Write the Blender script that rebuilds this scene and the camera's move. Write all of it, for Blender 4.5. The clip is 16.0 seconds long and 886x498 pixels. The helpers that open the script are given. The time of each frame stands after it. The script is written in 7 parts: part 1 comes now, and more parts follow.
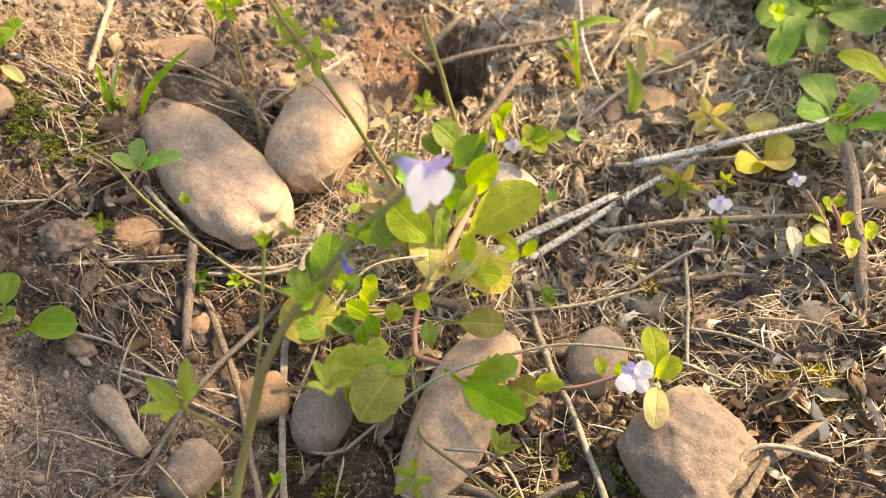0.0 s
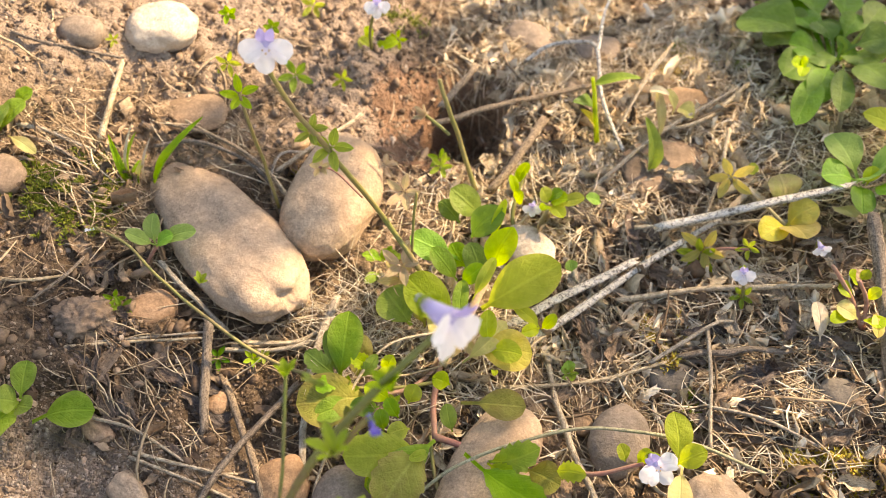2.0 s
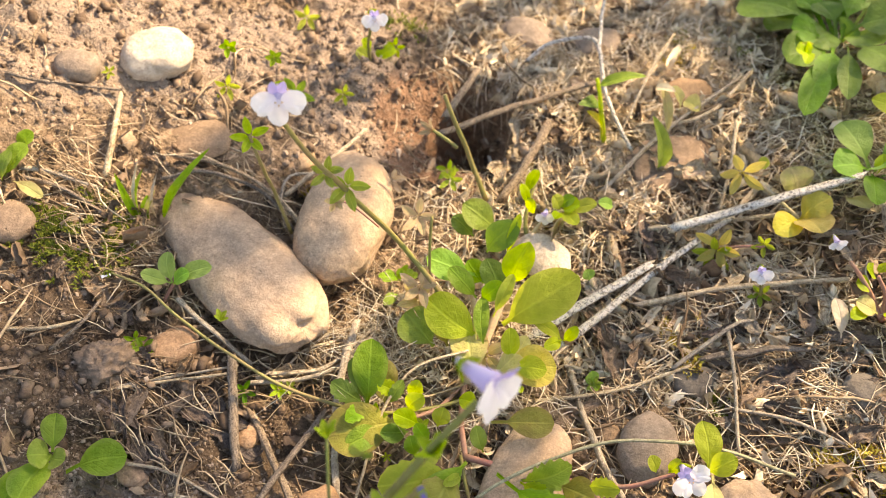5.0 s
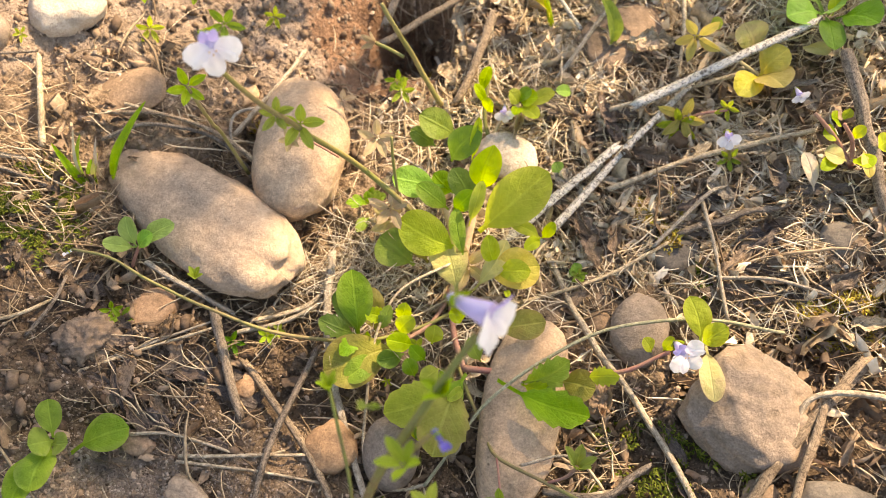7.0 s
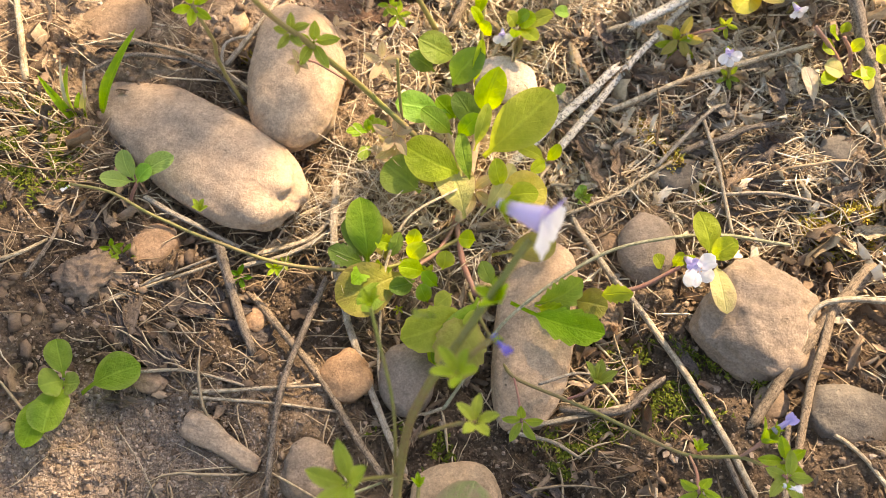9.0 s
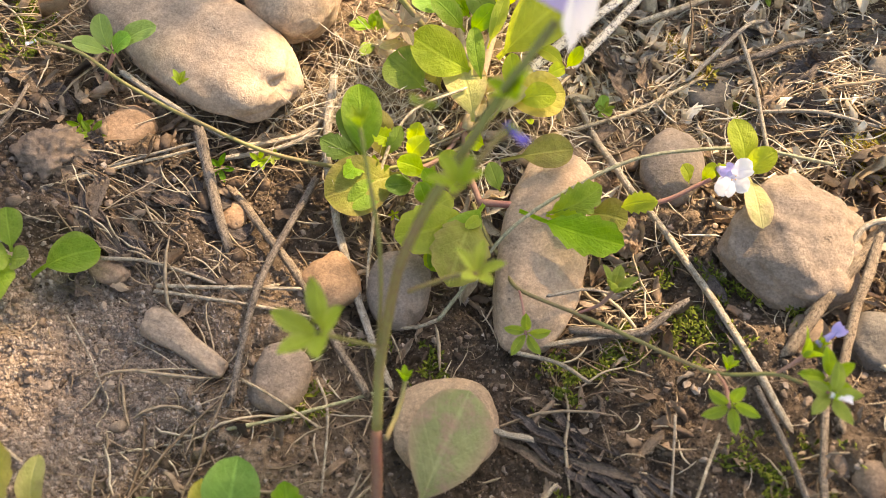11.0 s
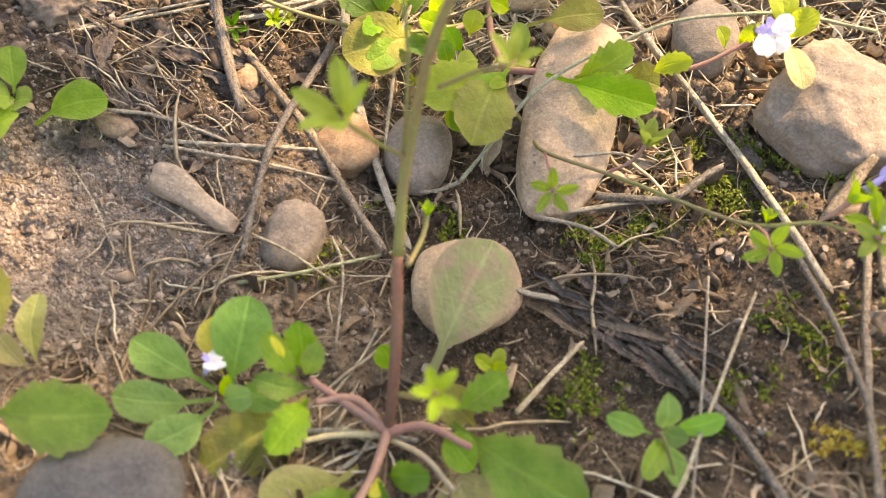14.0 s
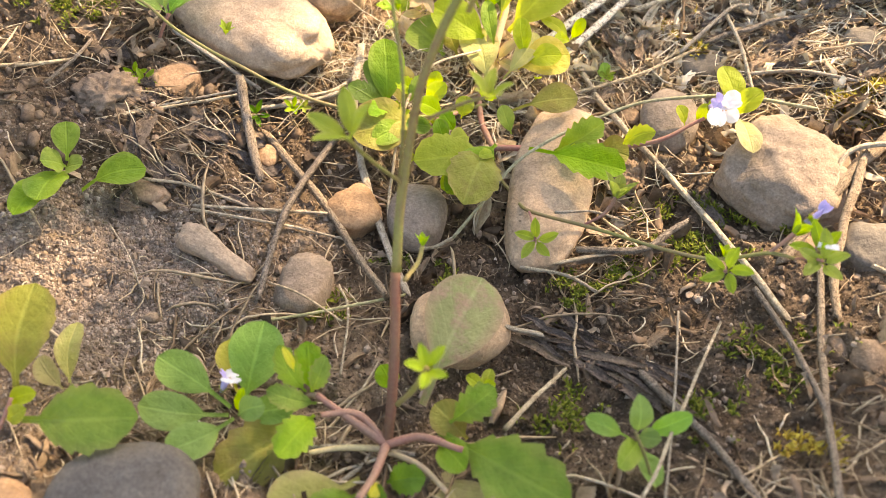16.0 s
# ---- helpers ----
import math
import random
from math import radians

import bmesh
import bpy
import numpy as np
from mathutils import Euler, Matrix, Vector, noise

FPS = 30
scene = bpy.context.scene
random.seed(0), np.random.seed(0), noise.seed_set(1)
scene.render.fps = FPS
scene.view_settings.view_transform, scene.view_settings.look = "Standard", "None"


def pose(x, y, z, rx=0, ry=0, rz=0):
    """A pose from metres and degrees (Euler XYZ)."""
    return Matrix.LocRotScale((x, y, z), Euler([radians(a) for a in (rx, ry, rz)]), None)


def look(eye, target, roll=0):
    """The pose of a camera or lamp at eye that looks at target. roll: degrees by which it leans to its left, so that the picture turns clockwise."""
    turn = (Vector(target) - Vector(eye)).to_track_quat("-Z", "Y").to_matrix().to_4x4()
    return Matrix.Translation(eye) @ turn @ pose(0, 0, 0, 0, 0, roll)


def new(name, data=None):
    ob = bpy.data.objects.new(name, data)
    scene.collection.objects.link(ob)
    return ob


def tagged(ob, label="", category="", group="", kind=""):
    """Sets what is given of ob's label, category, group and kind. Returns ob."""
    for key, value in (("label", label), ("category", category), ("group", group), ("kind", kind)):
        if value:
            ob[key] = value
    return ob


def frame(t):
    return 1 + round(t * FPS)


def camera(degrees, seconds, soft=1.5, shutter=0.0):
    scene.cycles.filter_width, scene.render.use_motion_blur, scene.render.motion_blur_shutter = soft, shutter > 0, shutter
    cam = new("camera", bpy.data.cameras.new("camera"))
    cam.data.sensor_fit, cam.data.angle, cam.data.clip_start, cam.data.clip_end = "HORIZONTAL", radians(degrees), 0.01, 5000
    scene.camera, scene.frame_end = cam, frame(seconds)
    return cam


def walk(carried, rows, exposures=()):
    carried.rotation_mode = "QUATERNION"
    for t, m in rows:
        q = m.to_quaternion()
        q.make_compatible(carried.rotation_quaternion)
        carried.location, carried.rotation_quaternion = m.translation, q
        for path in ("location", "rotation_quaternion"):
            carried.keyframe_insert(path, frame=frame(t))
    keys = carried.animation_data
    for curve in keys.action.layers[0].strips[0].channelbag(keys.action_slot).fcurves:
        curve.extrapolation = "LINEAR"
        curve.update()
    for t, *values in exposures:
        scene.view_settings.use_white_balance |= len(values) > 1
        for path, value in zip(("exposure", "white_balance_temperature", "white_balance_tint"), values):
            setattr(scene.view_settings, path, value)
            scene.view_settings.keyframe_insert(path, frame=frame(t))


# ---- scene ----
cam = camera(57.0, 16.0, soft=0.85)
cam.data.dof.use_dof, cam.data.dof.focus_distance, cam.data.dof.aperture_fstop = True, 0.232, 15.0
PATH = [
    (0, (0.117, 0.104, 0.23), (0.094, 1.186, -1.452), 1.9),
    (0.5, (0.126, 0.111, 0.233), (0.086, 1.18, -1.456), 1.2),
    (1, (0.122, 0.117, 0.238), (0.071, 1.185, -1.453), 0.9),
    (1.5, (0.117, 0.124, 0.237), (0.066, 1.186, -1.456), 0.9),
    (2, (0.112, 0.132, 0.243), (0.073, 1.168, -1.467), 0.8),
    (2.5, (0.103, 0.137, 0.248), (0.069, 1.164, -1.468), 0.7),
    (3, (0.103, 0.138, 0.247), (0.071, 1.162, -1.47), 0.2),
    (5.3, (0.104, 0.149, 0.252), (0.085, 1.091, -1.512), -2.9),
    (5.5, (0.104, 0.148, 0.251), (0.085, 1.082, -1.518), -3.7),
    (6, (0.108, 0.155, 0.243), (0.113, 1.036, -1.552), -5.7),
    (6.5, (0.108, 0.158, 0.244), (0.135, 0.935, -1.598), -6.9),
    (7, (0.102, 0.159, 0.251), (0.146, 0.856, -1.623), -7.1),
    (7.5, (0.099, 0.164, 0.259), (0.142, 0.757, -1.651), -8.2),
    (8, (0.094, 0.165, 0.265), (0.173, 0.735, -1.651), -5.3),
    (8.5, (0.088, 0.162, 0.26), (0.198, 0.729, -1.655), -2.2),
    (9, (0.083, 0.156, 0.247), (0.221, 0.717, -1.668), 0.6),
    (9.2, (0.083, 0.154, 0.243), (0.226, 0.715, -1.671), 1.3),
    (11.3, (0.075, 0.125, 0.206), (0.236, 0.78, -1.677), 4.0),
    (11.5, (0.073, 0.124, 0.203), (0.24, 0.764, -1.685), 4.8),
    (12, (0.069, 0.121, 0.198), (0.238, 0.75, -1.693), 5.4),
    (12.5, (0.069, 0.122, 0.201), (0.228, 0.737, -1.696), 5.3),
    (13, (0.069, 0.118, 0.197), (0.221, 0.741, -1.697), 4.6),
    (13.5, (0.071, 0.112, 0.196), (0.213, 0.734, -1.7), 3.9),
    (14, (0.069, 0.101, 0.191), (0.208, 0.729, -1.703), 3.7),
    (14.5, (0.063, 0.095, 0.19), (0.195, 0.728, -1.702), 3.0),
    (15, (0.059, 0.077, 0.183), (0.207, 0.848, -1.657), 2.0),
    (15.5, (0.065, 0.074, 0.192), (0.218, 0.954, -1.597), 1.2),
    (16, (0.067, 0.066, 0.2), (0.236, 1.047, -1.535), 0.7),
]
walk(cam, [(t, look(eye, target, roll)) for t, eye, target, roll in PATH],
     exposures=[(0.0, 1.44, 8700, 18), (9.5, 1.48, 8700, 18), (12.5, 1.80, 8700, 18), (15.0, 2.05, 8850, 18), (16.0, 1.94, 9100, 18)])

# ---- light ----
SUN_TO = Vector((0.62, 0.50, 0.60)).normalized()
world = bpy.data.worlds.new("sky")
scene.world = world
world.use_nodes = True
sky = world.node_tree.nodes.new("ShaderNodeTexSky")
sky.sky_type, sky.sun_disc = "NISHITA", False
sky.sun_elevation, sky.sun_rotation = math.asin(SUN_TO.z), math.atan2(SUN_TO.x, SUN_TO.y)
world.node_tree.nodes["Background"].inputs["Strength"].default_value = 0.15
world.node_tree.links.new(sky.outputs[0], world.node_tree.nodes["Background"].inputs["Color"])
sun = new("sun", bpy.data.lights.new("sun", "SUN"))
sun.data.energy, sun.data.angle, sun.data.color = 4.1, radians(1.3), (1.0, 0.88, 0.70)
sun.matrix_world = look((1.2, 1.0, 1.2), Vector((1.2, 1.0, 1.2)) - SUN_TO)

# ---- materials ----
MM = 0.001


class Nodes:
    """A small builder for node materials; positions in the textures are in object space, scaled to millimetres."""

    def __init__(self, name):
        self.mat = bpy.data.materials.new(name)
        self.mat.use_nodes = True
        self.tree = self.mat.node_tree
        self.bsdf = self.tree.nodes["Principled BSDF"]
        self.out = self.tree.nodes["Material Output"]
        self.coord = self.add("ShaderNodeTexCoord").outputs["Object"]

    def add(self, kind, **inputs):
        node = self.tree.nodes.new(kind)
        for key, value in inputs.items():
            self.plug(node.inputs[key.replace("_", " ")], value)
        return node

    def plug(self, socket, value):
        if isinstance(value, bpy.types.NodeSocket):
            self.tree.links.new(value, socket)
        else:
            socket.default_value = value

    def noise(self, per_mm, detail=4.0, rough=0.6, shift=None):
        node = self.add("ShaderNodeTexNoise", Scale=per_mm * 1000, Detail=detail, Roughness=rough)
        self.plug(node.inputs["Vector"], shift if shift else self.coord)
        return node.outputs["Fac"]

    def cells(self, per_mm):
        node = self.add("ShaderNodeTexVoronoi", Scale=per_mm * 1000)
        self.plug(node.inputs["Vector"], self.coord)
        return node

    def ramp(self, fac, *stops):
        node = self.add("ShaderNodeValToRGB", Fac=fac)
        e = node.color_ramp.elements
        while len(e) < len(stops):
            e.new(0.5)
        for el, (pos, col) in zip(e, stops):
            el.position = pos
            el.color = (*col, 1) if isinstance(col, tuple) else (col, col, col, 1)
        return node.outputs["Color"]

    def mix(self, fac, a, b, mode="MIX"):
        node = self.tree.nodes.new("ShaderNodeMix")
        node.data_type, node.blend_type = "RGBA", mode
        for socket, value in ((node.inputs[0], fac), (node.inputs[6], a), (node.inputs[7], b)):
            self.plug(socket, (*value, 1) if isinstance(value, tuple) else value)
        return node.outputs[2]

    def calc(self, op, a, b=0.0):
        node = self.tree.nodes.new("ShaderNodeMath")
        node.operation = op
        self.plug(node.inputs[0], a)
        self.plug(node.inputs[1], b)
        return node.outputs[0]

    def vary(self):
        return self.add("ShaderNodeObjectInfo").outputs["Random"]

    def island(self):
        return self.add("ShaderNodeNewGeometry").outputs["Random Per Island"]

    def tint(self, colour, hue=0.5, sat=1.0, val=1.0):
        node = self.add("ShaderNodeHueSaturation", Color=colour)
        for key, value in (("Hue", hue), ("Saturation", sat), ("Value", val)):
            self.plug(node.inputs[key], value)
        return node.outputs["Color"]

    def span(self, fac, low, high):
        node = self.add("ShaderNodeMapRange", Value=fac)
        node.inputs["To Min"].default_value, node.inputs["To Max"].default_value = low, high
        return node.outputs[0]

    def finish(self, colour, rough=0.7, bump=None, depth=0.3, shine=0.4, thin=0.0, thin_colour=None):
        self.plug(self.bsdf.inputs["Base Color"], (*colour, 1) if isinstance(colour, tuple) else colour)
        self.plug(self.bsdf.inputs["Roughness"], rough)
        self.plug(self.bsdf.inputs["Specular IOR Level"], shine)
        normal = None
        if bump is not None:
            node = self.add("ShaderNodeBump", Strength=1.0, Distance=depth * MM, Height=bump)
            normal = node.outputs["Normal"]
            self.plug(self.bsdf.inputs["Normal"], normal)
        if thin:
            glow = self.add("ShaderNodeBsdfTranslucent", Color=thin_colour if thin_colour else colour)
            if normal:
                self.plug(glow.inputs["Normal"], normal)
            both = self.add("ShaderNodeMixShader", Fac=thin)
            self.plug(both.inputs[1], self.bsdf.outputs[0])
            self.plug(both.inputs[2], glow.outputs[0])
            self.plug(self.out.inputs["Surface"], both.outputs[0])
        return self.mat


def soil_material():
    n = Nodes("soil")
    sandy = n.add("ShaderNodeAttribute")
    sandy.attribute_name = "sandy"
    grain = n.ramp(n.noise(0.9, 6, 0.75), (0.3, (0.22, 0.16, 0.118)), (0.5, (0.35, 0.265, 0.195)), (0.72, (0.50, 0.40, 0.305)))
    humus = n.ramp(n.noise(0.35, 6, 0.7), (0.30, (0.075, 0.05, 0.033)), (0.5, (0.265, 0.185, 0.118)), (0.72, (0.46, 0.34, 0.23)))
    patch = n.calc("ADD", sandy.outputs["Fac"], n.span(n.noise(0.05, 4), -0.55, 0.55))
    # Mask of the darker soil, damp in places.
    damp = n.add("ShaderNodeAttribute")
    damp.attribute_name = "damp"
    dark_humus = n.ramp(n.noise(0.3, 6, 0.7), (0.3, (0.055, 0.038, 0.025)), (0.55, (0.145, 0.10, 0.064)), (0.78, (0.28, 0.20, 0.135)))
    darkened = n.calc("ADD", damp.outputs["Fac"], n.span(n.noise(0.06, 4), -0.4, 0.4))
    humus = n.mix(n.ramp(darkened, (0.35, 0.0), (0.65, 1.0)), humus, dark_humus)
    colour = n.mix(n.ramp(patch, (0.35, 0.0), (0.65, 1.0)), humus, grain)
    dug = n.add("ShaderNodeAttribute")
    dug.attribute_name = "red"
    earth = n.ramp(n.noise(0.22, 6, 0.7), (0.3, (0.145, 0.075, 0.042)), (0.52, (0.27, 0.15, 0.088)), (0.75, (0.42, 0.26, 0.165)))
    fresh = n.calc("ADD", dug.outputs["Fac"], n.span(n.noise(0.08, 5, 0.7), -0.3, 0.3))
    colour = n.mix(n.ramp(fresh, (0.4, 0.0), (0.62, 0.9)), colour, earth)
    grit = n.cells(0.8)
    colour = n.mix(n.ramp(grit.outputs["Distance"], (0.0, 0.35), (0.28, 0.0)), colour, (0.56, 0.46, 0.36))
    bump = n.calc("ADD", n.noise(0.5, 8, 0.75), n.calc("MULTIPLY", grit.outputs["Distance"], -0.5))
    return n.finish(colour, 0.92, bump, 1.6, 0.25)


def stone_material(name, low, mid, high, pores=0.5, dirt=(0.10, 0.075, 0.05)):
    n = Nodes(name)
    colour = n.ramp(n.noise(0.035, 5, 0.55), (0.3, low), (0.5, mid), (0.72, high))
    fine = n.noise(1.4, 5, 0.7)
    colour = n.mix(0.5, colour, n.ramp(fine, (0.28, 0.16), (0.5, 0.5), (0.72, 0.8)), "OVERLAY")
    colour = n.mix(0.34, colour, n.ramp(n.noise(0.5, 6, 0.75), (0.34, 0.2), (0.5, 0.5), (0.66, 0.76)), "OVERLAY")
    colour = n.mix(0.4, colour, n.ramp(n.noise(0.16, 7, 0.72), (0.3, 0.27), (0.5, 0.5), (0.7, 0.7)), "OVERLAY")
    warm = n.ramp(n.noise(0.045, 4, 0.6), (0.45, 0.0), (0.68, 0.45))
    colour = n.mix(warm, colour, tuple(c * k for c, k in zip(mid, (1.02, 0.86, 0.66))))
    specks = n.cells(0.33)
    pits = n.ramp(specks.outputs["Distance"], (0.05, 1.0), (0.16, 0.0))
    pits = n.calc("MULTIPLY", pits, n.ramp(n.noise(0.12, 3), (0.5, 0.0), (0.68, pores)))
    colour = n.mix(pits, colour, dirt)
    dents = n.cells(0.11)
    hollow = n.calc("MULTIPLY", n.ramp(dents.outputs["Distance"], (0.10, 1.0), (0.34, 0.0)), n.ramp(n.noise(0.3, 5, 0.75), (0.44, 0.0), (0.62, 1.0)))
    colour = n.mix(n.calc("MULTIPLY", hollow, 0.5 * pores + 0.1), colour, dirt)
    stain = n.ramp(n.noise(0.07, 9, 0.75), (0.53, 0.0), (0.61, 0.28), (0.74, 0.45))
    colour = n.mix(stain, colour, dirt)
    colour = n.tint(colour, 0.5, n.span(n.vary(), 0.85, 1.1), n.span(n.vary(), 0.9, 1.12))
    bump = n.calc("SUBTRACT", n.calc("ADD", n.calc("MULTIPLY", fine, 0.5), n.calc("MULTIPLY", n.noise(0.15, 6, 0.6), 2.4)), n.calc("ADD", pits, n.calc("MULTIPLY", hollow, 1.2 * pores)))
    return n.finish(colour, 0.82, bump, 0.42, 0.25)


def leaf_material(name, dark, light, edge, thin=0.35, blotch=0.0, blotch_colour=(0.3, 0.16, 0.1), vein=0.16):
    n = Nodes(name)
    uv = n.add("ShaderNodeSeparateXYZ", Vector=n.add("ShaderNodeTexCoord").outputs["UV"])
    s, v = uv.outputs["X"], n.calc("ABSOLUTE", n.calc("SUBTRACT", uv.outputs["Y"], 0.5))
    colour = n.mix(n.ramp(n.noise(0.18, 5, 0.6), (0.3, 0.0), (0.7, 1.0)), dark, light)
    colour = n.mix(n.ramp(v, (0.30, 0.0), (0.5, 0.55)), colour, edge)
    rib = n.ramp(v, (0.015, 1.0), (0.05, 0.0))
    side = n.calc("PINGPONG", n.calc("ADD", n.calc("MULTIPLY", s, 7.0), n.calc("MULTIPLY", v, -5.0)), 0.5)
    side = n.calc("MULTIPLY", n.ramp(side, (0.0, 1.0), (0.12, 0.0)), 0.35)
    veins = n.calc("MAXIMUM", rib, side)
    colour = n.mix(n.calc("MULTIPLY", veins, vein), colour, tuple(min(1, 1.7 * c + 0.03) for c in light))
    if blotch:
        colour = n.mix(n.ramp(n.noise(0.11, 6, 0.7), (0.5, 0.0), (0.66, blotch)), colour, blotch_colour)
    specks = n.ramp(n.cells(0.35).outputs["Distance"], (0.03, 0.5), (0.10, 0.0))
    colour = n.mix(n.calc("MULTIPLY", specks, n.ramp(n.noise(0.2, 3), (0.5, 0.0), (0.6, 0.6))), colour, (0.17, 0.13, 0.07))
    colour = n.tint(colour, n.span(n.vary(), 0.485, 0.512), n.span(n.vary(), 0.9, 1.08), n.span(n.vary(), 0.94, 1.16))
    bump = n.calc("ADD", n.calc("MULTIPLY", veins, -0.3), n.calc("MULTIPLY", n.noise(0.3, 5), 2.0))
    return n.finish(colour, 0.5, bump, 0.4, 0.22, thin, n.tint(colour, 0.492, 1.1, 1.5))


def stem_material(name, green, red, thin=0.0):
    n = Nodes(name)
    colour = n.mix(n.ramp(n.noise(0.05, 3), (0.38, 0.0), (0.62, 1.0)), green, red)
    colour = n.mix(n.ramp(n.noise(1.2, 4), (0.4, 0.0), (0.8, 0.5)), colour, tuple(c * 1.7 for c in green))
    return n.finish(colour, 0.55, n.noise(1.5, 4), 0.1, 0.4, thin)


def straw_material(name, low, high, dark, spots=0.35, scale=0.5, shade=0.6):
    n = Nodes(name)
    along = n.add("ShaderNodeMapping", Vector=n.add("ShaderNodeTexCoord").outputs["UV"], Scale=(0.004, 0.00035, 0.001))
    streak = n.noise(1.0, 5, 0.7, along.outputs[0])
    colour = n.mix(n.ramp(streak, (0.38, 0.0), (0.60, 1.0)), low, high)
    colour = n.mix(n.ramp(n.noise(scale * 0.25, 4, 0.6), (0.35, 0.0), (0.75, 0.6)), colour, tuple(shade * c for c in low))
    colour = n.mix(n.ramp(n.noise(scale * 1.6, 6, 0.82), (0.50, 0.0), (0.57, min(0.9, spots * 1.5))), colour, dark)
    colour = n.mix(n.ramp(n.noise(scale * 0.7, 6, 0.75), (0.54, 0.0), (0.66, 0.55)), colour, tuple(min(0.9, 1.35 * c) for c in high))
    colour = n.tint(colour, 0.5, n.span(n.vary(), 0.75, 1.1), n.span(n.vary(), 0.75, 1.15))
    return n.finish(colour, 0.75, n.calc("ADD", streak, n.noise(scale * 2.5, 5, 0.7)), 0.4, 0.3)


def stuff_material(name, *stops, thin=0.0, rough=0.85):
    n = Nodes(name)
    colour = n.ramp(n.island(), *stops)
    colour = n.mix(0.55, colour, n.ramp(n.noise(0.7, 5, 0.7), (0.3, 0.18), (0.7, 0.82)), "OVERLAY")
    return n.finish(colour, rough, n.noise(1.6, 4), 0.2, 0.25, thin)


def petal_material(name, base, tip, thin=0.4):
    n = Nodes(name)
    uv = n.add("ShaderNodeSeparateXYZ", Vector=n.add("ShaderNodeTexCoord").outputs["UV"])
    colour = n.mix(n.ramp(uv.outputs["X"], (0.05, 0.0), (0.7, 1.0)), base, tip)
    colour = n.mix(n.ramp(n.noise(0.8, 3), (0.4, 0.0), (0.9, 0.3)), colour, base)
    return n.finish(colour, 0.55, n.noise(1.0, 3), 0.1, 0.3, thin)


SOIL = soil_material()
STONE_TAN = stone_material("tan_river_stone", (0.37, 0.25, 0.15), (0.48, 0.335, 0.21), (0.58, 0.43, 0.29))
STONE_GREY = stone_material("grey_brown_stone", (0.19, 0.142, 0.1), (0.27, 0.208, 0.155), (0.36, 0.29, 0.225), 0.9)
STONE_DARK = stone_material("dark_grey_stone", (0.105, 0.09, 0.074), (0.145, 0.127, 0.105), (0.195, 0.172, 0.146), 0.5)
STONE_ORANGE = stone_material("orange_brown_stone", (0.29, 0.165, 0.085), (0.37, 0.23, 0.13), (0.46, 0.33, 0.21), 0.6)
STONE_PALE = stone_material("pale_cream_stone", (0.48, 0.38, 0.27), (0.58, 0.48, 0.36), (0.66, 0.56, 0.44), 0.5, (0.34, 0.26, 0.18))
CLOD = stone_material("soil_clod", (0.21, 0.135, 0.078), (0.29, 0.195, 0.12), (0.38, 0.27, 0.175), 0.9)
FRESH = leaf_material("fresh_yellow_green_leaf", (0.27, 0.39, 0.022), (0.40, 0.52, 0.045), (0.44, 0.50, 0.07), 0.55)
GREEN = leaf_material("mid_green_leaf", (0.14, 0.26, 0.022), (0.23, 0.36, 0.04), (0.26, 0.33, 0.07), 0.42)
MID = leaf_material("toothed_green_leaf", (0.12, 0.255, 0.022), (0.21, 0.365, 0.042), (0.27, 0.31, 0.07), 0.42, 0.25, (0.24, 0.24, 0.06))
DEEP = leaf_material("deep_green_leaf", (0.08, 0.18, 0.018), (0.14, 0.27, 0.028), (0.15, 0.25, 0.05), 0.38)
COOL = leaf_material("cool_green_leaf", (0.165, 0.315, 0.055), (0.245, 0.42, 0.085), (0.26, 0.39, 0.10), 0.4, vein=0.25)
OLIVE = leaf_material("olive_old_leaf", (0.20, 0.195, 0.04), (0.29, 0.275, 0.068), (0.30, 0.22, 0.085), 0.32, 0.45, (0.22, 0.15, 0.06), 0.25)
PALE = leaf_material("pale_faded_leaf", (0.36, 0.35, 0.12), (0.47, 0.44, 0.18), (0.44, 0.35, 0.18), 0.35, 0.5, (0.36, 0.25, 0.15))
ROSY = leaf_material("olive_leaf_with_pink_blush", (0.22, 0.25, 0.09), (0.30, 0.32, 0.13), (0.40, 0.24, 0.16), 0.3, 0.75, (0.42, 0.25, 0.17), 0.25)
YELLOW = leaf_material("yellowed_leaf", (0.48, 0.42, 0.06), (0.60, 0.54, 0.12), (0.60, 0.46, 0.14), 0.4, 0.3, (0.5, 0.35, 0.1))
DRYLEAF = leaf_material("dry_cream_leaf", (0.48, 0.40, 0.27), (0.62, 0.53, 0.38), (0.5, 0.38, 0.24), 0.2, 0.4)
STEM_GREEN = stem_material("green_stem", (0.19, 0.19, 0.05), (0.25, 0.17, 0.075))
STEM_TWO = stem_material("olive_and_red_stem", (0.155, 0.175, 0.035), (0.18, 0.115, 0.05))
STEM_DARK = stem_material("dark_red_stem", (0.16, 0.09, 0.045), (0.20, 0.065, 0.045))
STEM_RED = stem_material("reddish_stem", (0.31, 0.18, 0.12), (0.34, 0.13, 0.10))
STEM_PINK = stem_material("pale_pink_stem", (0.50, 0.42, 0.22), (0.52, 0.36, 0.25))
SEPAL = leaf_material("sepal_green", (0.19, 0.29, 0.03), (0.31, 0.42, 0.05), (0.32, 0.36, 0.09), 0.42, vein=0.2)
SEPAL_ROSY = leaf_material("sepal_rosy", (0.40, 0.34, 0.15), (0.48, 0.38, 0.22), (0.46, 0.28, 0.2), 0.35, vein=0.2)
PETAL_WHITE = petal_material("white_petal", (0.95, 0.91, 0.93), (0.97, 0.96, 0.95), 0.5)
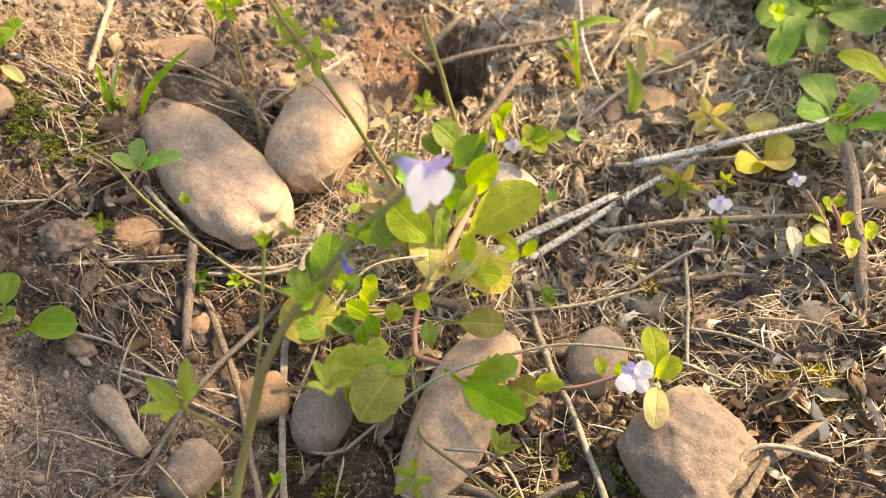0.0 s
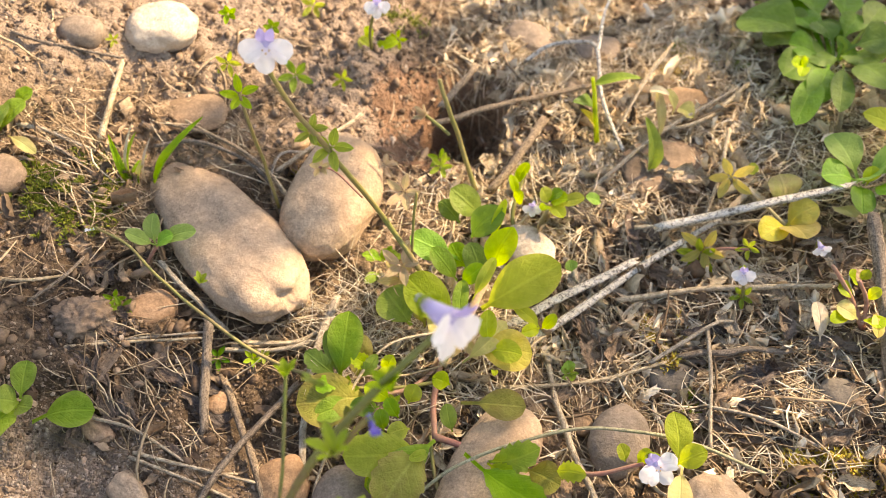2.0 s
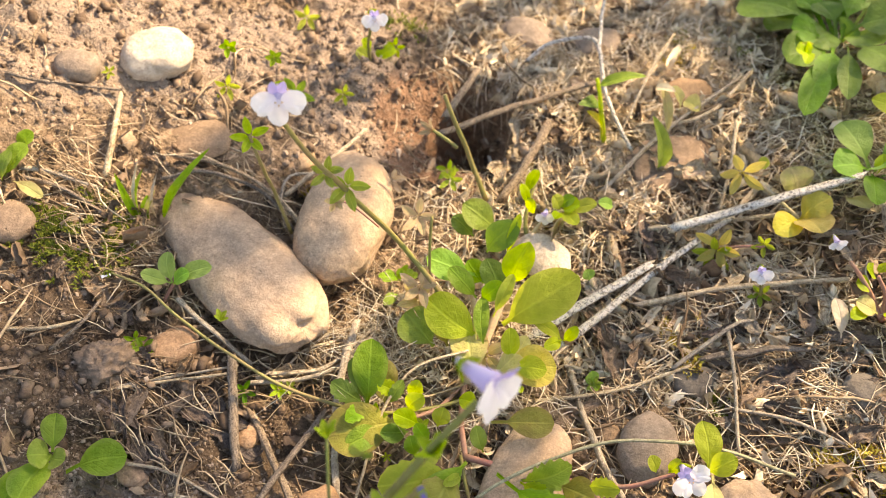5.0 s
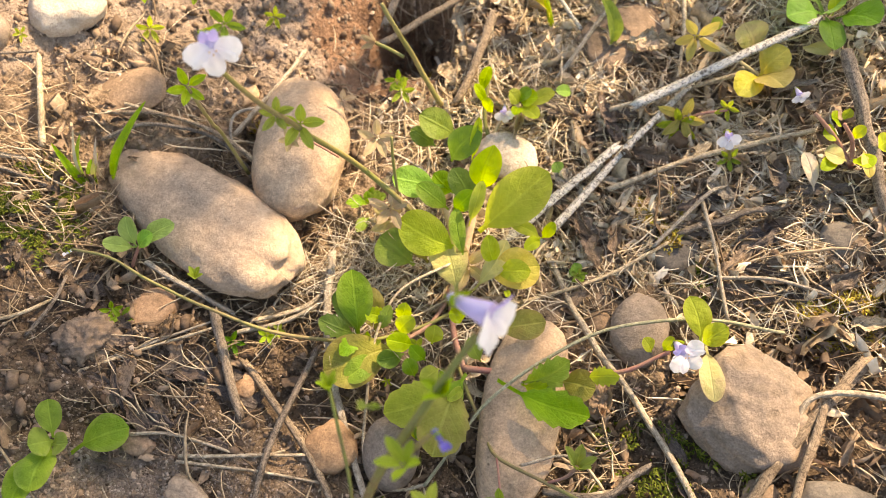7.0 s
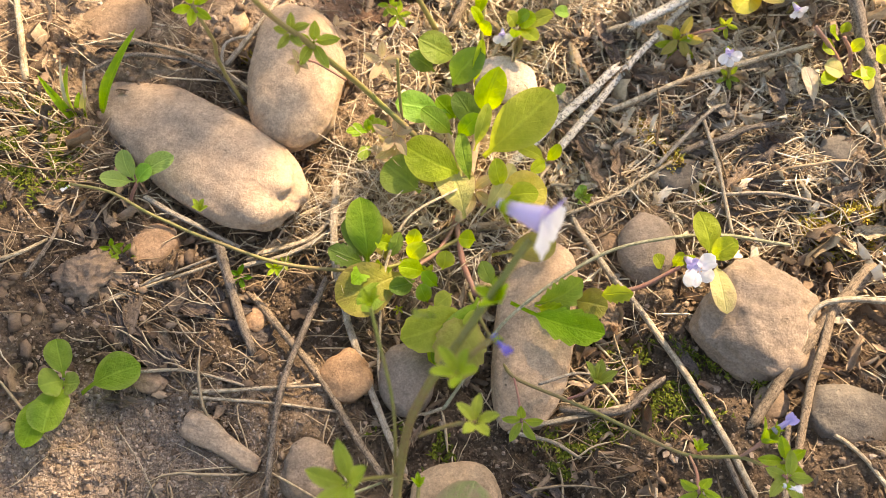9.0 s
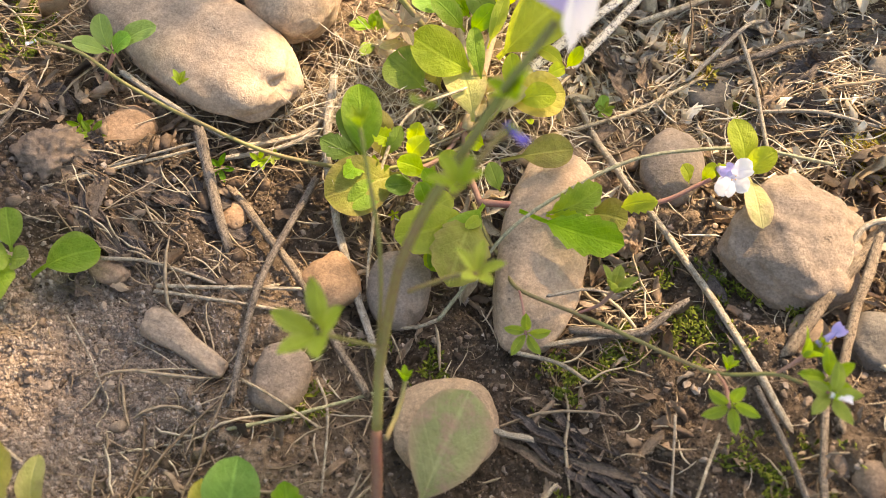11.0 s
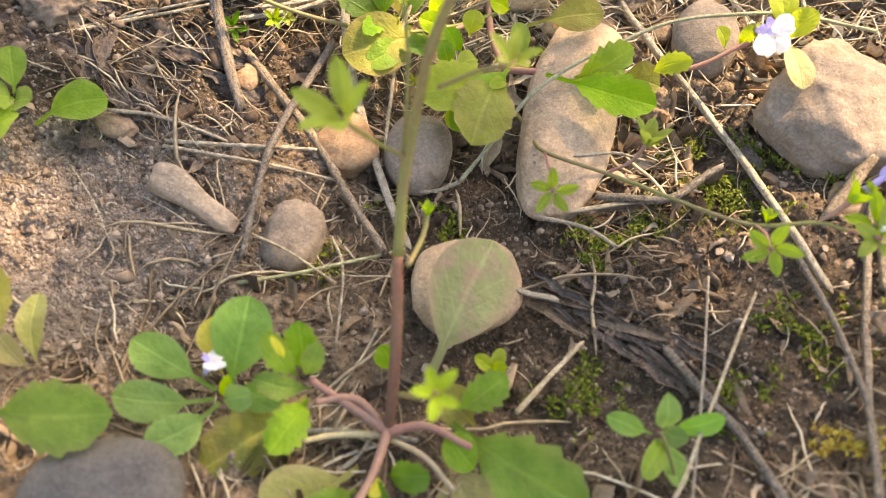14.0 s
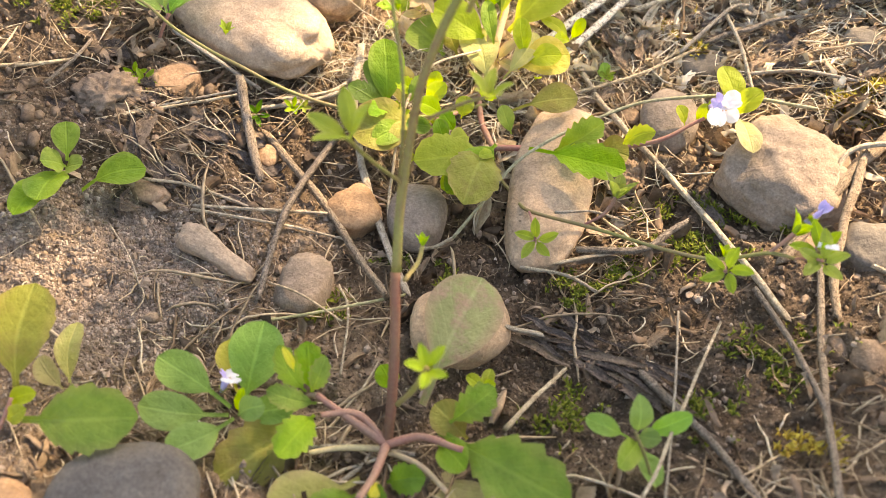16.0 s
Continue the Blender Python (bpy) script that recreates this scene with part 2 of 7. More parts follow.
PETAL_LILAC = petal_material("lilac_tube", (0.74, 0.68, 0.86), (0.66, 0.58, 0.86))
PETAL_VIOLET = petal_material("violet_petal", (0.68, 0.60, 0.88), (0.53, 0.44, 0.80))
PETAL_BLUE = petal_material("blue_violet_bud", (0.30, 0.26, 0.66), (0.13, 0.10, 0.48))
SPOT = Nodes("orange_throat").finish((0.72, 0.50, 0.22), 0.6)
STRAW = straw_material("dry_straw", (0.40, 0.30, 0.185), (0.71, 0.60, 0.43), (0.12, 0.085, 0.05))
TWIG = straw_material("brown_twig", (0.20, 0.145, 0.095), (0.44, 0.345, 0.245), (0.06, 0.042, 0.03), 0.5, 0.8)
WHITE_STICK = straw_material("bleached_speckled_stalk", (0.78, 0.70, 0.55), (0.90, 0.84, 0.72), (0.10, 0.075, 0.05), 0.85, 0.55, 0.9)
LICHEN = straw_material("greenish_straw", (0.40, 0.38, 0.16), (0.60, 0.56, 0.34), (0.2, 0.19, 0.09))
BARK = straw_material("dark_rotten_leaf", (0.12, 0.088, 0.068), (0.27, 0.205, 0.16), (0.045, 0.032, 0.026), 0.45)
BROWN = straw_material("brown_dead_leaf", (0.22, 0.15, 0.095), (0.36, 0.26, 0.175), (0.08, 0.055, 0.035), 0.4)
LITTER = stuff_material("dead_grass", (0.0, (0.17, 0.115, 0.07)), (0.4, (0.33, 0.24, 0.15)), (0.75, (0.53, 0.41, 0.265)), (1.0, (0.74, 0.63, 0.45)))
FLAKES = stuff_material("dead_leaf_scraps", (0.0, (0.09, 0.062, 0.042)), (0.5, (0.235, 0.162, 0.105)), (1.0, (0.46, 0.335, 0.22)))
CRUMBS = stuff_material("soil_crumbs", (0.0, (0.11, 0.074, 0.05)), (0.6, (0.29, 0.21, 0.145)), (0.95, (0.42, 0.32, 0.235)), (1.0, (0.54, 0.44, 0.34)))
DARK_CRUMBS = stuff_material("dark_crumbs", (0.0, (0.055, 0.037, 0.024)), (0.6, (0.15, 0.105, 0.068)), (0.94, (0.26, 0.19, 0.13)), (1.0, (0.42, 0.34, 0.25)))
LUMPS = stuff_material("soil_lumps", (0.0, (0.10, 0.066, 0.043)), (0.6, (0.21, 0.145, 0.095)), (1.0, (0.31, 0.23, 0.16)))
SAND = stuff_material("sand", (0.0, (0.20, 0.15, 0.112)), (0.7, (0.325, 0.25, 0.19)), (1.0, (0.47, 0.385, 0.30)))
MOSS = stuff_material("green_moss", (0.0, (0.07, 0.095, 0.014)), (0.6, (0.17, 0.21, 0.028)), (1.0, (0.33, 0.35, 0.055)), thin=0.3)
MOSS_GOLD = stuff_material("golden_moss", (0.0, (0.25, 0.15, 0.03)), (0.5, (0.50, 0.38, 0.06)), (1.0, (0.62, 0.54, 0.10)), thin=0.3)
# Pale straw whose colour also holds some glow of the sun.
PALE_LITTER = stuff_material("bleached_sunlit_grass", (0.0, (0.44, 0.34, 0.215)), (0.5, (0.66, 0.54, 0.375)), (1.0, (0.88, 0.79, 0.62)))
FIBRE = stuff_material("pale_root_fibres", (0.0, (0.45, 0.36, 0.24)), (1.0, (0.75, 0.68, 0.54)))

# ---- the lie of the ground, in millimetres ----


def lattice(ix, iy, seed):
    h = np.sin(ix * 127.1 + iy * 311.7 + seed * 74.7) * 43758.5453
    return h - np.floor(h)


def value_noise(x, y, seed):
    ix, iy = np.floor(x), np.floor(y)
    u, v = x - ix, y - iy
    u, v = u * u * (3 - 2 * u), v * v * (3 - 2 * v)
    a, b = lattice(ix, iy, seed), lattice(ix + 1, iy, seed)
    c, d = lattice(ix, iy + 1, seed), lattice(ix + 1, iy + 1, seed)
    return (a * (1 - u) + b * u) * (1 - v) + (c * (1 - u) + d * u) * v - 0.5


def blob(x, y, cx, cy, rx, ry):
    return np.exp(-((x - cx) / rx) ** 2 - ((y - cy) / ry) ** 2)


HOLE = (113.0, 344.0)


def smooth_ground(x, y):
    u, v = (np.clip(x, -150, 400) - 100) / 100, (np.clip(y, 0, 480) - 230) / 100
    z = -7.23 + -4.00 * u + -1.08 * v + 11.59 * u * u + -7.47 * u * v + 9.83 * v * v + -5.79 * v ** 3
    z = np.clip(z, -30, 40) * np.exp(-(np.maximum(0, np.hypot(x - 110, y - 270) - 340) / 160) ** 2)
    wx, wy = x + 4 * value_noise(x / 8, y / 8, 41), y + 4 * value_noise(x / 9, y / 9, 43)
    z = z - 34 * np.exp(-(((wx - HOLE[0]) / 15) ** 2 + ((wy - HOLE[1]) / 19) ** 2) ** 2) - 9 * blob(wx, wy, HOLE[0] - 21, HOLE[1] - 1, 15, 20)
    z = z + 7 * blob(x, y, HOLE[0] - 36, HOLE[1] + 20, 20, 30) + 6 * blob(x, y, HOLE[0] + 24, HOLE[1] - 4, 11, 22)
    return z


def sandiness(x, y):
    """Where the soil lies bare and sandy: beside the near plants, and on the bank round the burrow."""
    bank = 0.95 * blob(x, y, 72, 353, 24, 60) + 0.8 * blob(x, y, -29, 356, 50, 34) + 0.7 * blob(x, y, 25, 371, 40, 30)
    near = 1.1 * blob(x, y, -8, 173, 32, 26) + 0.5 * blob(x, y, -10, 195, 40, 16)
    return np.clip(bank + near, 0, 1)


def redness(x, y):
    """The freshly dug reddish-brown wall of the burrow."""
    return np.clip(1.25 * blob(x, y, HOLE[0] - 17, HOLE[1] + 3, 22, 26) + 0.6 * blob(x, y, HOLE[0] - 8, HOLE[1] - 24, 22, 12), 0, 1)


def soil_darkness(x, y):
    """Where the soil is darker, damp in places, with little straw."""
    # The blob at (200, 152) only darkens the soil's colour.
    return np.clip(0.8 * blob(x, y, 200, 152, 30, 24) + 0.55 * blob(x, y, -18, 255, 34, 34) + 0.95 * blob(x, y, 14, 226, 40, 26) + 0.5 * blob(x, y, 70, 225, 34, 34) + 1.1 * blob(x, y, 116, 120, 60, 42) + 0.9 * blob(x, y, 96, 173, 30, 22) + 0.8 * blob(x, y, 160, 177, 24, 26) + 0.6 * blob(x, y, 218, 248, 40, 16), 0, 1)


def rough_ground(x, y):
    z = smooth_ground(x, y)
    near = np.exp(-(np.maximum(0, np.hypot(x - 110, y - 260) - 380) / 200) ** 2)
    for size, high, seed in ((46, 7.0, 1), (19, 5.0, 2), (8, 5.2, 3), (3.6, 3.2, 4), (2.2, 1.7, 5)):
        calm = 1 - 0.35 * sandiness(x, y) if size > 5 else 1.0
        z = z + near * high * calm * value_noise(x / size, y / size, seed)
    return z - 1.0


def floor_at(x, y):
    return float(rough_ground(np.array([float(x)]), np.array([float(y)]))[0])


def build_ground():
    fine = np.arange(-80, 331, 1.1)
    far = 331 + np.cumsum(1.1 * 1.25 ** np.arange(1, 49))
    xs = np.concatenate([250 - far[::-1], fine, far])
    fine = np.arange(62, 520, 1.1)
    far = 520 + np.cumsum(1.1 * 1.25 ** np.arange(1, 49))
    ys = np.concatenate([582 - far[::-1], fine, far])
    gx, gy = np.meshgrid(xs, ys)
    gz = rough_ground(gx, gy)
    nx, ny = len(xs), len(ys)
    verts = np.stack([gx, gy, gz], -1).reshape(-1, 3) * MM
    i = (np.arange(ny - 1)[:, None] * nx + np.arange(nx - 1)[None]).ravel()
    quads = np.stack([i, i + 1, i + 1 + nx, i + nx], -1)
    mesh = bpy.data.meshes.new("ground")
    mesh.from_pydata(verts.tolist(), [], quads.tolist())
    mesh.polygons.foreach_set("use_smooth", np.ones(len(quads), bool))
    mesh.attributes.new("sandy", "FLOAT", "POINT").data.foreach_set("value", sandiness(gx, gy).astype(np.float32).ravel())
    mesh.attributes.new("damp", "FLOAT", "POINT").data.foreach_set("value", soil_darkness(gx, gy).astype(np.float32).ravel())
    mesh.attributes.new("red", "FLOAT", "POINT").data.foreach_set("value", redness(gx, gy).astype(np.float32).ravel())
    mesh.materials.append(SOIL)
    tagged(new("ground", mesh), "uneven brown sandy soil with dark humus patches", "soil", kind="structure")


build_ground()

# ---- builders ----
TILT = (0, -0.35, 1)  # leaves that lean towards the open side


def part(name, bm, material, parent, label="", smooth=True):
    """Links a bmesh, built in world millimetres, as one mesh under a thing, or as a thing of its own (parent: a base point)."""
    thing = isinstance(parent, bpy.types.Object)
    root = parent
    while thing and root.parent:
        root = root.parent
    base = root.location if thing else Vector(parent) * MM
    bmesh.ops.scale(bm, vec=(MM, MM, MM), verts=bm.verts)
    bmesh.ops.translate(bm, vec=-base, verts=bm.verts)
    bmesh.ops.recalc_face_normals(bm, faces=bm.faces)
    mesh = bpy.data.meshes.new(name)
    bm.to_mesh(mesh)
    bm.free()
    mesh.polygons.foreach_set("use_smooth", [smooth] * len(mesh.polygons))
    mesh.materials.append(material)
    ob = new(name, mesh)
    if thing:
        ob.parent = parent
        if label:
            ob["label"] = label
    else:
        ob.location = base
    return ob


def plant(name, base, label, category="plant", group=""):
    ob = new(name)
    ob.location = Vector(base) * MM
    ob.empty_display_size = 0.005
    return tagged(ob, label, category, group)


def curve_points(pts, steps):
    """Points along a smooth curve through pts."""
    pts = [Vector(p) for p in pts]
    if len(pts) == 2:
        return [pts[0].lerp(pts[1], i / steps) for i in range(steps + 1)]
    ext = [2 * pts[0] - pts[1], *pts, 2 * pts[-1] - pts[-2]]
    out = []
    for i in range(1, len(ext) - 2):
        p0, p1, p2, p3 = ext[i - 1:i + 3]
        for k in range(steps):
            t = k / steps
            out.append(0.5 * (2 * p1 + (p2 - p0) * t + (2 * p0 - 5 * p1 + 4 * p2 - p3) * t * t + (3 * p1 - p0 - 3 * p2 + p3) * t ** 3))
    return out + [pts[-1]]


def tube(pts, r0, r1, steps=8, sides=8, wobble=0.0, flat=1.0, seed=0, ridges=0.0, ragged=0.0):
    """A bmesh of a tapering round stem through pts."""
    rnd = random.Random(seed)
    line = curve_points(pts, steps)
    bm = bmesh.new()
    uv = bm.loops.layers.uv.verify()
    rings, run, side = [], [0.0], Vector((0.3, 0.5, 1))
    for a, b in zip(line, line[1:]):
        run.append(run[-1] + (b - a).length)
    for i, p in enumerate(line):
        ahead = (line[min(i + 1, len(line) - 1)] - line[max(i - 1, 0)]).normalized()
        side = (side - ahead * side.dot(ahead)).normalized()
        other = ahead.cross(side)
        f = i / (len(line) - 1)
        r = (r0 + (r1 - r0) * f) * (1 + wobble * rnd.uniform(-1, 1))
        way = Vector((run[i] * 0.09, seed * 1.37, 0.5))
        c = p + (side * noise.noise(way) + other * noise.noise(way + Vector((0, 7, 3)))) * wobble * r0 * 6
        rings.append([bm.verts.new(c + (side * math.cos(a) * flat + other * math.sin(a)) * r * (1 + ridges * (-1) ** k))
                      for k, a in enumerate(math.tau * k / sides for k in range(sides))])
    if ragged:
        for ring, way in ((rings[0], line[0] - line[1]), (rings[-1], line[-1] - line[-2])):
            for vert in ring:
                vert.co += way.normalized() * rnd.uniform(-1, 1) * ragged * r0
    for a, b, va, vb in zip(rings, rings[1:], run, run[1:]):
        for k in range(sides):
            face = bm.faces.new((a[k], a[(k + 1) % sides], b[(k + 1) % sides], b[k]))
            for loop, place in zip(face.loops, ((k, va), (k + 1, va), (k + 1, vb), (k, vb))):
                loop[uv].uv = (place[0] * math.tau * r0 / sides, place[1])
    bm.faces.new(rings[0][::-1])
    bm.faces.new(rings[-1])
    return bm


def blade(bm, base, tip, width, bend=0.12, fold=0.2, roll=0.0, teeth=0.0, stalk=0.2, full=1.35, wave=0.09, seed=0, up=(0, 0, 1), rows=26):
    """Adds one leaf blade or petal to bm: a folded, arched, slightly wavy sheet that narrows into its stalk."""
    rnd = random.Random(seed)
    base, tip = Vector(base), Vector(tip)
    axis = tip - base
    length = axis.length
    axis.normalize()
    n = Vector(up) - axis * axis.dot(Vector(up))
    n = (Matrix.Rotation(radians(roll), 3, axis) @ n.normalized())
    side = axis.cross(n)
    uv = bm.loops.layers.uv.verify()
    cols, ph1, ph2, sway = 8, rnd.uniform(0, 6), rnd.uniform(0, 6), rnd.uniform(-0.06, 0.06)
    grid = []
    for i in range(rows + 1):
        s = i / rows
        u = max(0.0, (s - stalk) / (1 - stalk))
        if full > 1.2:
            w = width * 0.5 * (max(0.0, 1 - ((u - 0.6) / 0.4) ** 2) ** 0.5 if u > 0.6 else max(0.0, 1 - ((0.6 - u) / 0.6) ** 2) ** 0.95)
        else:
            w = width * 0.5 * max(0.0, math.sin(math.pi * min(1, u) ** full)) ** 0.6
        w = max(w, width * (0.055 if s < 0.97 else 0.02))
        mid = base + axis * length * s + n * bend * length * math.sin(math.pi * s) + side * sway * length * math.sin(math.pi * s)
        row = []
        for j in range(cols + 1):
            v = 2 * j / cols - 1
            ww = w * (1 + (teeth * ((i % 4) / 1.5 - 1.2) if abs(v) > 0.9 and 0.3 < s < 0.97 else 0))
            lift = fold * abs(v) * w + wave * w * (math.sin(7 * s + ph1 + 2.1 * v) * v * v + 0.6 * math.sin(13 * s + ph2) * abs(v))
            row.append((bm.verts.new(mid + side * v * ww + n * lift), (s, (v + 1) / 2)))
        grid.append(row)
    for a, b in zip(grid, grid[1:]):
        for j in range(cols):
            quad = (a[j], a[j + 1], b[j + 1], b[j])
            face = bm.faces.new([q[0] for q in quad])
            for loop, q in zip(face.loops, quad):
                loop[uv].uv = q[1]


def leaf(parent, base, tip, width, material, name="leaf", label="", **shape):
    bm = bmesh.new()
    seed = int(abs(base[0] * 7 + base[1] * 13 + tip[0] * 3)) % 9973
    blade(bm, base, tip, width, seed=seed, **shape)
    return part(name, bm, material, parent, label)


def stem(parent, pts, r0, r1, material, name="stem"):
    return part(name, tube(pts, r0, r1, 7, 8, 0.05), material, parent)


def frame_of(facing, up):
    z = Vector(facing).normalized()
    y = Vector(up)
    y = (y - z * y.dot(z)).normalized()
    return Matrix((y.cross(z), y, z)).transposed()


def calyx(parent, at, facing, size, material=None, spread=0.6, count=5, name="calyx", up=(0, 0, 1)):
    """A star of pointed sepals in a small cup."""
    m = frame_of(facing, up if abs(Vector(facing).normalized().dot(Vector(up))) < 0.95 else (0, 1, 0))
    bm = bmesh.new()
    seed = int(abs(at[0] * 11 + at[1] * 5)) % 997
    rnd = random.Random(seed)
    for k in range(count):
        a = math.tau * (k + rnd.uniform(-0.1, 0.1)) / count + seed
        out = m @ Vector((math.cos(a), math.sin(a), 0))
        tip = Vector(at) + (out * spread + m @ Vector((0, 0, 1 - spread * 0.7)) * 0.7) * size * rnd.uniform(0.85, 1.1)
        root = Vector(at) - m @ Vector((0, 0, size * 0.25))
        blade(bm, root, tip, size * 0.36, 0.05, 0.3, 0, 0, 0.12, 1.0, 0.05, seed + k, m @ Vector((0, 0, 1)) - out * 0.5, 8)
    return part(name, bm, material or SEPAL, parent)


def flower(parent, at, facing, up, size, name="flower", spots=True):
    """A two-lipped bloom: a white three-lobed lower lip, a violet hood, a tube and a calyx."""
    m = frame_of(facing, up)
    at = Vector(at)

    def w(x, y, z):
        return at + m @ (Vector((x, y, z)) * size)

    seed = int(at.x * 3 + at.y)
    body = part(name, tube([w(0, 0.02, -0.75), w(0, 0, -0.35), w(0, 0, 0.02)], size * 0.07, size * 0.22, 5, 10), PETAL_LILAC, parent)
    bm = bmesh.new()
    for x, y, wide in ((-0.60, -0.12, 0.50), (-0.46, -0.36, 0.30), (0.0, -0.62, 0.46), (0.46, -0.36, 0.30), (0.60, -0.12, 0.50)):
        blade(bm, w(0, 0.02, -0.02), w(x, y, 0.16), size * wide, 0.10, -0.15, 0, 0, 0.0, 1.35, 0.14, seed + int(x * 9), m @ Vector((0, 0, 1)), 12)
    part("lower_lip", bm, PETAL_WHITE, body, "white three-lobed lower lip")
    bm = bmesh.new()
    for x in (-0.13, 0.13):
        blade(bm, w(x * 0.4, 0.02, -0.08), w(x, 0.42, 0.24), size * 0.24, 0.12, -0.2, 0, 0, 0.0, 0.9, 0.06, seed + 3, m @ Vector((0, 0, 1)), 10)
    part("upper_lip", bm, PETAL_VIOLET, body, "violet hooded upper lip")
    if spots:
        bm = bmesh.new()
        for x, y in ((-0.07, -0.10), (0.07, -0.10), (0.0, -0.17)):
            bmesh.ops.create_icosphere(bm, subdivisions=1, radius=size * 0.024, matrix=Matrix.Translation(w(x, y, 0.09)))
        part("throat", bm, SPOT, body, "orange spots in the throat")
    calyx(parent, w(0, 0.0, -0.72), facing, size * 0.5, spread=0.5)
    return body


def bud(parent, at, facing, size, material=None):
    """A closed flower bud on its calyx."""
    z = Vector(facing).normalized()
    at = Vector(at)
    body = part("bud", tube([at, at + z * size * 0.45, at + z * size * 0.85, at + z * size], size * 0.14, size * 0.05, 5, 8, 0.1), material or PETAL_BLUE, parent)
    bm = bmesh.new()
    m = frame_of(z, (0.3, 0.2, 0.93))
    for k in (-1, 0, 1):
        blade(bm, at + z * size * 0.6, at + z * size * 1.05 + (m @ Vector((k, 0.4, 0))) * size * 0.2, size * 0.3, 0.1, 0.1, 0, 0, 0, 0.9, 0.1, k + 4, m @ Vector((0, 1, 0.3)), 6)
    part("petal", bm, material or PETAL_BLUE, body)
    calyx(parent, at, facing, size * 0.7, spread=0.35)
    return body


ROCKS = []


def stone(label, at, size, yaw, material, seed, lumps=0.08, square=2.3, tilt=0.0, name="pebble", grain=1.0, flare=0.0, taper=0.0):
    """A worn stone: a rounded block with dents, sunk a little into the soil."""
    bm = bmesh.new()
    bmesh.ops.create_icosphere(bm, subdivisions=5 if max(size) > 24 else 4, radius=1.0)
    turn = Matrix.Rotation(radians(yaw), 3, "Z") @ Matrix.Rotation(radians(tilt), 3, "Y")
    off = Vector((seed * 3.1, seed * 1.7, seed * 0.9))
    half = Vector(size) * 0.5
    for v in bm.verts:
        d = v.co.normalized()
        r = (abs(d.x) ** square + abs(d.y) ** square + abs(d.z) ** square) ** (-1 / square)
        r *= 1 + lumps * (noise.noise(d * 1.1 + off) * 1.6 + noise.noise(d * 2.3 + off) * 0.8 + grain * (noise.noise(d * 5 + off) * 0.22 + noise.noise(d * 13 + off) * 0.09 + (noise.noise(d * 26 + off) * 0.09 if grain > 3 else 0)))
        p = d * r
        girth = 1 + flare * (0.9 * p.x * p.x - 0.55 * p.x - 0.35) + taper * p.x
        v.co = turn @ Vector((p.x * half.x, p.y * half.y * girth, p.z * half.z * girth)) + Vector(at)
    ROCKS.append((at[0], at[1], half.x, half.y, radians(yaw)))
    return tagged(part(name, bm, material, at), label, "stone", "stones in the soil")


def stick(label, pts, radius, material, taper=0.8, wobble=0.08, flat=1.0, name="dry_stalk", sides=12, ridges=0.10):
    seed = int(abs(pts[0][0] * 17 + pts[0][1] * 3))
    bm = tube(pts, radius * 0.86, radius * taper * 0.86, 9, sides, wobble, flat, seed, ridges, 1.3)
    return tagged(part(name, bm, material, pts[0]), label, "dead stalk", "dead stalks on the soil")


def dead_leaf(label, base, tip, width, material, curl=0.8):
    """A crumpled dead leaf or sheath: a ragged sheet, rolled in at the sides and creased."""
    seed = int(abs(base[0] * 5 + base[1] * 9 + tip[0]))
    rnd = random.Random(seed)
    base, tip = Vector(base), Vector(tip)
    axis = tip - base
    length = axis.length
    axis.normalize()
    side = axis.cross(Vector((0, 0, 1))).normalized()
    up = side.cross(axis)
    bm = bmesh.new()
    uv = bm.loops.layers.uv.verify()
    rows, cols, grid = (60, 24, []) if width > 6.5 else (26, 9, [])
    off = Vector((seed * 0.37, seed * 0.11, 2.0))
    curl = curl * rnd.uniform(0.5, 1.3)
    for i in range(rows + 1):
        s = i / rows
        w = width * 0.5 * (0.18 + math.sin(math.pi * min(1, s * 0.97 + 0.02)) ** 0.6) * (1 + 0.35 * noise.noise(Vector((s * 7, 0, seed))))
        row = []
        for j in range(cols + 1):
            v = 2 * j / cols - 1
            ww = w * (1 + (0.45 * noise.noise(Vector((s * 16, v * 3, seed))) if abs(v) > 0.8 else 0))
            a = v * curl * 1.5
            p = base + axis * length * s + side * (math.sin(a) / max(0.2, curl * 1.5)) * ww + up * (1 - math.cos(a)) / max(0.2, curl * 1.5) * ww * 0.8
            crease = noise.noise(Vector((s * length * 0.10, v * 2.2, 0)) + off) * 0.42 + noise.noise(Vector((s * length * 0.3, v * 4.5, 0)) + off) * 0.2 + (noise.noise(Vector((s * length * 0.16, v * 7, 3)) + off) * 0.2 + noise.noise(Vector((s * length * 0.45, v * 13, 5)) + off) * 0.09 if width > 6.5 else 0)
            p += up * crease * width * 0.55 + side * width * 0.35 * noise.noise(Vector((s * 3, seed, 0)))
            row.append((bm.verts.new(p), (v * width, s * length)))
        grid.append(row)
    for a, b in zip(grid, grid[1:]):
        for j in range(cols):
            quad = (a[j], a[j + 1], b[j + 1], b[j])
            face = bm.faces.new([q[0] for q in quad])
            for loop, q in zip(face.loops, quad):
                loop[uv].uv = q[1]
    return tagged(part("dead_leaf", bm, material, base), label, "dead leaf", "dead leaves on the soil")


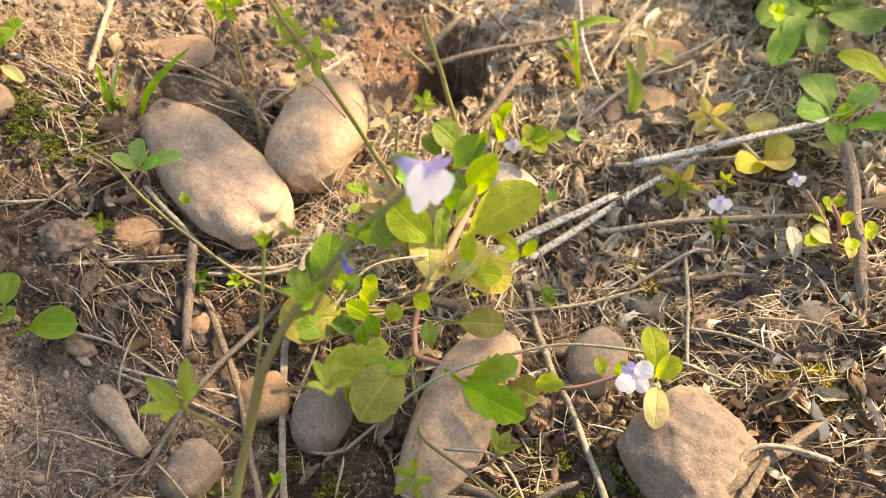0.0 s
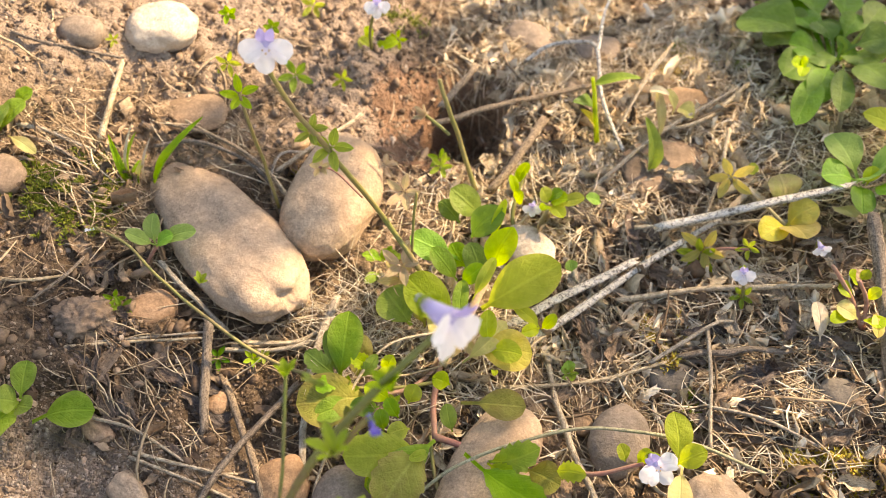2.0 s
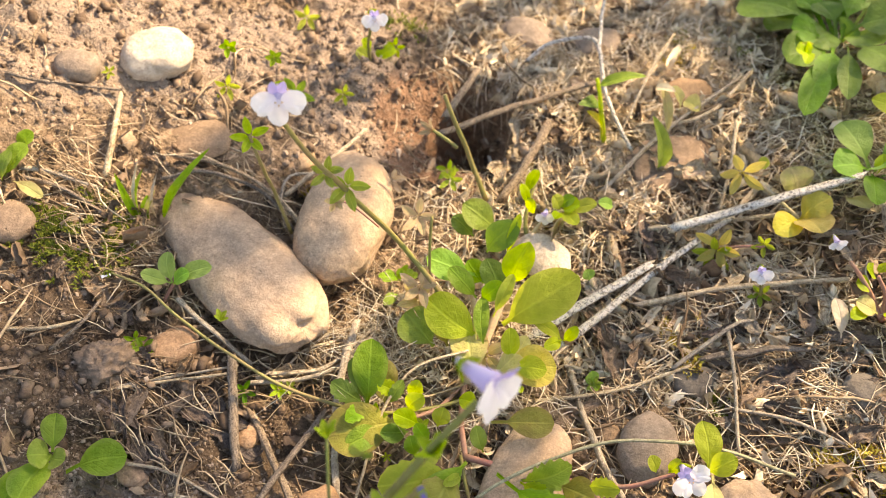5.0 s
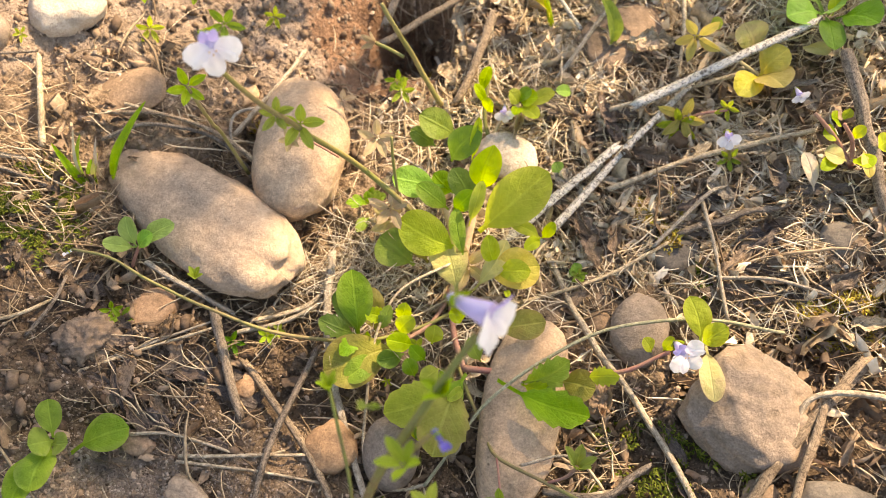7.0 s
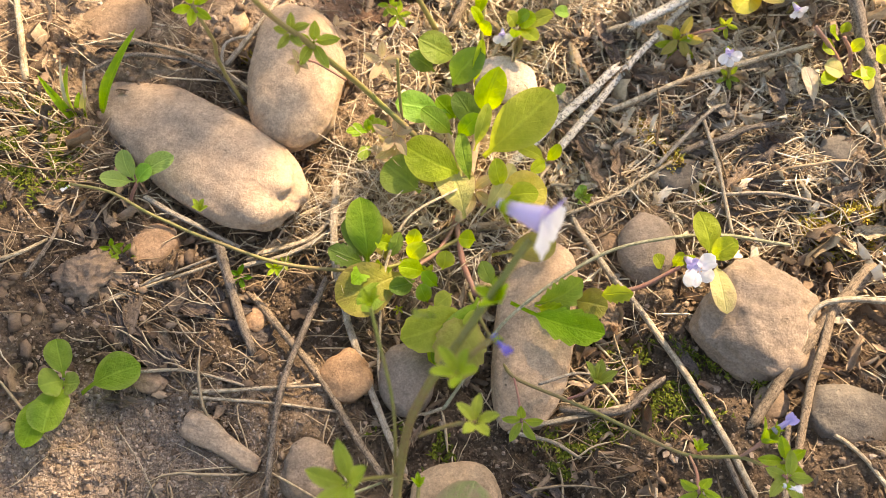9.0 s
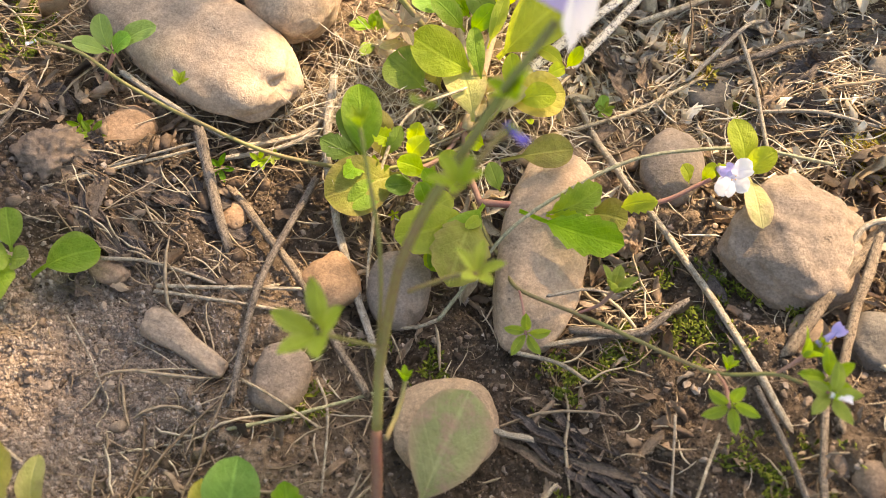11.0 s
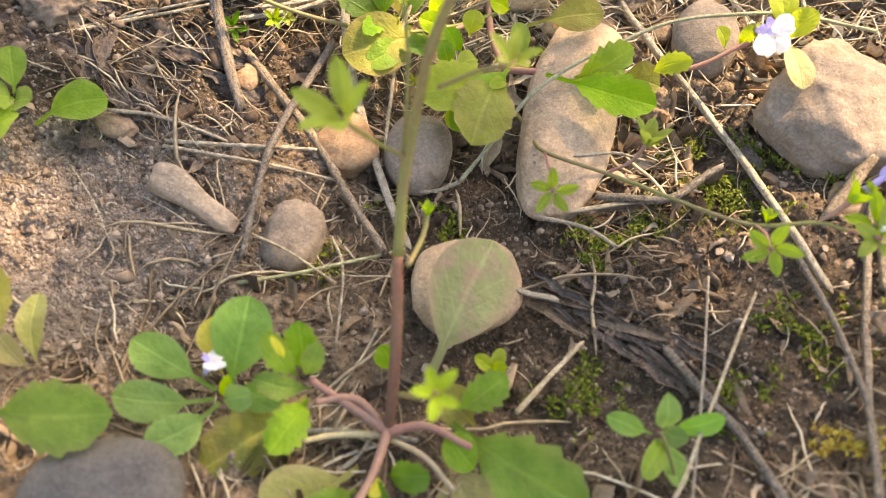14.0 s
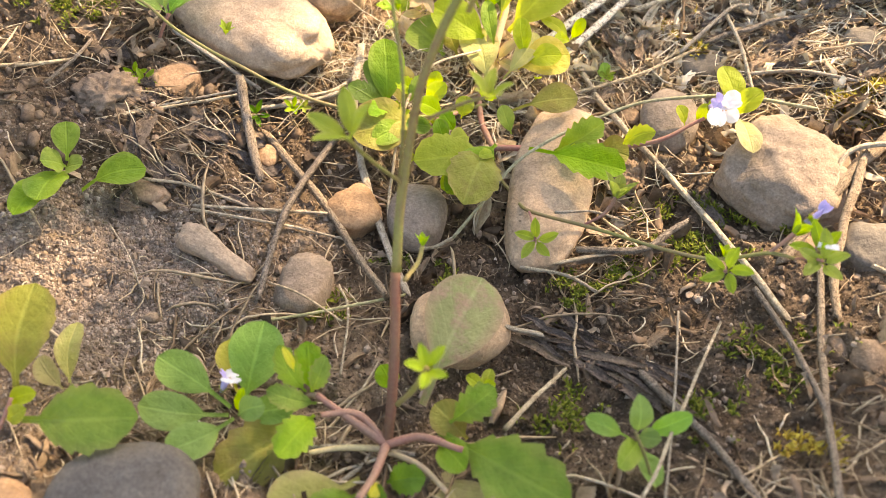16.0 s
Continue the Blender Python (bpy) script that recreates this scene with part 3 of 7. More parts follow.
def clod(label, at, size, seed):
    """A clod of soil: a rough core with crumbs stuck all over it."""
    rnd = random.Random(seed)
    bm = bmesh.new()
    bmesh.ops.create_icosphere(bm, subdivisions=5, radius=1.0)
    half, off = Vector(size) * 0.5, Vector((seed * 3.1, 4.0, seed))
    for v in bm.verts:
        d = v.co.normalized()
        r = 0.92 + 0.26 * noise.noise(d * 1.6 + off) + 0.16 * noise.noise(d * 4 + off) + 0.11 * noise.noise(d * 9 + off) - 0.22 * max(0, noise.noise(d * 5 - off)) + 0.05 * noise.noise(d * 14.3 + off * 1.7) + 0.03 * noise.noise(d * 27 + off * 0.6)
        v.co = Vector(at) + Vector((d.x * half.x, d.y * half.y, d.z * half.z)) * r
    return tagged(part("soil_clod", bm, CLOD, at), label, "soil clod", "clods of soil")

# ---- stones ----
stone("long smooth tan river stone half sunk in soil", (29.5, 279.0, 5.0), (84, 33, 21), -46, STONE_TAN, 1, lumps=0.08, square=2.35, tilt=-4, taper=0.15, grain=1.8)
stone("rounded egg-shaped tan stone beside the long stone", (66.5, 295.5, 5.2), (50, 32, 25.6), 74.31, STONE_TAN, 2, lumps=0.07, grain=1.6)
stone("pale cream stone under the leaves", (136.1, 283.6, -4.7), (21.7, 16.5, 9.9), -41.04, STONE_PALE, 3)
stone("round grey-brown pebble under hanging leaves", (80.9, 191.4, -1.2), (22.1, 17.2, 12.9), 75.1, STONE_GREY, 4, lumps=0.05)
stone("broken orange-tan stone with rough face", (63, 195.4, -1), (15, 14.4, 10.1), 21.45, STONE_ORANGE, 5, lumps=0.14, square=3)
stone("long tan stone with scuffed surface under the runner", (122.2, 195.9, -1.1), (58.9, 24.4, 14.7), 66.48, STONE_TAN, 6, lumps=0.07, square=2.6, grain=2.4)
stone("grey-tan rounded stone beside a dry stalk", (163.5, 214, -0.9), (23, 17.6, 12.3), 68.34, STONE_GREY, 7, lumps=0.06)
stone("large angular grey-brown stone with rough pitted surface", (186.4, 182, 9), (35.1, 33.2, 19.9), -56.99, STONE_GREY, 8, lumps=0.13, square=2.6, grain=2.2)
stone("angular grey pebble on sandy soil", (47.6, 171.2, 4), (16.9, 14.2, 10.6), 61.26, STONE_GREY, 9, lumps=0.1, square=3, grain=2.4)
stone("elongated pale stone lying in sand", (24.4, 184.6, 4.4), (26, 8.3, 6.6), -45.44, STONE_TAN, 10, lumps=0.1, square=2.6, flare=0.6)
stone("small tan nodule under a round leaf", (6.3, 207.4, 5.6), (11.1, 6.7, 5.3), -32.91, STONE_ORANGE, 11, lumps=0.14)
stone("big smooth dark grey stone beneath the plants", (8.7, 114.5, 27.5), (32.3, 23.9, 10.7), -0.2, STONE_DARK, 12, lumps=0.04, square=2.3)
stone("brown stone under an old leaf", (86.6, 152.2, 5.7), (26.4, 23.6, 11.8), -0.2, STONE_TAN, 13, lumps=0.06)
stone("dark grey-brown stone at the side of a stalk", (198.9, 150, 15.3), (23.8, 17.8, 10.7), -30.6, STONE_DARK, 14, lumps=0.1, grain=3.2)
stone("sunlit pale cream stone", (-1.9, 354.5, 24.9), (25.1, 20, 14), 18.54, STONE_PALE, 15, lumps=0.1, square=2.7)
stone("small grey stone in the bank", (-26.3, 343.1, 32.6), (16.4, 12.1, 9.7), -3.18, STONE_GREY, 16, lumps=0.06)
stone("brown stone at the mossy side", (-39.3, 283.9, 25.8), (17.1, 15.3, 9.2), -35.8, CLOD, 17, lumps=0.06)
stone("grey flat stone on the bank", (138.5, 394.6, -13.4), (27, 19.5, 11.7), -35.8, STONE_GREY, 18)
stone("tan stone on the bank", (167.1, 390.2, -14.1), (22.8, 18.3, 11), 7.77, STONE_GREY, 19)
stone("sandy stone among straw", (198.9, 355.8, -6.7), (22, 15.7, 7.9), -3.18, CLOD, 20, lumps=0.12)
stone("flat sandy slab among dry grass", (188.1, 324.1, -6.2), (36, 23.4, 8), 23.83, CLOD, 21, lumps=0.14, square=3.4, grain=2.0)
stone("small orange-brown stone beside a runner", (12.4, 247, 5.5), (17.5, 13.3, 8), 23.83, STONE_ORANGE, 22, lumps=0.08, square=2.8)
clod("crumbly brown clod of soil", (-5.2, 240.7, 10.5), (20.9, 17.4, 13.9), 23)
stone("small tan stone between stalks", (38.9, 219.6, -0.7), (8.8, 6.7, 4.7), 58.59, STONE_ORANGE, 24, lumps=0.1)
stone("dull brown stone under straw", (183.1, 235.8, -2.1), (17.3, 11.4, 5.7), -3.18, STONE_DARK, 25, lumps=0.1)
stone("small reddish-brown stone in soil", (152.5, 219.5, -3.9), (8.4, 7, 4.9), -3.18, CLOD, 26, lumps=0.1)
stone("brown stone among dead stalks", (229.4, 227.7, 8.7), (12.5, 13.2, 7.5), -3.18, STONE_DARK, 27, lumps=0.1)
stone("little grey stone among the straw", (174.1, 126.6, 19.3), (7, 8.4, 4.9), -11.61, CLOD, 28, lumps=0.1)
stone("grey-brown stone beside a stalk", (178.3, 121.3, 22.4), (8.7, 10.2, 6.1), -11.61, CLOD, 29, lumps=0.1)
stone("half-buried stone between stone and egg-shaped stone", (48.8, 320.1, 4.7), (12.8, 9.7, 5.8), 29.04, STONE_TAN, 30)
stone("dusty flat stone above the long stone", (13.4, 324.6, 13.0), (24, 17.4, 6.1), 7.77, CLOD, 31, lumps=0.1)
clod("lumpy brown clod beside the long tan stone", (145, 195.9, -1.5), (10.6, 12.5, 9.5), 32)
stone("brown stone by the near stalks", (181.5, 158.7, 9.1), (10.7, 9.6, 5.8), 31.89, CLOD, 33, lumps=0.08)
stone("brown stone under the near plant", (-15.1, 118.2, 28.9), (8.6, 11.1, 6), 61.26, STONE_ORANGE, 34, lumps=0.12)

# ---- the central flowering plant ----
mazus = plant("flowering_plant", (109.1, 233.2, -7.3), "low flowering herb with yellow-green rosette leaves and long runners", "flowering plant", "flowering herbs")
leaf(mazus, (109.5, 235.7, 3.0), (107.4, 254.4, 7.0), 12.3, PALE, stalk=0.1, fold=0.1, up=TILT)
leaf(mazus, (114.7, 235.5, 3.0), (128.2, 248.3, 8.0), 6.9, PALE, stalk=0.15, up=TILT)
leaf(mazus, (114.0, 244.7, 6.0), (113.9, 260.2, 13.0), 5.3, GREEN, stalk=0.15, up=TILT)
leaf(mazus, (117.1, 255.0, 9.0), (123.7, 264.9, 20.0), 4.4, FRESH, stalk=0.15, fold=0.4, up=TILT)
leaf(mazus, (102.2, 247.5, 3.0), (98.1, 258.2, 8.0), 8.2, OLIVE, stalk=0.1, up=TILT)
leaf(mazus, (82.6, 227.3, 3.0), (81.9, 241.3, 9.0), 8.8, OLIVE, stalk=0.1, up=TILT)
leaf(mazus, (82.8, 219.4, 4.0), (71.1, 213.9, 8.0), 7.8, GREEN, stalk=0.1, up=TILT)
leaf(mazus, (82.9, 227.5, 6.0), (88.5, 233.1, 12.0), 4.3, GREEN, stalk=0.1, teeth=0.1, up=TILT)
leaf(mazus, (76.4, 228.3, 5.0), (73.0, 240.0, 14.0), 6.7, DEEP, stalk=0.1, up=TILT)
leaf(mazus, (92.1, 211.2, 6.0), (90.7, 215.8, 12.0), 5.0, GREEN, stalk=0.1, up=TILT)
leaf(mazus, (99.7, 212.2, 6.0), (93.4, 208.1, 11.0), 5.8, FRESH, stalk=0.1, up=TILT)
leaf(mazus, (123.1, 203.0, 6.0), (132.0, 197.0, 10.0), 5.8, FRESH, stalk=0.15, teeth=0.1, up=TILT)
leaf(mazus, (112.6, 212.2, 5.0), (110.4, 218.8, 11.0), 5.1, GREEN, stalk=0.1, up=TILT)
leaf(mazus, (100.6, 200.3, 4.0), (88.2, 193.5, 9.0), 8.7, FRESH, stalk=0.12, up=TILT)
leaf(mazus, (120.4, 254.5, 4.0), (144.4, 263.6, 20.0), 15.6, FRESH, stalk=0.1, fold=0.22, up=TILT)
leaf(mazus, (114.4, 248.6, 5.0), (95.9, 259.6, 14.0), 13.6, FRESH, stalk=0.2, up=TILT)
leaf(mazus, (113.4, 270.4, 8.0), (95.9, 272.5, 18.0), 10.1, COOL, stalk=0.3, up=TILT)
leaf(mazus, (119.5, 290.9, 4.0), (108.3, 295.2, 14.0), 10.4, GREEN, stalk=0.08, up=TILT)
leaf(mazus, (111.9, 287.8, 4.0), (104.7, 292.6, 10.0), 6.7, DEEP, stalk=0.1, up=TILT)
leaf(mazus, (116.0, 279.4, 8.0), (126.2, 282.2, 22.0), 9.6, DEEP, stalk=0.05, up=TILT)
leaf(mazus, (123.1, 266.0, 8.0), (129.2, 274.3, 24.0), 9.5, FRESH, stalk=0.15, fold=0.6, up=TILT)
leaf(mazus, (111.9, 262.4, 8.0), (103.3, 268.7, 18.0), 7.0, GREEN, stalk=0.12, up=TILT)
leaf(mazus, (113.3, 261.8, 8.0), (120.3, 263.0, 18.0), 6.1, GREEN, stalk=0.1, up=TILT)
leaf(mazus, (114.8, 269.3, 5.0), (109.2, 273.7, 13.0), 8.0, GREEN, stalk=0.1, up=TILT)
leaf(mazus, (119.5, 263.1, 5.0), (115.4, 273.8, 14.0), 8.5, DEEP, stalk=0.1, up=TILT)
leaf(mazus, (123.2, 242.0, 5.0), (121.9, 248.3, 16.0), 6.0, FRESH, stalk=0.12, up=TILT)
leaf(mazus, (118.9, 239.0, 2.5), (136.5, 238.0, 7.5), 13.4, YELLOW, stalk=0.15, fold=0.1, up=TILT)
leaf(mazus, (122.8, 238.9, 5.0), (133.1, 236.2, 10.0), 7.4, FRESH, stalk=0.1, up=TILT)
leaf(mazus, (97.8, 247.0, 4.5), (88.8, 257.1, 9.5), 13.4, GREEN, stalk=0.1, up=TILT)
leaf(mazus, (76.8, 227.1, 5.0), (79.0, 244.9, 17.0), 11.0, GREEN, stalk=0.12, up=TILT)
leaf(mazus, (75.9, 227.8, 6.0), (66.3, 232.9, 12.0), 6.8, DEEP, stalk=0.1, teeth=0.1, up=TILT)
leaf(mazus, (78.3, 226.8, 6.0), (71.1, 220.6, 12.0), 5.5, GREEN, stalk=0.1, teeth=0.1, up=TILT)
leaf(mazus, (86.9, 230.6, 6.0), (80.5, 232.3, 12.0), 5.3, FRESH, stalk=0.08, teeth=0.1, up=TILT)
leaf(mazus, (90.4, 229.7, 6.0), (93.5, 232.3, 14.0), 5.3, FRESH, stalk=0.08, teeth=0.1, up=TILT)
leaf(mazus, (89.5, 225.7, 6.0), (95.0, 227.4, 14.0), 5.8, FRESH, stalk=0.08, up=TILT)
leaf(mazus, (93.2, 220.6, 7.0), (85.7, 222.4, 13.0), 6.1, FRESH, stalk=0.08, up=TILT)
leaf(mazus, (89.8, 219.3, 4.0), (81.5, 217.5, 9.0), 6.0, DEEP, stalk=0.08, up=TILT)
leaf(mazus, (96.1, 215.7, 5.0), (92.4, 219.7, 11.0), 5.0, GREEN, stalk=0.1, teeth=0.1, up=TILT)
leaf(mazus, (98.7, 220.4, 5.0), (101.0, 224.8, 10.0), 5.8, FRESH, stalk=0.1, up=TILT)
leaf(mazus, (111.2, 228.0, 3.0), (105.6, 228.3, 8.0), 5.9, FRESH, stalk=0.1, up=TILT)
leaf(mazus, (86.7, 222.7, 3.5), (65.2, 217.3, 8.5), 16.3, OLIVE, stalk=0.08, fold=0.1, up=TILT)
leaf(mazus, (103.7, 207.4, 4.0), (81.6, 200.6, 14.0), 13.4, FRESH, stalk=0.14, teeth=0.06, up=TILT)
leaf(mazus, (104.5, 207.2, 5.5), (93.2, 186.3, 10.5), 15.4, OLIVE, stalk=0.1, teeth=0.06, up=TILT)
leaf(mazus, (107.5, 209.5, 4.5), (89.5, 192.0, 8.5), 10.6, GREEN, stalk=0.1, up=TILT)
leaf(mazus, (123.6, 203.4, 6.0), (137.8, 205.7, 14.0), 8.8, GREEN, stalk=0.08, teeth=0.14, fold=0.45, up=TILT)
leaf(mazus, (116.4, 205.5, 6.0), (139.9, 188.8, 13.0), 10.7, GREEN, stalk=0.3, teeth=0.1, fold=0.3, up=TILT)
leaf(mazus, (134.6, 202.2, 4.5), (144.3, 197.1, 7.5), 9.8, OLIVE, stalk=0.12, up=TILT)
leaf(mazus, (142.8, 200.9, 8.0), (150.3, 197.8, 17.0), 5.8, FRESH, stalk=0.1, teeth=0.14, up=TILT)
leaf(mazus, (114.7, 221.8, 4.0), (134.3, 219.7, 9.0), 9.5, OLIVE, stalk=0.3, up=TILT)
leaf(mazus, (105.9, 205.9, 5.0), (100.4, 201.4, 11.0), 3.4, FRESH, stalk=0.1, up=TILT)
leaf(mazus, (124.8, 233.5, 3.0), (124.7, 229.6, 8.0), 2.2, FRESH, stalk=0.1, up=TILT)
leaf(mazus, (139.5, 248.9, 3.0), (130.5, 253.5, 9.0), 4.4, FRESH, stalk=0.1, up=TILT)
leaf(mazus, (139.5, 248.9, 3.0), (133.0, 244.5, 8.0), 4.4, FRESH, stalk=0.1, up=TILT)
leaf(mazus, (139.9, 248.8, 3.0), (144.0, 250.7, 10.0), 4.0, FRESH, stalk=0.1, up=TILT)
leaf(mazus, (122.5, 277.3, 10.0), (126.6, 284.8, 24.0), 3.5, FRESH, stalk=0.1, fold=0.5, up=TILT)
leaf(mazus, (161.7, 299.1, 3.5), (155.3, 297.5, 9.5), 4.3, COOL, stalk=0.1, up=TILT)
leaf(mazus, (150.1, 269.2, 5.5), (148.8, 271.5, 9.5), 4.6, COOL, stalk=0.1, up=TILT)
leaf(mazus, (176.9, 203.1, 11.1), (175.8, 216.8, 19), 8.2, FRESH, stalk=0.2)
leaf(mazus, (177, 203.5, 11.1), (183.9, 205.4, 19.6), 6.95, FRESH, stalk=0.15)
leaf(mazus, (178.9, 203.2, 10.5), (174.2, 185.6, 18.2), 7.22, PALE, stalk=0.2)
leaf(mazus, (162.9, 204.4, 9.1), (160.6, 208.1, 14.2), 4.27, FRESH, stalk=0.1)
leaf(mazus, (166.3, 204.3, 9.5), (168.9, 206.6, 15.3), 3.76, FRESH, stalk=0.1)
stem(mazus, [(108.2, 237.7, -5.4), (114.5, 250.9, -1.6), (121.2, 265, 4.4), (126.2, 278.3, 12.3)], 1.69, 1.13, STEM_PINK)
stem(mazus, [(112.9, 249.9, -3.5), (111.6, 260, 2.5), (110.3, 266.5, 6.4)], 1.31, 0.94, STEM_PINK)
stem(mazus, [(107.7, 239.8, -5.4), (106.4, 223.9, -3.1), (107.4, 211.8, -0.5)], 1.13, 0.87, STEM_RED)
stem(mazus, [(107.1, 212.3, -0.6), (118.8, 208.5, 1.8), (135.4, 204.1, 3.8), (153, 200.7, 8.4), (167.2, 202.7, 13.7)], 1.08, 0.55, STEM_RED, "runner")
stem(mazus, [(108.9, 232.3, -4.3), (94.9, 227.8, -1), (77.6, 226, 2.9), (53.2, 231.3, 10.3), (35.7, 240.4, 17), (20.2, 250.3, 22.6), (10.6, 257.6, 29.4), (1.4, 260.5, 34.1)], 0.67, 0.39, STEM_GREEN, "runner")
stem(mazus, [(107.3, 237.9, -5.4), (99.7, 229, -2.2), (91.5, 224.2, 1.1)], 0.85, 0.58, STEM_RED)
stem(mazus, [(115.8, 241.6, -4.5), (120.9, 243.6, 0.3), (123.8, 244.4, 4.1)], 0.72, 0.44, STEM_RED)
stem(mazus, [(110, 244.6, -3.6), (101.9, 259.7, 10.4), (88.8, 269.9, 31.2), (77, 264.3, 71.1), (68.9, 265.3, 87.6), (63.8, 266.2, 103.3)], 1, 0.55, STEM_GREEN)
flower(mazus, (65.4, 267.4, 106.4), (0.22, -0.86, 0.54), (-0.02, 0.78, 0.61), 10.4)
calyx(mazus, (77.1, 264.5, 73.1), (0.03, -0.59, 0.80), 7.7, spread=0.8)
calyx(mazus, (72.5, 264.8, 79.3), (0.06, -0.61, 0.79), 5.7, spread=0.8)
stem(mazus, [(96.8, 266.9, 16.8), (97.6, 271.9, 30.6), (98.3, 275.4, 38.6)], 0.5, 0.45, STEM_GREEN)
calyx(mazus, (94.1, 277, 37), (0.01, -0.55, 0.83), 7.7, material=SEPAL_ROSY, spread=0.8)
stem(mazus, [(82.7, 269.4, 43.7), (75.3, 271.8, 52.7), (71.5, 269.8, 57.1)], 0.35, 0.32, STEM_RED)
calyx(mazus, (71.5, 269.8, 57.1), (0.12, -0.56, 0.82), 5.0, material=SEPAL_ROSY, spread=0.7)
calyx(mazus, (93.4, 261.2, 10.9), (0.01, -0.46, 0.89), 9.4, material=SEPAL_ROSY, spread=0.8)
calyx(mazus, (93.6, 263.4, 15), (-0.05, -0.49, 0.87), 8.6, material=SEPAL_ROSY, spread=0.8)
calyx(mazus, (114.4, 243.7, 4.1), (-0.13, -0.41, 0.90), 10.5, material=SEPAL_ROSY, spread=0.8)
bud(mazus, (1.3, 260.1, 34.1), (-0.80, -0.40, 0.07), 2.59, PETAL_WHITE)
calyx(mazus, (32.7, 250, 22.1), (0.30, 0.18, 0.94), 5.03, spread=0.5)
flower(mazus, (168.6, 200.1, 21.9), (-0.02, -0.52, 0.67), (-0.59, 0.72, 0.23), 9.8)
calyx(mazus, (79.3, 223.9, 5.8), (0.01, -0.35, 0.94), 5.9, spread=0.7)
calyx(mazus, (93.8, 221.3, 3.1), (-0.05, -0.33, 0.94), 5.26, spread=0.6)
calyx(mazus, (80.4, 224.6, 5.7), (-0.63, 0.14, 0.76), 6.25, spread=0.5)
calyx(mazus, (48.6, 232.9, 4.9), (0.13, -0.38, 0.92), 4.2, spread=0.7)
calyx(mazus, (51.9, 234.7, 2.5), (0.11, -0.38, 0.92), 3.54, spread=0.7)
stem(mazus, [(105.8, 213.7, -4.5), (107.4, 203.5, -2.8), (110, 192.8, 1.3), (111.5, 183.4, 7.3), (123.3, 173.4, 12.9), (136.4, 162.1, 18.5), (147.7, 151.4, 26.3), (159.2, 147.6, 32.4), (164.4, 144.3, 34.3), (169.1, 143.9, 37.3)], 0.62, 0.42, STEM_GREEN)
stem(mazus, [(123.6, 173.1, 13), (128.8, 173.5, 17), (131.7, 175.2, 22.7)], 0.35, 0.60, STEM_RED)
calyx(mazus, (131.9, 175.5, 23.1), (0.28, 0.47, 0.83), 9.54, spread=0.5)
stem(mazus, [(111.5, 183.4, 7.3), (110.8, 176.6, 11.4), (109.7, 169.8, 14.2)], 0.33, 0.40, STEM_RED)
calyx(mazus, (109.7, 169.7, 14.7), (-0.28, -0.43, 0.86), 7.32, spread=0.85)
stem(mazus, [(148.8, 150.8, 26.8), (147.6, 146.7, 32.6), (145.1, 142, 37.8)], 0.33, 0.44, STEM_RED)
calyx(mazus, (145.1, 141.9, 38.4), (-0.50, -0.29, 0.82), 7.42, spread=0.85)
calyx(mazus, (151.7, 151.7, 27.1), (0.26, 0.62, 0.74), 4.9, spread=0.5)
stem(mazus, [(159.2, 147.6, 32.4), (162.4, 148.7, 34.7), (165.5, 150.1, 36.3)], 0.35, 0.64, STEM_RED)
calyx(mazus, (165.7, 150.2, 36.5), (0.67, 0.39, 0.63), 8.27, spread=0.5)
bud(mazus, (168.5, 151.7, 36.7), (0.69, 0.31, 0.47), 6.58, PETAL_VIOLET)
calyx(mazus, (168.2, 144.1, 37.8), (-0.37, -0.02, 0.93), 8.1, spread=0.8)
calyx(mazus, (166.9, 140.4, 39.6), (-0.37, -0.00, 0.93), 8.0, spread=0.8)
stem(mazus, [(163.9, 144.5, 34.1), (165.6, 142.3, 37.5), (166.9, 140.3, 39.4)], 0.31, 0.40, STEM_RED)
bud(mazus, (161.3, 139.8, 49.3), (0.74, -0.42, 0.06), 4.09, PETAL_WHITE)
stem(mazus, [(48.6, 289.2, 6.4), (46.8, 292.2, 28.8), (51.9, 277.4, 62.2), (50.7, 280, 75.6)], 0.65, 0.45, STEM_GREEN)
calyx(mazus, (50.6, 280, 74.6), (0.22, -0.64, 0.73), 6.6, spread=0.8)
calyx(mazus, (51.2, 318.2, 62.8), (0.18, -0.71, 0.68), 4.69, spread=0.6)
calyx(mazus, (38.1, 319.7, 66.2), (0.23, -0.71, 0.66), 5.03, spread=0.6)

# ---- the near flowering plant ----
near = plant("flowering_plant", (64, 120.3, 14.8), "taller flowering herb with toothed leaves and a reddish stem", "flowering plant", "flowering herbs")
leaf(near, (49.6, 131.3, 22.0), (39.5, 133.9, 28.0), 5.6, MID, stalk=0.1, teeth=0.12, up=TILT)
leaf(near, (48.9, 134.2, 22.0), (53.5, 138.2, 32.0), 4.8, MID, stalk=0.1, teeth=0.12, up=TILT)
leaf(near, (47.7, 133.7, 24.0), (43.6, 141.5, 34.0), 5.6, GREEN, stalk=0.1, teeth=0.12, up=TILT)
leaf(near, (48.6, 134.9, 20.0), (49.2, 144.2, 28.0), 7.2, MID, stalk=0.1, teeth=0.12, up=TILT)
leaf(near, (46.1, 136.4, 30.0), (44.8, 140.0, 36.0), 1.8, YELLOW, stalk=0.1, up=TILT)
leaf(near, (47.7, 130.7, 14.0), (26.1, 118.6, 20.0), 14.2, OLIVE, stalk=0.1, teeth=0.08, fold=0.1, up=TILT)
leaf(near, (48.7, 129.4, 20.0), (40.9, 118.8, 27.0), 8.4, GREEN, stalk=0.1, teeth=0.12, up=TILT)
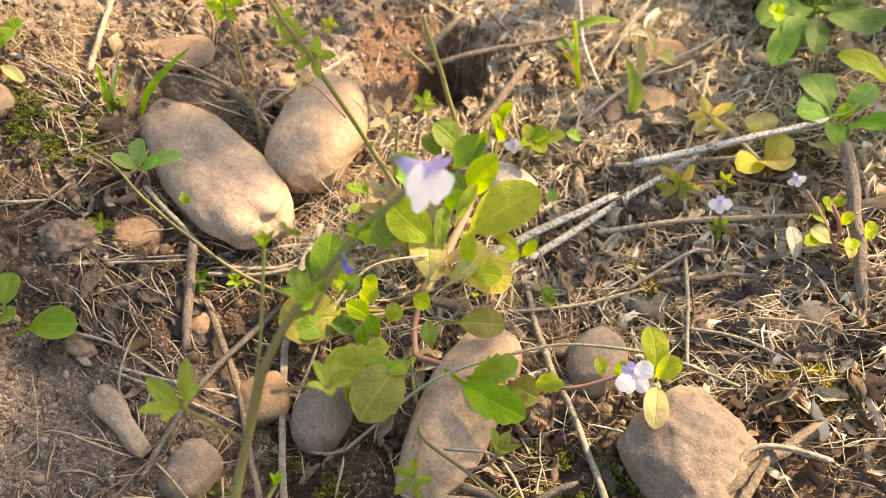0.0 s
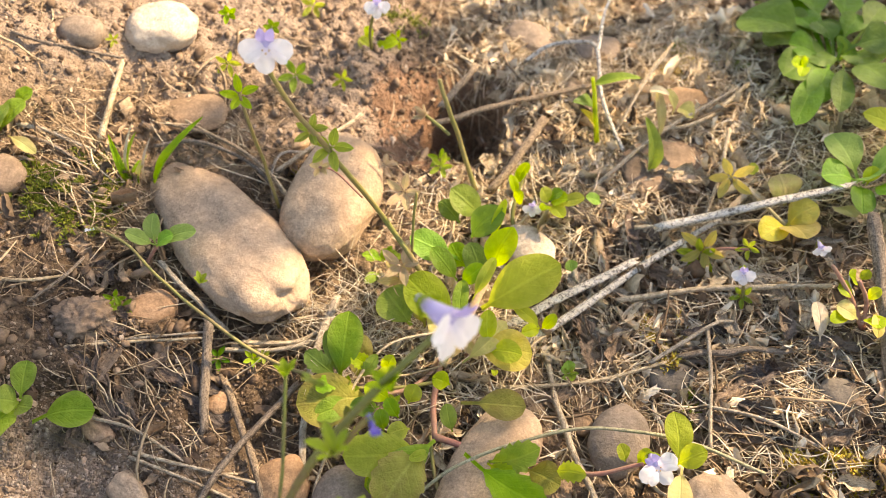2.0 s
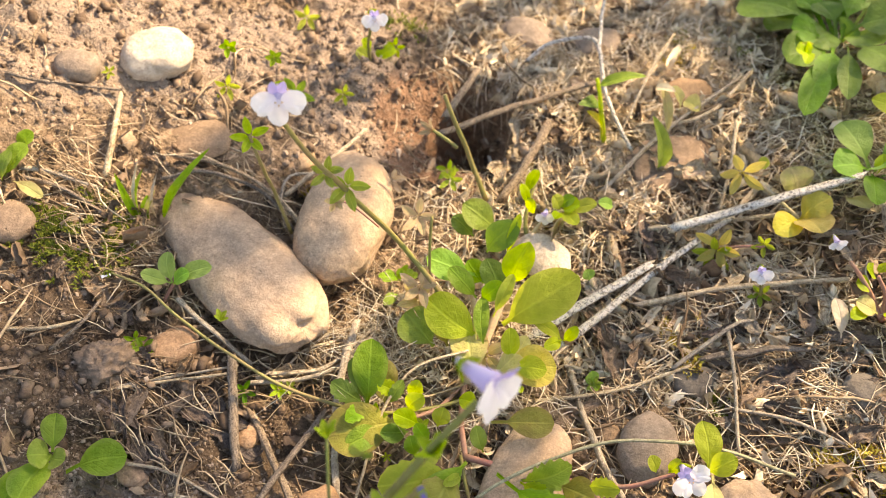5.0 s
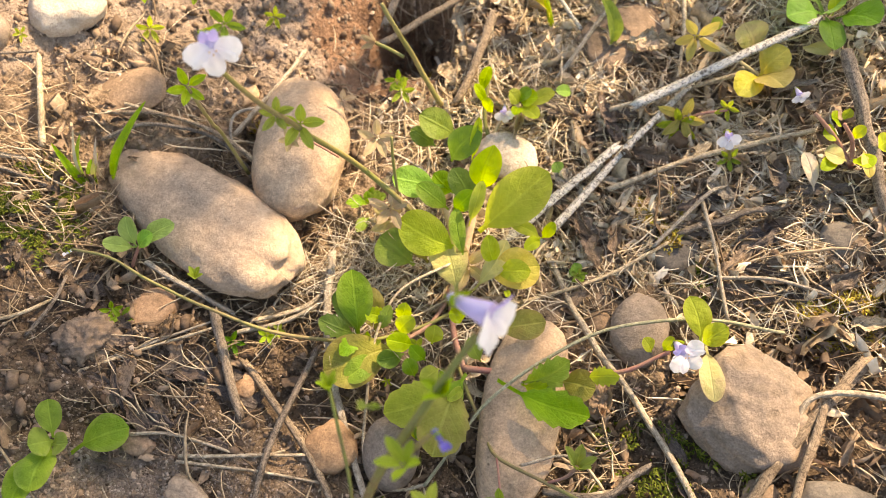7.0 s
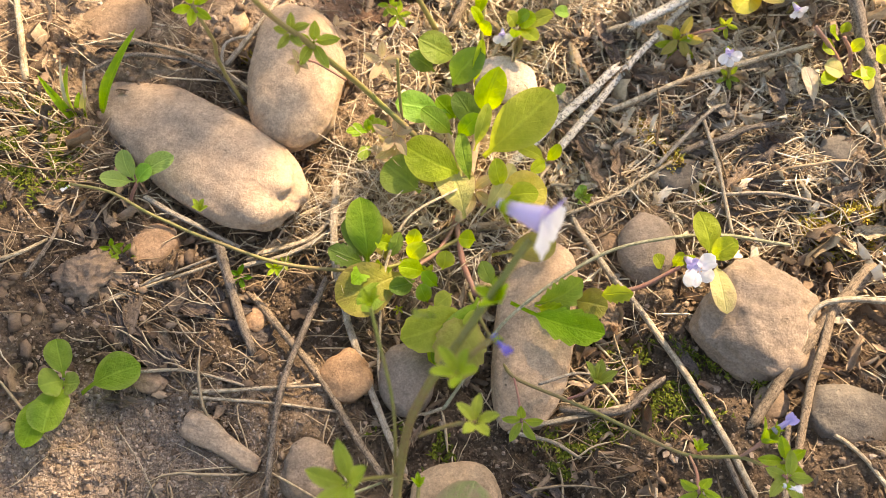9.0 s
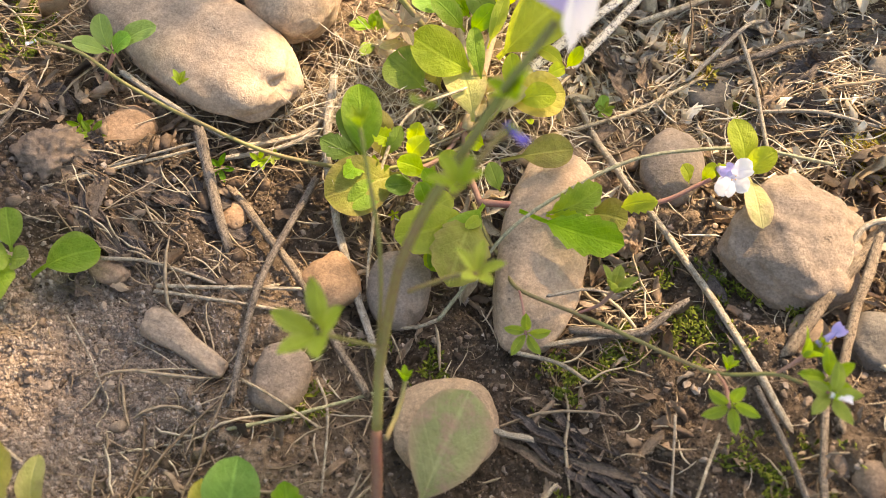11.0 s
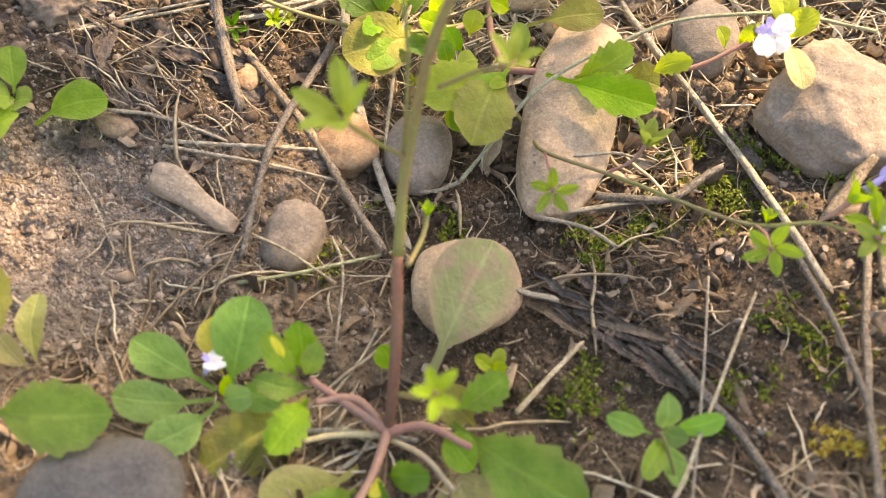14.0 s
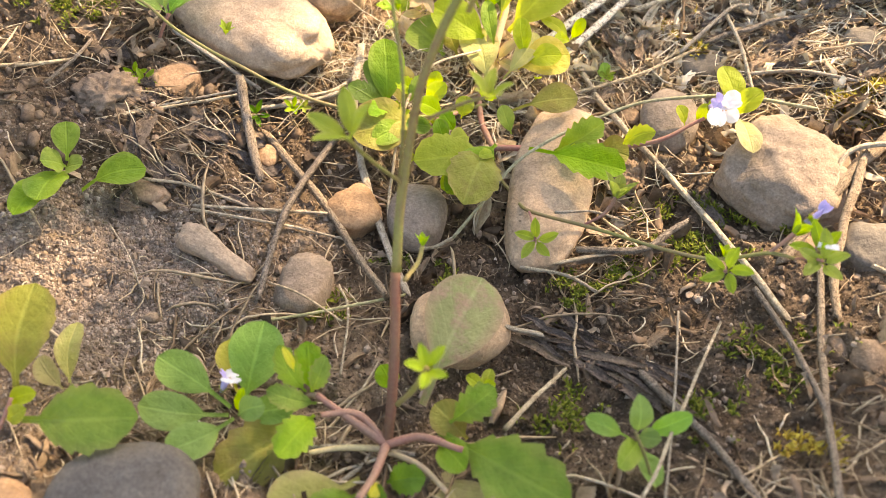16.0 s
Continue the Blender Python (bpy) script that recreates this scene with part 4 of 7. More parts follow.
leaf(near, (57.1, 114.4, 16.0), (37.0, 109.2, 21.0), 14.4, PALE, stalk=0.22, fold=0.08, up=TILT)
leaf(near, (56.2, 110.0, 20.0), (44.5, 104.9, 27.0), 7.9, MID, stalk=0.1, teeth=0.06, up=TILT)
leaf(near, (63.1, 111.7, 20.0), (71.4, 109.7, 27.0), 7.1, DEEP, stalk=0.1, teeth=0.1, up=TILT)
leaf(near, (59.1, 111.1, 20.0), (62.2, 105.3, 26.0), 4.4, DEEP, stalk=0.1, teeth=0.1, up=TILT)
leaf(near, (61.2, 111.5, 22.0), (59.3, 107.7, 26.0), 3.4, YELLOW, stalk=0.1, up=TILT)
leaf(near, (75.3, 117.7, 22.0), (80.0, 109.7, 28.0), 7.3, GREEN, stalk=0.08, up=TILT)
leaf(near, (76.2, 121.4, 19.0), (99.8, 98.9, 30.0), 14.9, MID, stalk=0.26, teeth=0.12, up=TILT)
leaf(near, (76.4, 113.3, 15.0), (81.9, 87.8, 24.0), 21.5, PALE, stalk=0.12, teeth=0.04, fold=0.08, up=TILT)
leaf(near, (77.4, 122.1, 20.0), (89.7, 126.9, 27.0), 7.9, MID, stalk=0.2, teeth=0.14, up=TILT)
leaf(near, (66.8, 133.2, 18.0), (65.0, 137.5, 24.0), 5.6, GREEN, stalk=0.1, up=TILT)
leaf(near, (60.0, 108.2, 18.0), (49.7, 93.1, 27.0), 14.6, GREEN, stalk=0.25, teeth=0.1, up=TILT)
leaf(near, (82.3, 118.9, 18.0), (76.0, 127.0, 22.0), 8.4, OLIVE, stalk=0.1, up=TILT)
leaf(near, (73.4, 128.9, 17.0), (92.9, 157.4, 21.0), 18.3, ROSY, stalk=0.24, fold=0.1, up=TILT)
leaf(near, (88.6, 129, 18.7), (84.4, 132.8, 21.5), 3.28, FRESH, stalk=0.1)
leaf(near, (88, 129.1, 18.6), (90.4, 133.6, 21.1), 3.09, FRESH, stalk=0.1)
leaf(near, (87.5, 129.5, 18.5), (90.6, 129.1, 22.6), 3.1, FRESH, stalk=0.1)
stem(near, [(64, 120.5, 18.8), (56, 127.5, 21), (49.8, 132.6, 23.9)], 1.15, 0.69, STEM_RED)
stem(near, [(64, 120.3, 18.9), (58.5, 127.8, 20.6), (50.4, 127.9, 23.4)], 1.04, 0.69, STEM_RED)
stem(near, [(64, 120.3, 18.9), (72.3, 120, 21.6), (80.3, 113.8, 28)], 1.15, 0.69, STEM_RED)
stem(near, [(64, 120.3, 18.9), (60.7, 112.8, 23.3), (57.1, 107, 28.3)], 1.12, 0.78, STEM_RED)
stem(near, [(63.9, 119.3, 17.3), (70.9, 114.1, 20.1), (75.5, 106.8, 24.1)], 0.69, 0.57, STEM_PINK)
stem(near, [(64, 119.9, 17), (53.8, 121.4, 18.3), (46.7, 121.1, 19.1)], 0.81, 0.58, STEM_PINK)
stem(near, [(64.1, 120.4, 17.5), (66.6, 128.3, 26.5), (69.2, 140, 37.1), (71.2, 149.3, 45.6)], 1.3, 1.15, STEM_DARK)
stem(near, [(71.2, 149.3, 45.3), (74.9, 162.2, 59.5), (82.4, 173.7, 82.5), (95.6, 183.9, 101), (108.4, 194.2, 109.4)], 1.15, 0.7, STEM_TWO)
stem(near, [(74.9, 162.2, 59.5), (69.1, 162.7, 68.3), (64.9, 162.6, 76.7)], 0.42, 0.42, STEM_TWO)
calyx(near, (64.9, 162.8, 78.7), (-0.27, 0.19, 0.94), 10.56, spread=0.7)
stem(near, [(72.8, 147.2, 45.3), (76.5, 154.3, 39.4), (78.3, 159.5, 37.9)], 0.55, 0.5, STEM_GREEN)
calyx(near, (78.3, 159.5, 38.4), (0.23, 0.71, 0.67), 4.43, spread=0.45)
stem(near, [(81.2, 168.6, 71.6), (88.3, 169.1, 74.5), (93.3, 168.4, 76.6)], 0.42, 0.42, STEM_TWO)
calyx(near, (93.4, 168.5, 77.6), (0.15, 0.25, 0.96), 6.87, spread=0.7)
stem(near, [(67.7, 126.2, 27.7), (71.5, 122.5, 46.5), (73.6, 120.5, 61.1)], 0.6, 0.5, STEM_GREEN)
calyx(near, (73.6, 120.3, 61.7), (0.09, -0.03, 1.00), 6.2, spread=0.75)
stem(near, [(90.5, 177.7, 90.2), (94.8, 178.8, 101.4), (97.9, 179.4, 107.5)], 0.55, 0.5, STEM_GREEN)
stem(near, [(72.8, 157.4, 53.4), (77.3, 175.7, 72.2), (77.5, 195.2, 85.3)], 0.42, 0.38, STEM_TWO)
calyx(near, (77.5, 195.3, 86.4), (0.01, 0.56, 0.83), 5.3, spread=0.5)
bud(near, (97.9, 179.5, 108.5), (0.31, -0.76, 0.16), 4.24)
calyx(near, (90.8, 176.3, 98.6), (-0.20, 0.39, 0.90), 6.73, spread=0.7)
calyx(near, (100.6, 186.4, 104.9), (-0.38, 0.48, 0.79), 6.62, spread=0.6)
bud(near, (88.8, 186, 105.1), (-0.86, 0.12, 0.41), 4.03, SEPAL)
flower(near, (111.3, 197.3, 110.2), (0.66, -0.54, 0.22), (0.40, 0.64, 0.60), 11.8, spots=False)

# ---- smaller plants ----
rosette = plant("seedling_rosette", (28.8, 133.7, 13.7), "pale green seedling rosette with smooth spoon-shaped leaves", "plant", "seedlings")
leaf(rosette, (32.9, 134.0, 20.0), (39.9, 151.2, 27.0), 12.5, COOL, stalk=0.15, up=TILT)
leaf(rosette, (30.0, 134.2, 20.0), (16.1, 145.3, 29.0), 8.8, COOL, stalk=0.3, up=TILT)
leaf(rosette, (29.5, 132.4, 20.0), (11.9, 134.4, 29.0), 8.5, COOL, stalk=0.28, up=TILT)
leaf(rosette, (30.6, 131.5, 20.0), (17.5, 123.7, 28.0), 8.2, COOL, stalk=0.28, up=TILT)
leaf(rosette, (31.8, 137.2, 21.0), (31.7, 147.9, 27.0), 6.5, YELLOW, stalk=0.25, up=TILT)
leaf(rosette, (32.1, 131.0, 23.0), (39.0, 130.5, 28.0), 5.9, COOL, stalk=0.08, up=TILT)
leaf(rosette, (32.7, 131.9, 20.0), (45.1, 130.9, 24.0), 6.8, COOL, stalk=0.1, up=TILT)
leaf(rosette, (32.3, 131.9, 21.0), (34.5, 135.3, 28.0), 2.2, FRESH, stalk=0.1, up=TILT)
petal_base = new("fallen_flower")
petal_base.location = Vector((30.7, 138.7, 26.4)) * MM
tagged(petal_base, "wilted white and violet flower lying on a leaf", "flower")
flower(petal_base, (30.7, 138.7, 26.4), (0.48, 0.49, 0.67), (-0.69, 0.45, 0.31), 5.18)
sideplant = plant("broadleaf_seedling", (-20, 138.4, 21.8), "broad-leaved seedling with toothed green leaves", "plant", "seedlings")
leaf(sideplant, (-15.2, 141.2, 26.0), (-8.3, 163.1, 38.0), 13.7, OLIVE, stalk=0.2, roll=10, teeth=0.04, up=TILT)
leaf(sideplant, (-13.9, 136.3, 26.0), (13.4, 130.1, 33.0), 14.4, MID, stalk=0.2, teeth=0.08, fold=0.25, up=TILT)
leaf(sideplant, (-17.3, 140.4, 26.0), (-9.6, 140.4, 30.0), 4.2, FRESH, stalk=0.1, up=TILT)
leaf(sideplant, (-17.2, 136.8, 26.0), (-11.4, 137.0, 30.0), 4.2, FRESH, stalk=0.1, up=TILT)
leaf(sideplant, (-7.9, 144.6, 20.0), (-12.5, 151.7, 24.0), 5.4, PALE, stalk=0.1, fold=0.3, up=TILT)
leaf(sideplant, (-6.5, 145.9, 20.0), (-4.4, 159.8, 23.0), 6.1, PALE, stalk=0.05, fold=0.3, up=TILT)
stem(sideplant, [(-19.8, 133.5, 25.4), (-16.9, 136.7, 27.9), (-15.1, 140.3, 29.5)], 0.55, 0.44, STEM_RED)
opposite = plant("opposite_leaved_seedling", (121.6, 111.2, 18.4), "light green seedling with pairs of smooth oval leaves", "plant", "seedlings")
leaf(opposite, (115.6, 111.0, 28.0), (106.4, 115.3, 33.0), 4.4, COOL, stalk=0.2, up=TILT)
leaf(opposite, (117.6, 111.5, 29.0), (118.2, 117.5, 36.0), 5.2, COOL, stalk=0.08, full=1.0, up=TILT)
leaf(opposite, (119.0, 111.4, 28.0), (127.9, 111.3, 36.0), 4.6, COOL, stalk=0.15, up=TILT)
leaf(opposite, (117.8, 111.1, 28.0), (121.7, 108.6, 31.0), 4.4, COOL, stalk=0.1, full=1.0, up=TILT)
leaf(opposite, (117.3, 109.6, 28.0), (109.7, 103.0, 36.0), 5.4, GREEN, stalk=0.1, up=TILT)
leaf(opposite, (119.8, 109.6, 22.0), (118.8, 100.0, 27.0), 5.2, COOL, stalk=0.1, up=TILT)
leaf(opposite, (117.6, 101.7, 20.0), (116.8, 93.7, 25.0), 6.0, COOL, stalk=0.1, up=TILT)
leaf(opposite, (113.9, 94.9, 20.0), (103.5, 95.2, 25.0), 5.2, COOL, stalk=0.15, up=TILT)
leaf(opposite, (114.2, 96.0, 20.0), (110.4, 97.9, 25.0), 6.5, COOL, stalk=0.1, up=TILT)
leaf(opposite, (111.5, 88.7, 20.0), (116.9, 86.3, 26.0), 7.8, COOL, stalk=0.1, up=TILT)
leaf(opposite, (111.3, 87.7, 20.0), (103.6, 87.3, 25.0), 5.3, COOL, stalk=0.1, up=TILT)
stem(opposite, [(119.3, 99.8, 23.7), (117.8, 105.5, 29.1), (115.8, 110.3, 33.9)], 0.44, 0.33, STEM_GREEN)
trio = plant("small_seedling", (-16.1, 212.8, 9.7), "small seedling with rounded bright green leaves", "plant", "seedlings")
leaf(trio, (-11, 210, 20.9), (-10.5, 220.3, 24.8), 7.91, GREEN, stalk=0.12)
leaf(trio, (-12, 209.5, 19.1), (-16.5, 208.4, 24.5), 9.06, GREEN, stalk=0.1)
leaf(trio, (-12.2, 209, 19.1), (-6.5, 207.5, 21.9), 6.51, GREEN, stalk=0.1)
leaf(trio, (-12.8, 209.4, 17.2), (-16.6, 195.8, 24.1), 11.18, GREEN, stalk=0.12)
leaf(trio, (-10.4, 206.5, 11.6), (7.2, 210.8, 12.4), 11.41, GREEN, stalk=0.25)
leaf(trio, (-13.7, 210.4, 15.4), (-22.7, 193.2, 22.8), 8.53, GREEN, stalk=0.2)
sprout = plant("small_seedling", (8, 262.5, 6.1), "tiny seedling with four narrow pale green leaves beside the long stone", "plant", "seedlings")
leaf(sprout, (15.6, 264.6, 17.6), (27.8, 268.3, 22.3), 6.86, COOL, stalk=0.15)
leaf(sprout, (14.5, 264.7, 17.9), (14.2, 272, 25.8), 5.63, COOL, stalk=0.15)
leaf(sprout, (14.1, 264.7, 18), (6.4, 265, 25), 5.2, COOL, stalk=0.15)
leaf(sprout, (15.1, 263.7, 18.7), (20.9, 266.4, 22.7), 5.77, COOL, stalk=0.1)
stem(sprout, [(7.6, 261.7, 6.1), (11, 262.8, 12.5), (14.8, 264.7, 17.8)], 0.53, 0.53, STEM_RED)
clump = plant("leafy_clump", (262.9, 378.1, -2.7), "dense clump of spoon-shaped green leaves in shade", "plant", "seedlings")
leaf(clump, (255.9, 373.8, 4.7), (224.9, 398.3, 2.1), 24.75, DEEP, stalk=0.42)
leaf(clump, (254.4, 371.9, 4.9), (238.2, 375, 10.8), 14.93, DEEP, stalk=0.42)
leaf(clump, (251.6, 368.4, 5.4), (229.9, 326.8, 17.9), 10.22, DEEP, stalk=0.42)
leaf(clump, (254.9, 369.8, 5.6), (238.3, 337.4, 18.2), 11.19, DEEP, stalk=0.42)
leaf(clump, (257.9, 369.4, 6.2), (266.2, 338.9, 24.1), 20.96, DEEP, stalk=0.42)
leaf(clump, (260.2, 375.1, 5.1), (274.5, 372.4, 18.2), 17.66, DEEP, stalk=0.42)
leaf(clump, (257.6, 372.6, 5.3), (253.5, 390.7, 8.2), 12.21, DEEP, stalk=0.42)
leaf(clump, (258.3, 371.3, 5.8), (270.1, 393.5, 10), 10.98, DEEP, stalk=0.42)
leaf(clump, (254.8, 373.9, 4.4), (245.3, 402.8, 2.4), 15.82, DEEP, stalk=0.42)
leaf(clump, (259.8, 369.2, 6.8), (245.4, 331.4, 20.4), 8.66, DEEP, stalk=0.42)
leaf(clump, (260.7, 377.2, 4.6), (272, 415.2, 0.4), 14, DEEP, stalk=0.42)
leaf(clump, (257.3, 375.6, 4.4), (257.5, 425.3, -7.2), 16.96, DEEP, stalk=0.42)
leaf(clump, (262.2, 374.8, 5.6), (282.1, 400.8, 9.3), 12.68, DEEP, stalk=0.42)
leaf(clump, (238.4, 356.8, 15), (233.8, 357.9, 17.8), 7.63, FRESH, stalk=0)
leaf(clump, (238.2, 357.6, 14.8), (239.7, 357.3, 18.9), 7.62, FRESH, stalk=0)
leaf(clump, (238.4, 359, 14.5), (234.9, 348.7, 19.6), 4.52, FRESH, stalk=0)
leaf(clump, (238.3, 359, 14.5), (237.4, 361.1, 17.7), 5.95, FRESH, stalk=0)
leaf(clump, (258.1, 380, 1.3), (235.2, 393.8, 0), 25.1, DEEP, stalk=0.25)
leaf(clump, (255.2, 372.1, 3.1), (233.9, 359, 9.2), 16.29, DEEP, stalk=0.25)
leaf(clump, (259.5, 377.7, 2.3), (244.4, 367.3, 9), 16.2, DEEP, stalk=0.25)
leaf(clump, (260.5, 373.4, 3.8), (264.2, 374.5, 10.7), 15.42, DEEP, stalk=0.25)
leaf(clump, (262, 375.2, 3.6), (268.7, 361.9, 15.1), 23.03, DEEP, stalk=0.25)
leaf(clump, (260, 379.7, 1.8), (264.9, 397.2, 2.9), 12.03, DEEP, stalk=0.25)
leaf(clump, (257, 380.2, 1.1), (242.9, 424, -12.7), 21.25, DEEP, stalk=0.25)
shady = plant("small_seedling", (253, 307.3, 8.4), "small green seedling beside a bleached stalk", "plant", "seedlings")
leaf(shady, (249.9, 306.1, 13.1), (242.5, 324.2, 17), 13.52, COOL, stalk=0.2)
leaf(shady, (249.3, 306.2, 13), (235.2, 305.4, 17.2), 13.07, COOL, stalk=0.2)
leaf(shady, (251, 305.4, 13.5), (262.6, 314.9, 23), 8.61, COOL, stalk=0.2)
leaf(shady, (251, 305.4, 13.5), (252.6, 303.1, 21.6), 13.31, COOL, stalk=0.2)
leaf(shady, (250, 304.7, 13.3), (244, 287.6, 20.6), 8.64, DEEP, stalk=0.2)
leaf(shady, (251.7, 304.4, 13.8), (251.4, 307.7, 20.8), 6.3, FRESH, stalk=0.2)
leaf(shady, (252.3, 302.9, 14.1), (259.1, 292.3, 24.4), 13.86, DEEP, stalk=0.2)
leaf(shady, (272.5, 319.2, 17.9), (252.7, 330.2, 22.1), 10.56, FRESH, stalk=0.05)
yellowing = plant("yellowing_seedling", (226.1, 292.2, 3.2), "yellowing seedling with broad faded leaves by a bleached stalk", "plant", "seedlings")
leaf(yellowing, (224.3, 290.2, 6.6), (232.7, 294, 15.6), 10.47, YELLOW, stalk=0.12)
leaf(yellowing, (224.9, 290.1, 6.8), (212.8, 282.2, 12.1), 10.11, YELLOW, stalk=0.12)
leaf(yellowing, (224.4, 290.7, 6.6), (226.8, 280.4, 15.1), 13.66, YELLOW, stalk=0.12)
leaf(yellowing, (225.6, 299.5, 6.4), (222.9, 308.5, 12.7), 13.16, PALE, stalk=0.12)
leaf(yellowing, (240.7, 296.8, 9.9), (242.5, 287.5, 18.4), 8.45, PALE, stalk=0.12)
calyx(yellowing, (206.1, 306.6, 11.9), (-0.36, -0.68, 0.64), 9.48, material=YELLOW, spread=0.9)
leaf(yellowing, (211.8, 310.4, 10.6), (216.1, 310.2, 13.2), 5.03, FRESH, stalk=0.1)
stem(yellowing, [(225.4, 292.2, 4.9), (216.3, 300.6, 8.2), (208.3, 306.2, 11.3)], 0.65, 0.65, STEM_PINK)
yellowstar = plant("yellowing_seedling", (197.4, 283.3, -1.6), "low yellow-green seedling with small pointed leaves", "plant", "seedlings")
calyx(yellowstar, (195.5, 281.6, 3.8), (-0.34, -0.63, 0.70), 9.17, material=YELLOW, spread=0.95)
calyx(yellowstar, (194.9, 280.5, 1.8), (-0.34, -0.63, 0.70), 7.53, material=FRESH, spread=0.95)
calyx(yellowstar, (209.1, 279.3, 9.7), (-0.38, -0.63, 0.68), 4.51, material=FRESH, spread=0.9)
stem(yellowstar, [(196.4, 282.4, 1.1), (202.4, 280.6, 6.7), (209, 278.8, 9.7)], 0.62, 0.41, STEM_RED)
whiteflower = plant("flowering_sprig", (207.9, 264.9, 0.8), "slender flowering sprig with one open white flower", "flowering plant", "seedlings")
stem(whiteflower, [(207.4, 263.5, 1.7), (205.9, 264.6, 7.8), (204.6, 266.2, 13.1)], 0.6, 0.4, STEM_GREEN)
calyx(whiteflower, (206.4, 263.6, 4.3), (-0.38, -0.59, 0.71), 4.83, spread=0.9)
flower(whiteflower, (204, 266.3, 15), (-0.24, -0.71, 0.51), (-0.03, 0.80, 0.60), 6.4)
flower(whiteflower, (229.4, 275.3, 17.8), (-0.01, -0.75, 0.24), (-0.43, 0.80, 0.57), 5.0)
stem(whiteflower, [(232.4, 280.7, 7.1), (230.6, 278.9, 13.3), (229.8, 277.6, 16.9)], 0.61, 0.41, STEM_GREEN)
redsprig = plant("reddish_sprig", (240, 253.7, 9), "sprig with reddish stems and tiny yellow-green leaves", "plant", "seedlings")
stem(redsprig, [(240.5, 250.7, 10.3), (234.7, 258.5, 18.4), (227.5, 264.2, 25.5)], 0.97, 0.58, STEM_RED)
stem(redsprig, [(240.5, 250.7, 10.3), (238.8, 255.6, 19.7), (234.8, 258.9, 25.8)], 0.77, 0.57, STEM_RED)
leaf(redsprig, (236.3, 258.5, 16.9), (230.5, 259.7, 20), 6.32, FRESH, stalk=0.1)
leaf(redsprig, (239.9, 264.1, 17.5), (240.4, 265.5, 22.2), 3.52, FRESH, stalk=0.1)
leaf(redsprig, (238.5, 263.8, 17.1), (234.6, 264.1, 20.7), 5.68, FRESH, stalk=0.1)
leaf(redsprig, (239.7, 256.9, 18), (242.3, 258, 23.3), 3.89, FRESH, stalk=0.1)
leaf(redsprig, (235.9, 250.2, 17.4), (229, 253.5, 20), 6.89, PALE, stalk=0.1)
leaf(redsprig, (237.5, 250.1, 17.9), (239.3, 244.4, 23.5), 6.81, FRESH, stalk=0.1)
leaf(redsprig, (241.2, 252, 18.8), (237.3, 241.3, 23.2), 4.04, YELLOW, stalk=0.1)
leaf(redsprig, (233.8, 251.6, 16.7), (226.1, 248, 19.7), 4.58, FRESH, stalk=0.1)
leaf(redsprig, (245.1, 251.5, 20), (247.5, 251.4, 25.4), 6.38, FRESH, stalk=0.1)
leaf(redsprig, (224, 243.3, 14.8), (223.7, 255.2, 18.6), 5.12, DRYLEAF, stalk=0.1)
grassl = plant("grass_tuft", (0.8, 293.5, 11.9), "small tuft of green grass blades by the long stone", "grass", "grass tufts")
leaf(grassl, (5.2, 293.2, 11.6), (25.1, 306.2, 33.3), 4.0, GREEN, stalk=0.0, full=0.7, fold=0.5)
leaf(grassl, (-1.4, 292.5, 13.4), (3.9, 299.3, 32.3), 2.7, GREEN, stalk=0.0, full=0.7, fold=0.5)
leaf(grassl, (-3, 292, 13.8), (-5.7, 298.8, 31), 2.7, GREEN, stalk=0.0, full=0.7, fold=0.5)
leaf(grassl, (-0.3, 291.7, 12.9), (1.2, 298.1, 18.6), 3.5, GREEN, stalk=0.0, full=0.7, fold=0.5)
leaf(grassl, (0.8, 292, 12.7), (5.4, 297, 23.3), 2.8, PALE, stalk=0.0, full=0.7, fold=0.5)
leaf(grassl, (-2.2, 292.7, 13.7), (3, 301.4, 34.9), 1.5, DRYLEAF, stalk=0.0, full=0.7, fold=0.5)
leaf(grassl, (3.1, 292.8, 12.2), (7.5, 299.5, 29.1), 1.6, DRYLEAF, stalk=0.0, full=0.7, fold=0.5)
grassr = plant("grass_tuft", (163.4, 333.7, -5.9), "yellow-green grass shoot with bent blades among straw", "grass", "grass tufts")
stem(grassr, [(163.4, 333.7, -5.9), (161.2, 336.1, 7), (158.3, 343.8, 19.8)], 1.15, 0.69, FRESH)
leaf(grassr, (159.3, 342.1, 18), (176, 344.3, 20), 4.57, GREEN, stalk=0.0, full=0.7, fold=0.4)
leaf(grassr, (161, 339.3, 6.9), (151.4, 336.1, 14.5), 6.63, DEEP, stalk=0.0, full=0.7, fold=0.4)
leaf(grassr, (162.4, 334.6, -2.3), (154.6, 336.3, 10.7), 5.04, YELLOW, stalk=0.0, full=0.7, fold=0.4)
leaf(grassr, (182.3, 319.3, -3.4), (176.9, 328.2, 17.4), 6.52, GREEN, stalk=0.0, full=0.7, fold=0.4)
leaf(grassr, (184.1, 337, 7.8), (179, 339.9, 18.6), 4.14, DRYLEAF, stalk=0.0, full=0.7, fold=0.4)
leaf(grassr, (179, 339.9, 18.6), (185.8, 337.5, 19.2), 3.83, DRYLEAF, stalk=0.0, full=0.7, fold=0.4)
leaf(grassr, (184.9, 340.1, 18.9), (189.5, 337.6, 8.1), 4.97, PALE, stalk=0.0, full=0.7, fold=0.4)
leaf(grassr, (181.8, 340.7, 18.7), (185.5, 331.6, 2.7), 3.95, PALE, stalk=0.0, full=0.7, fold=0.4)
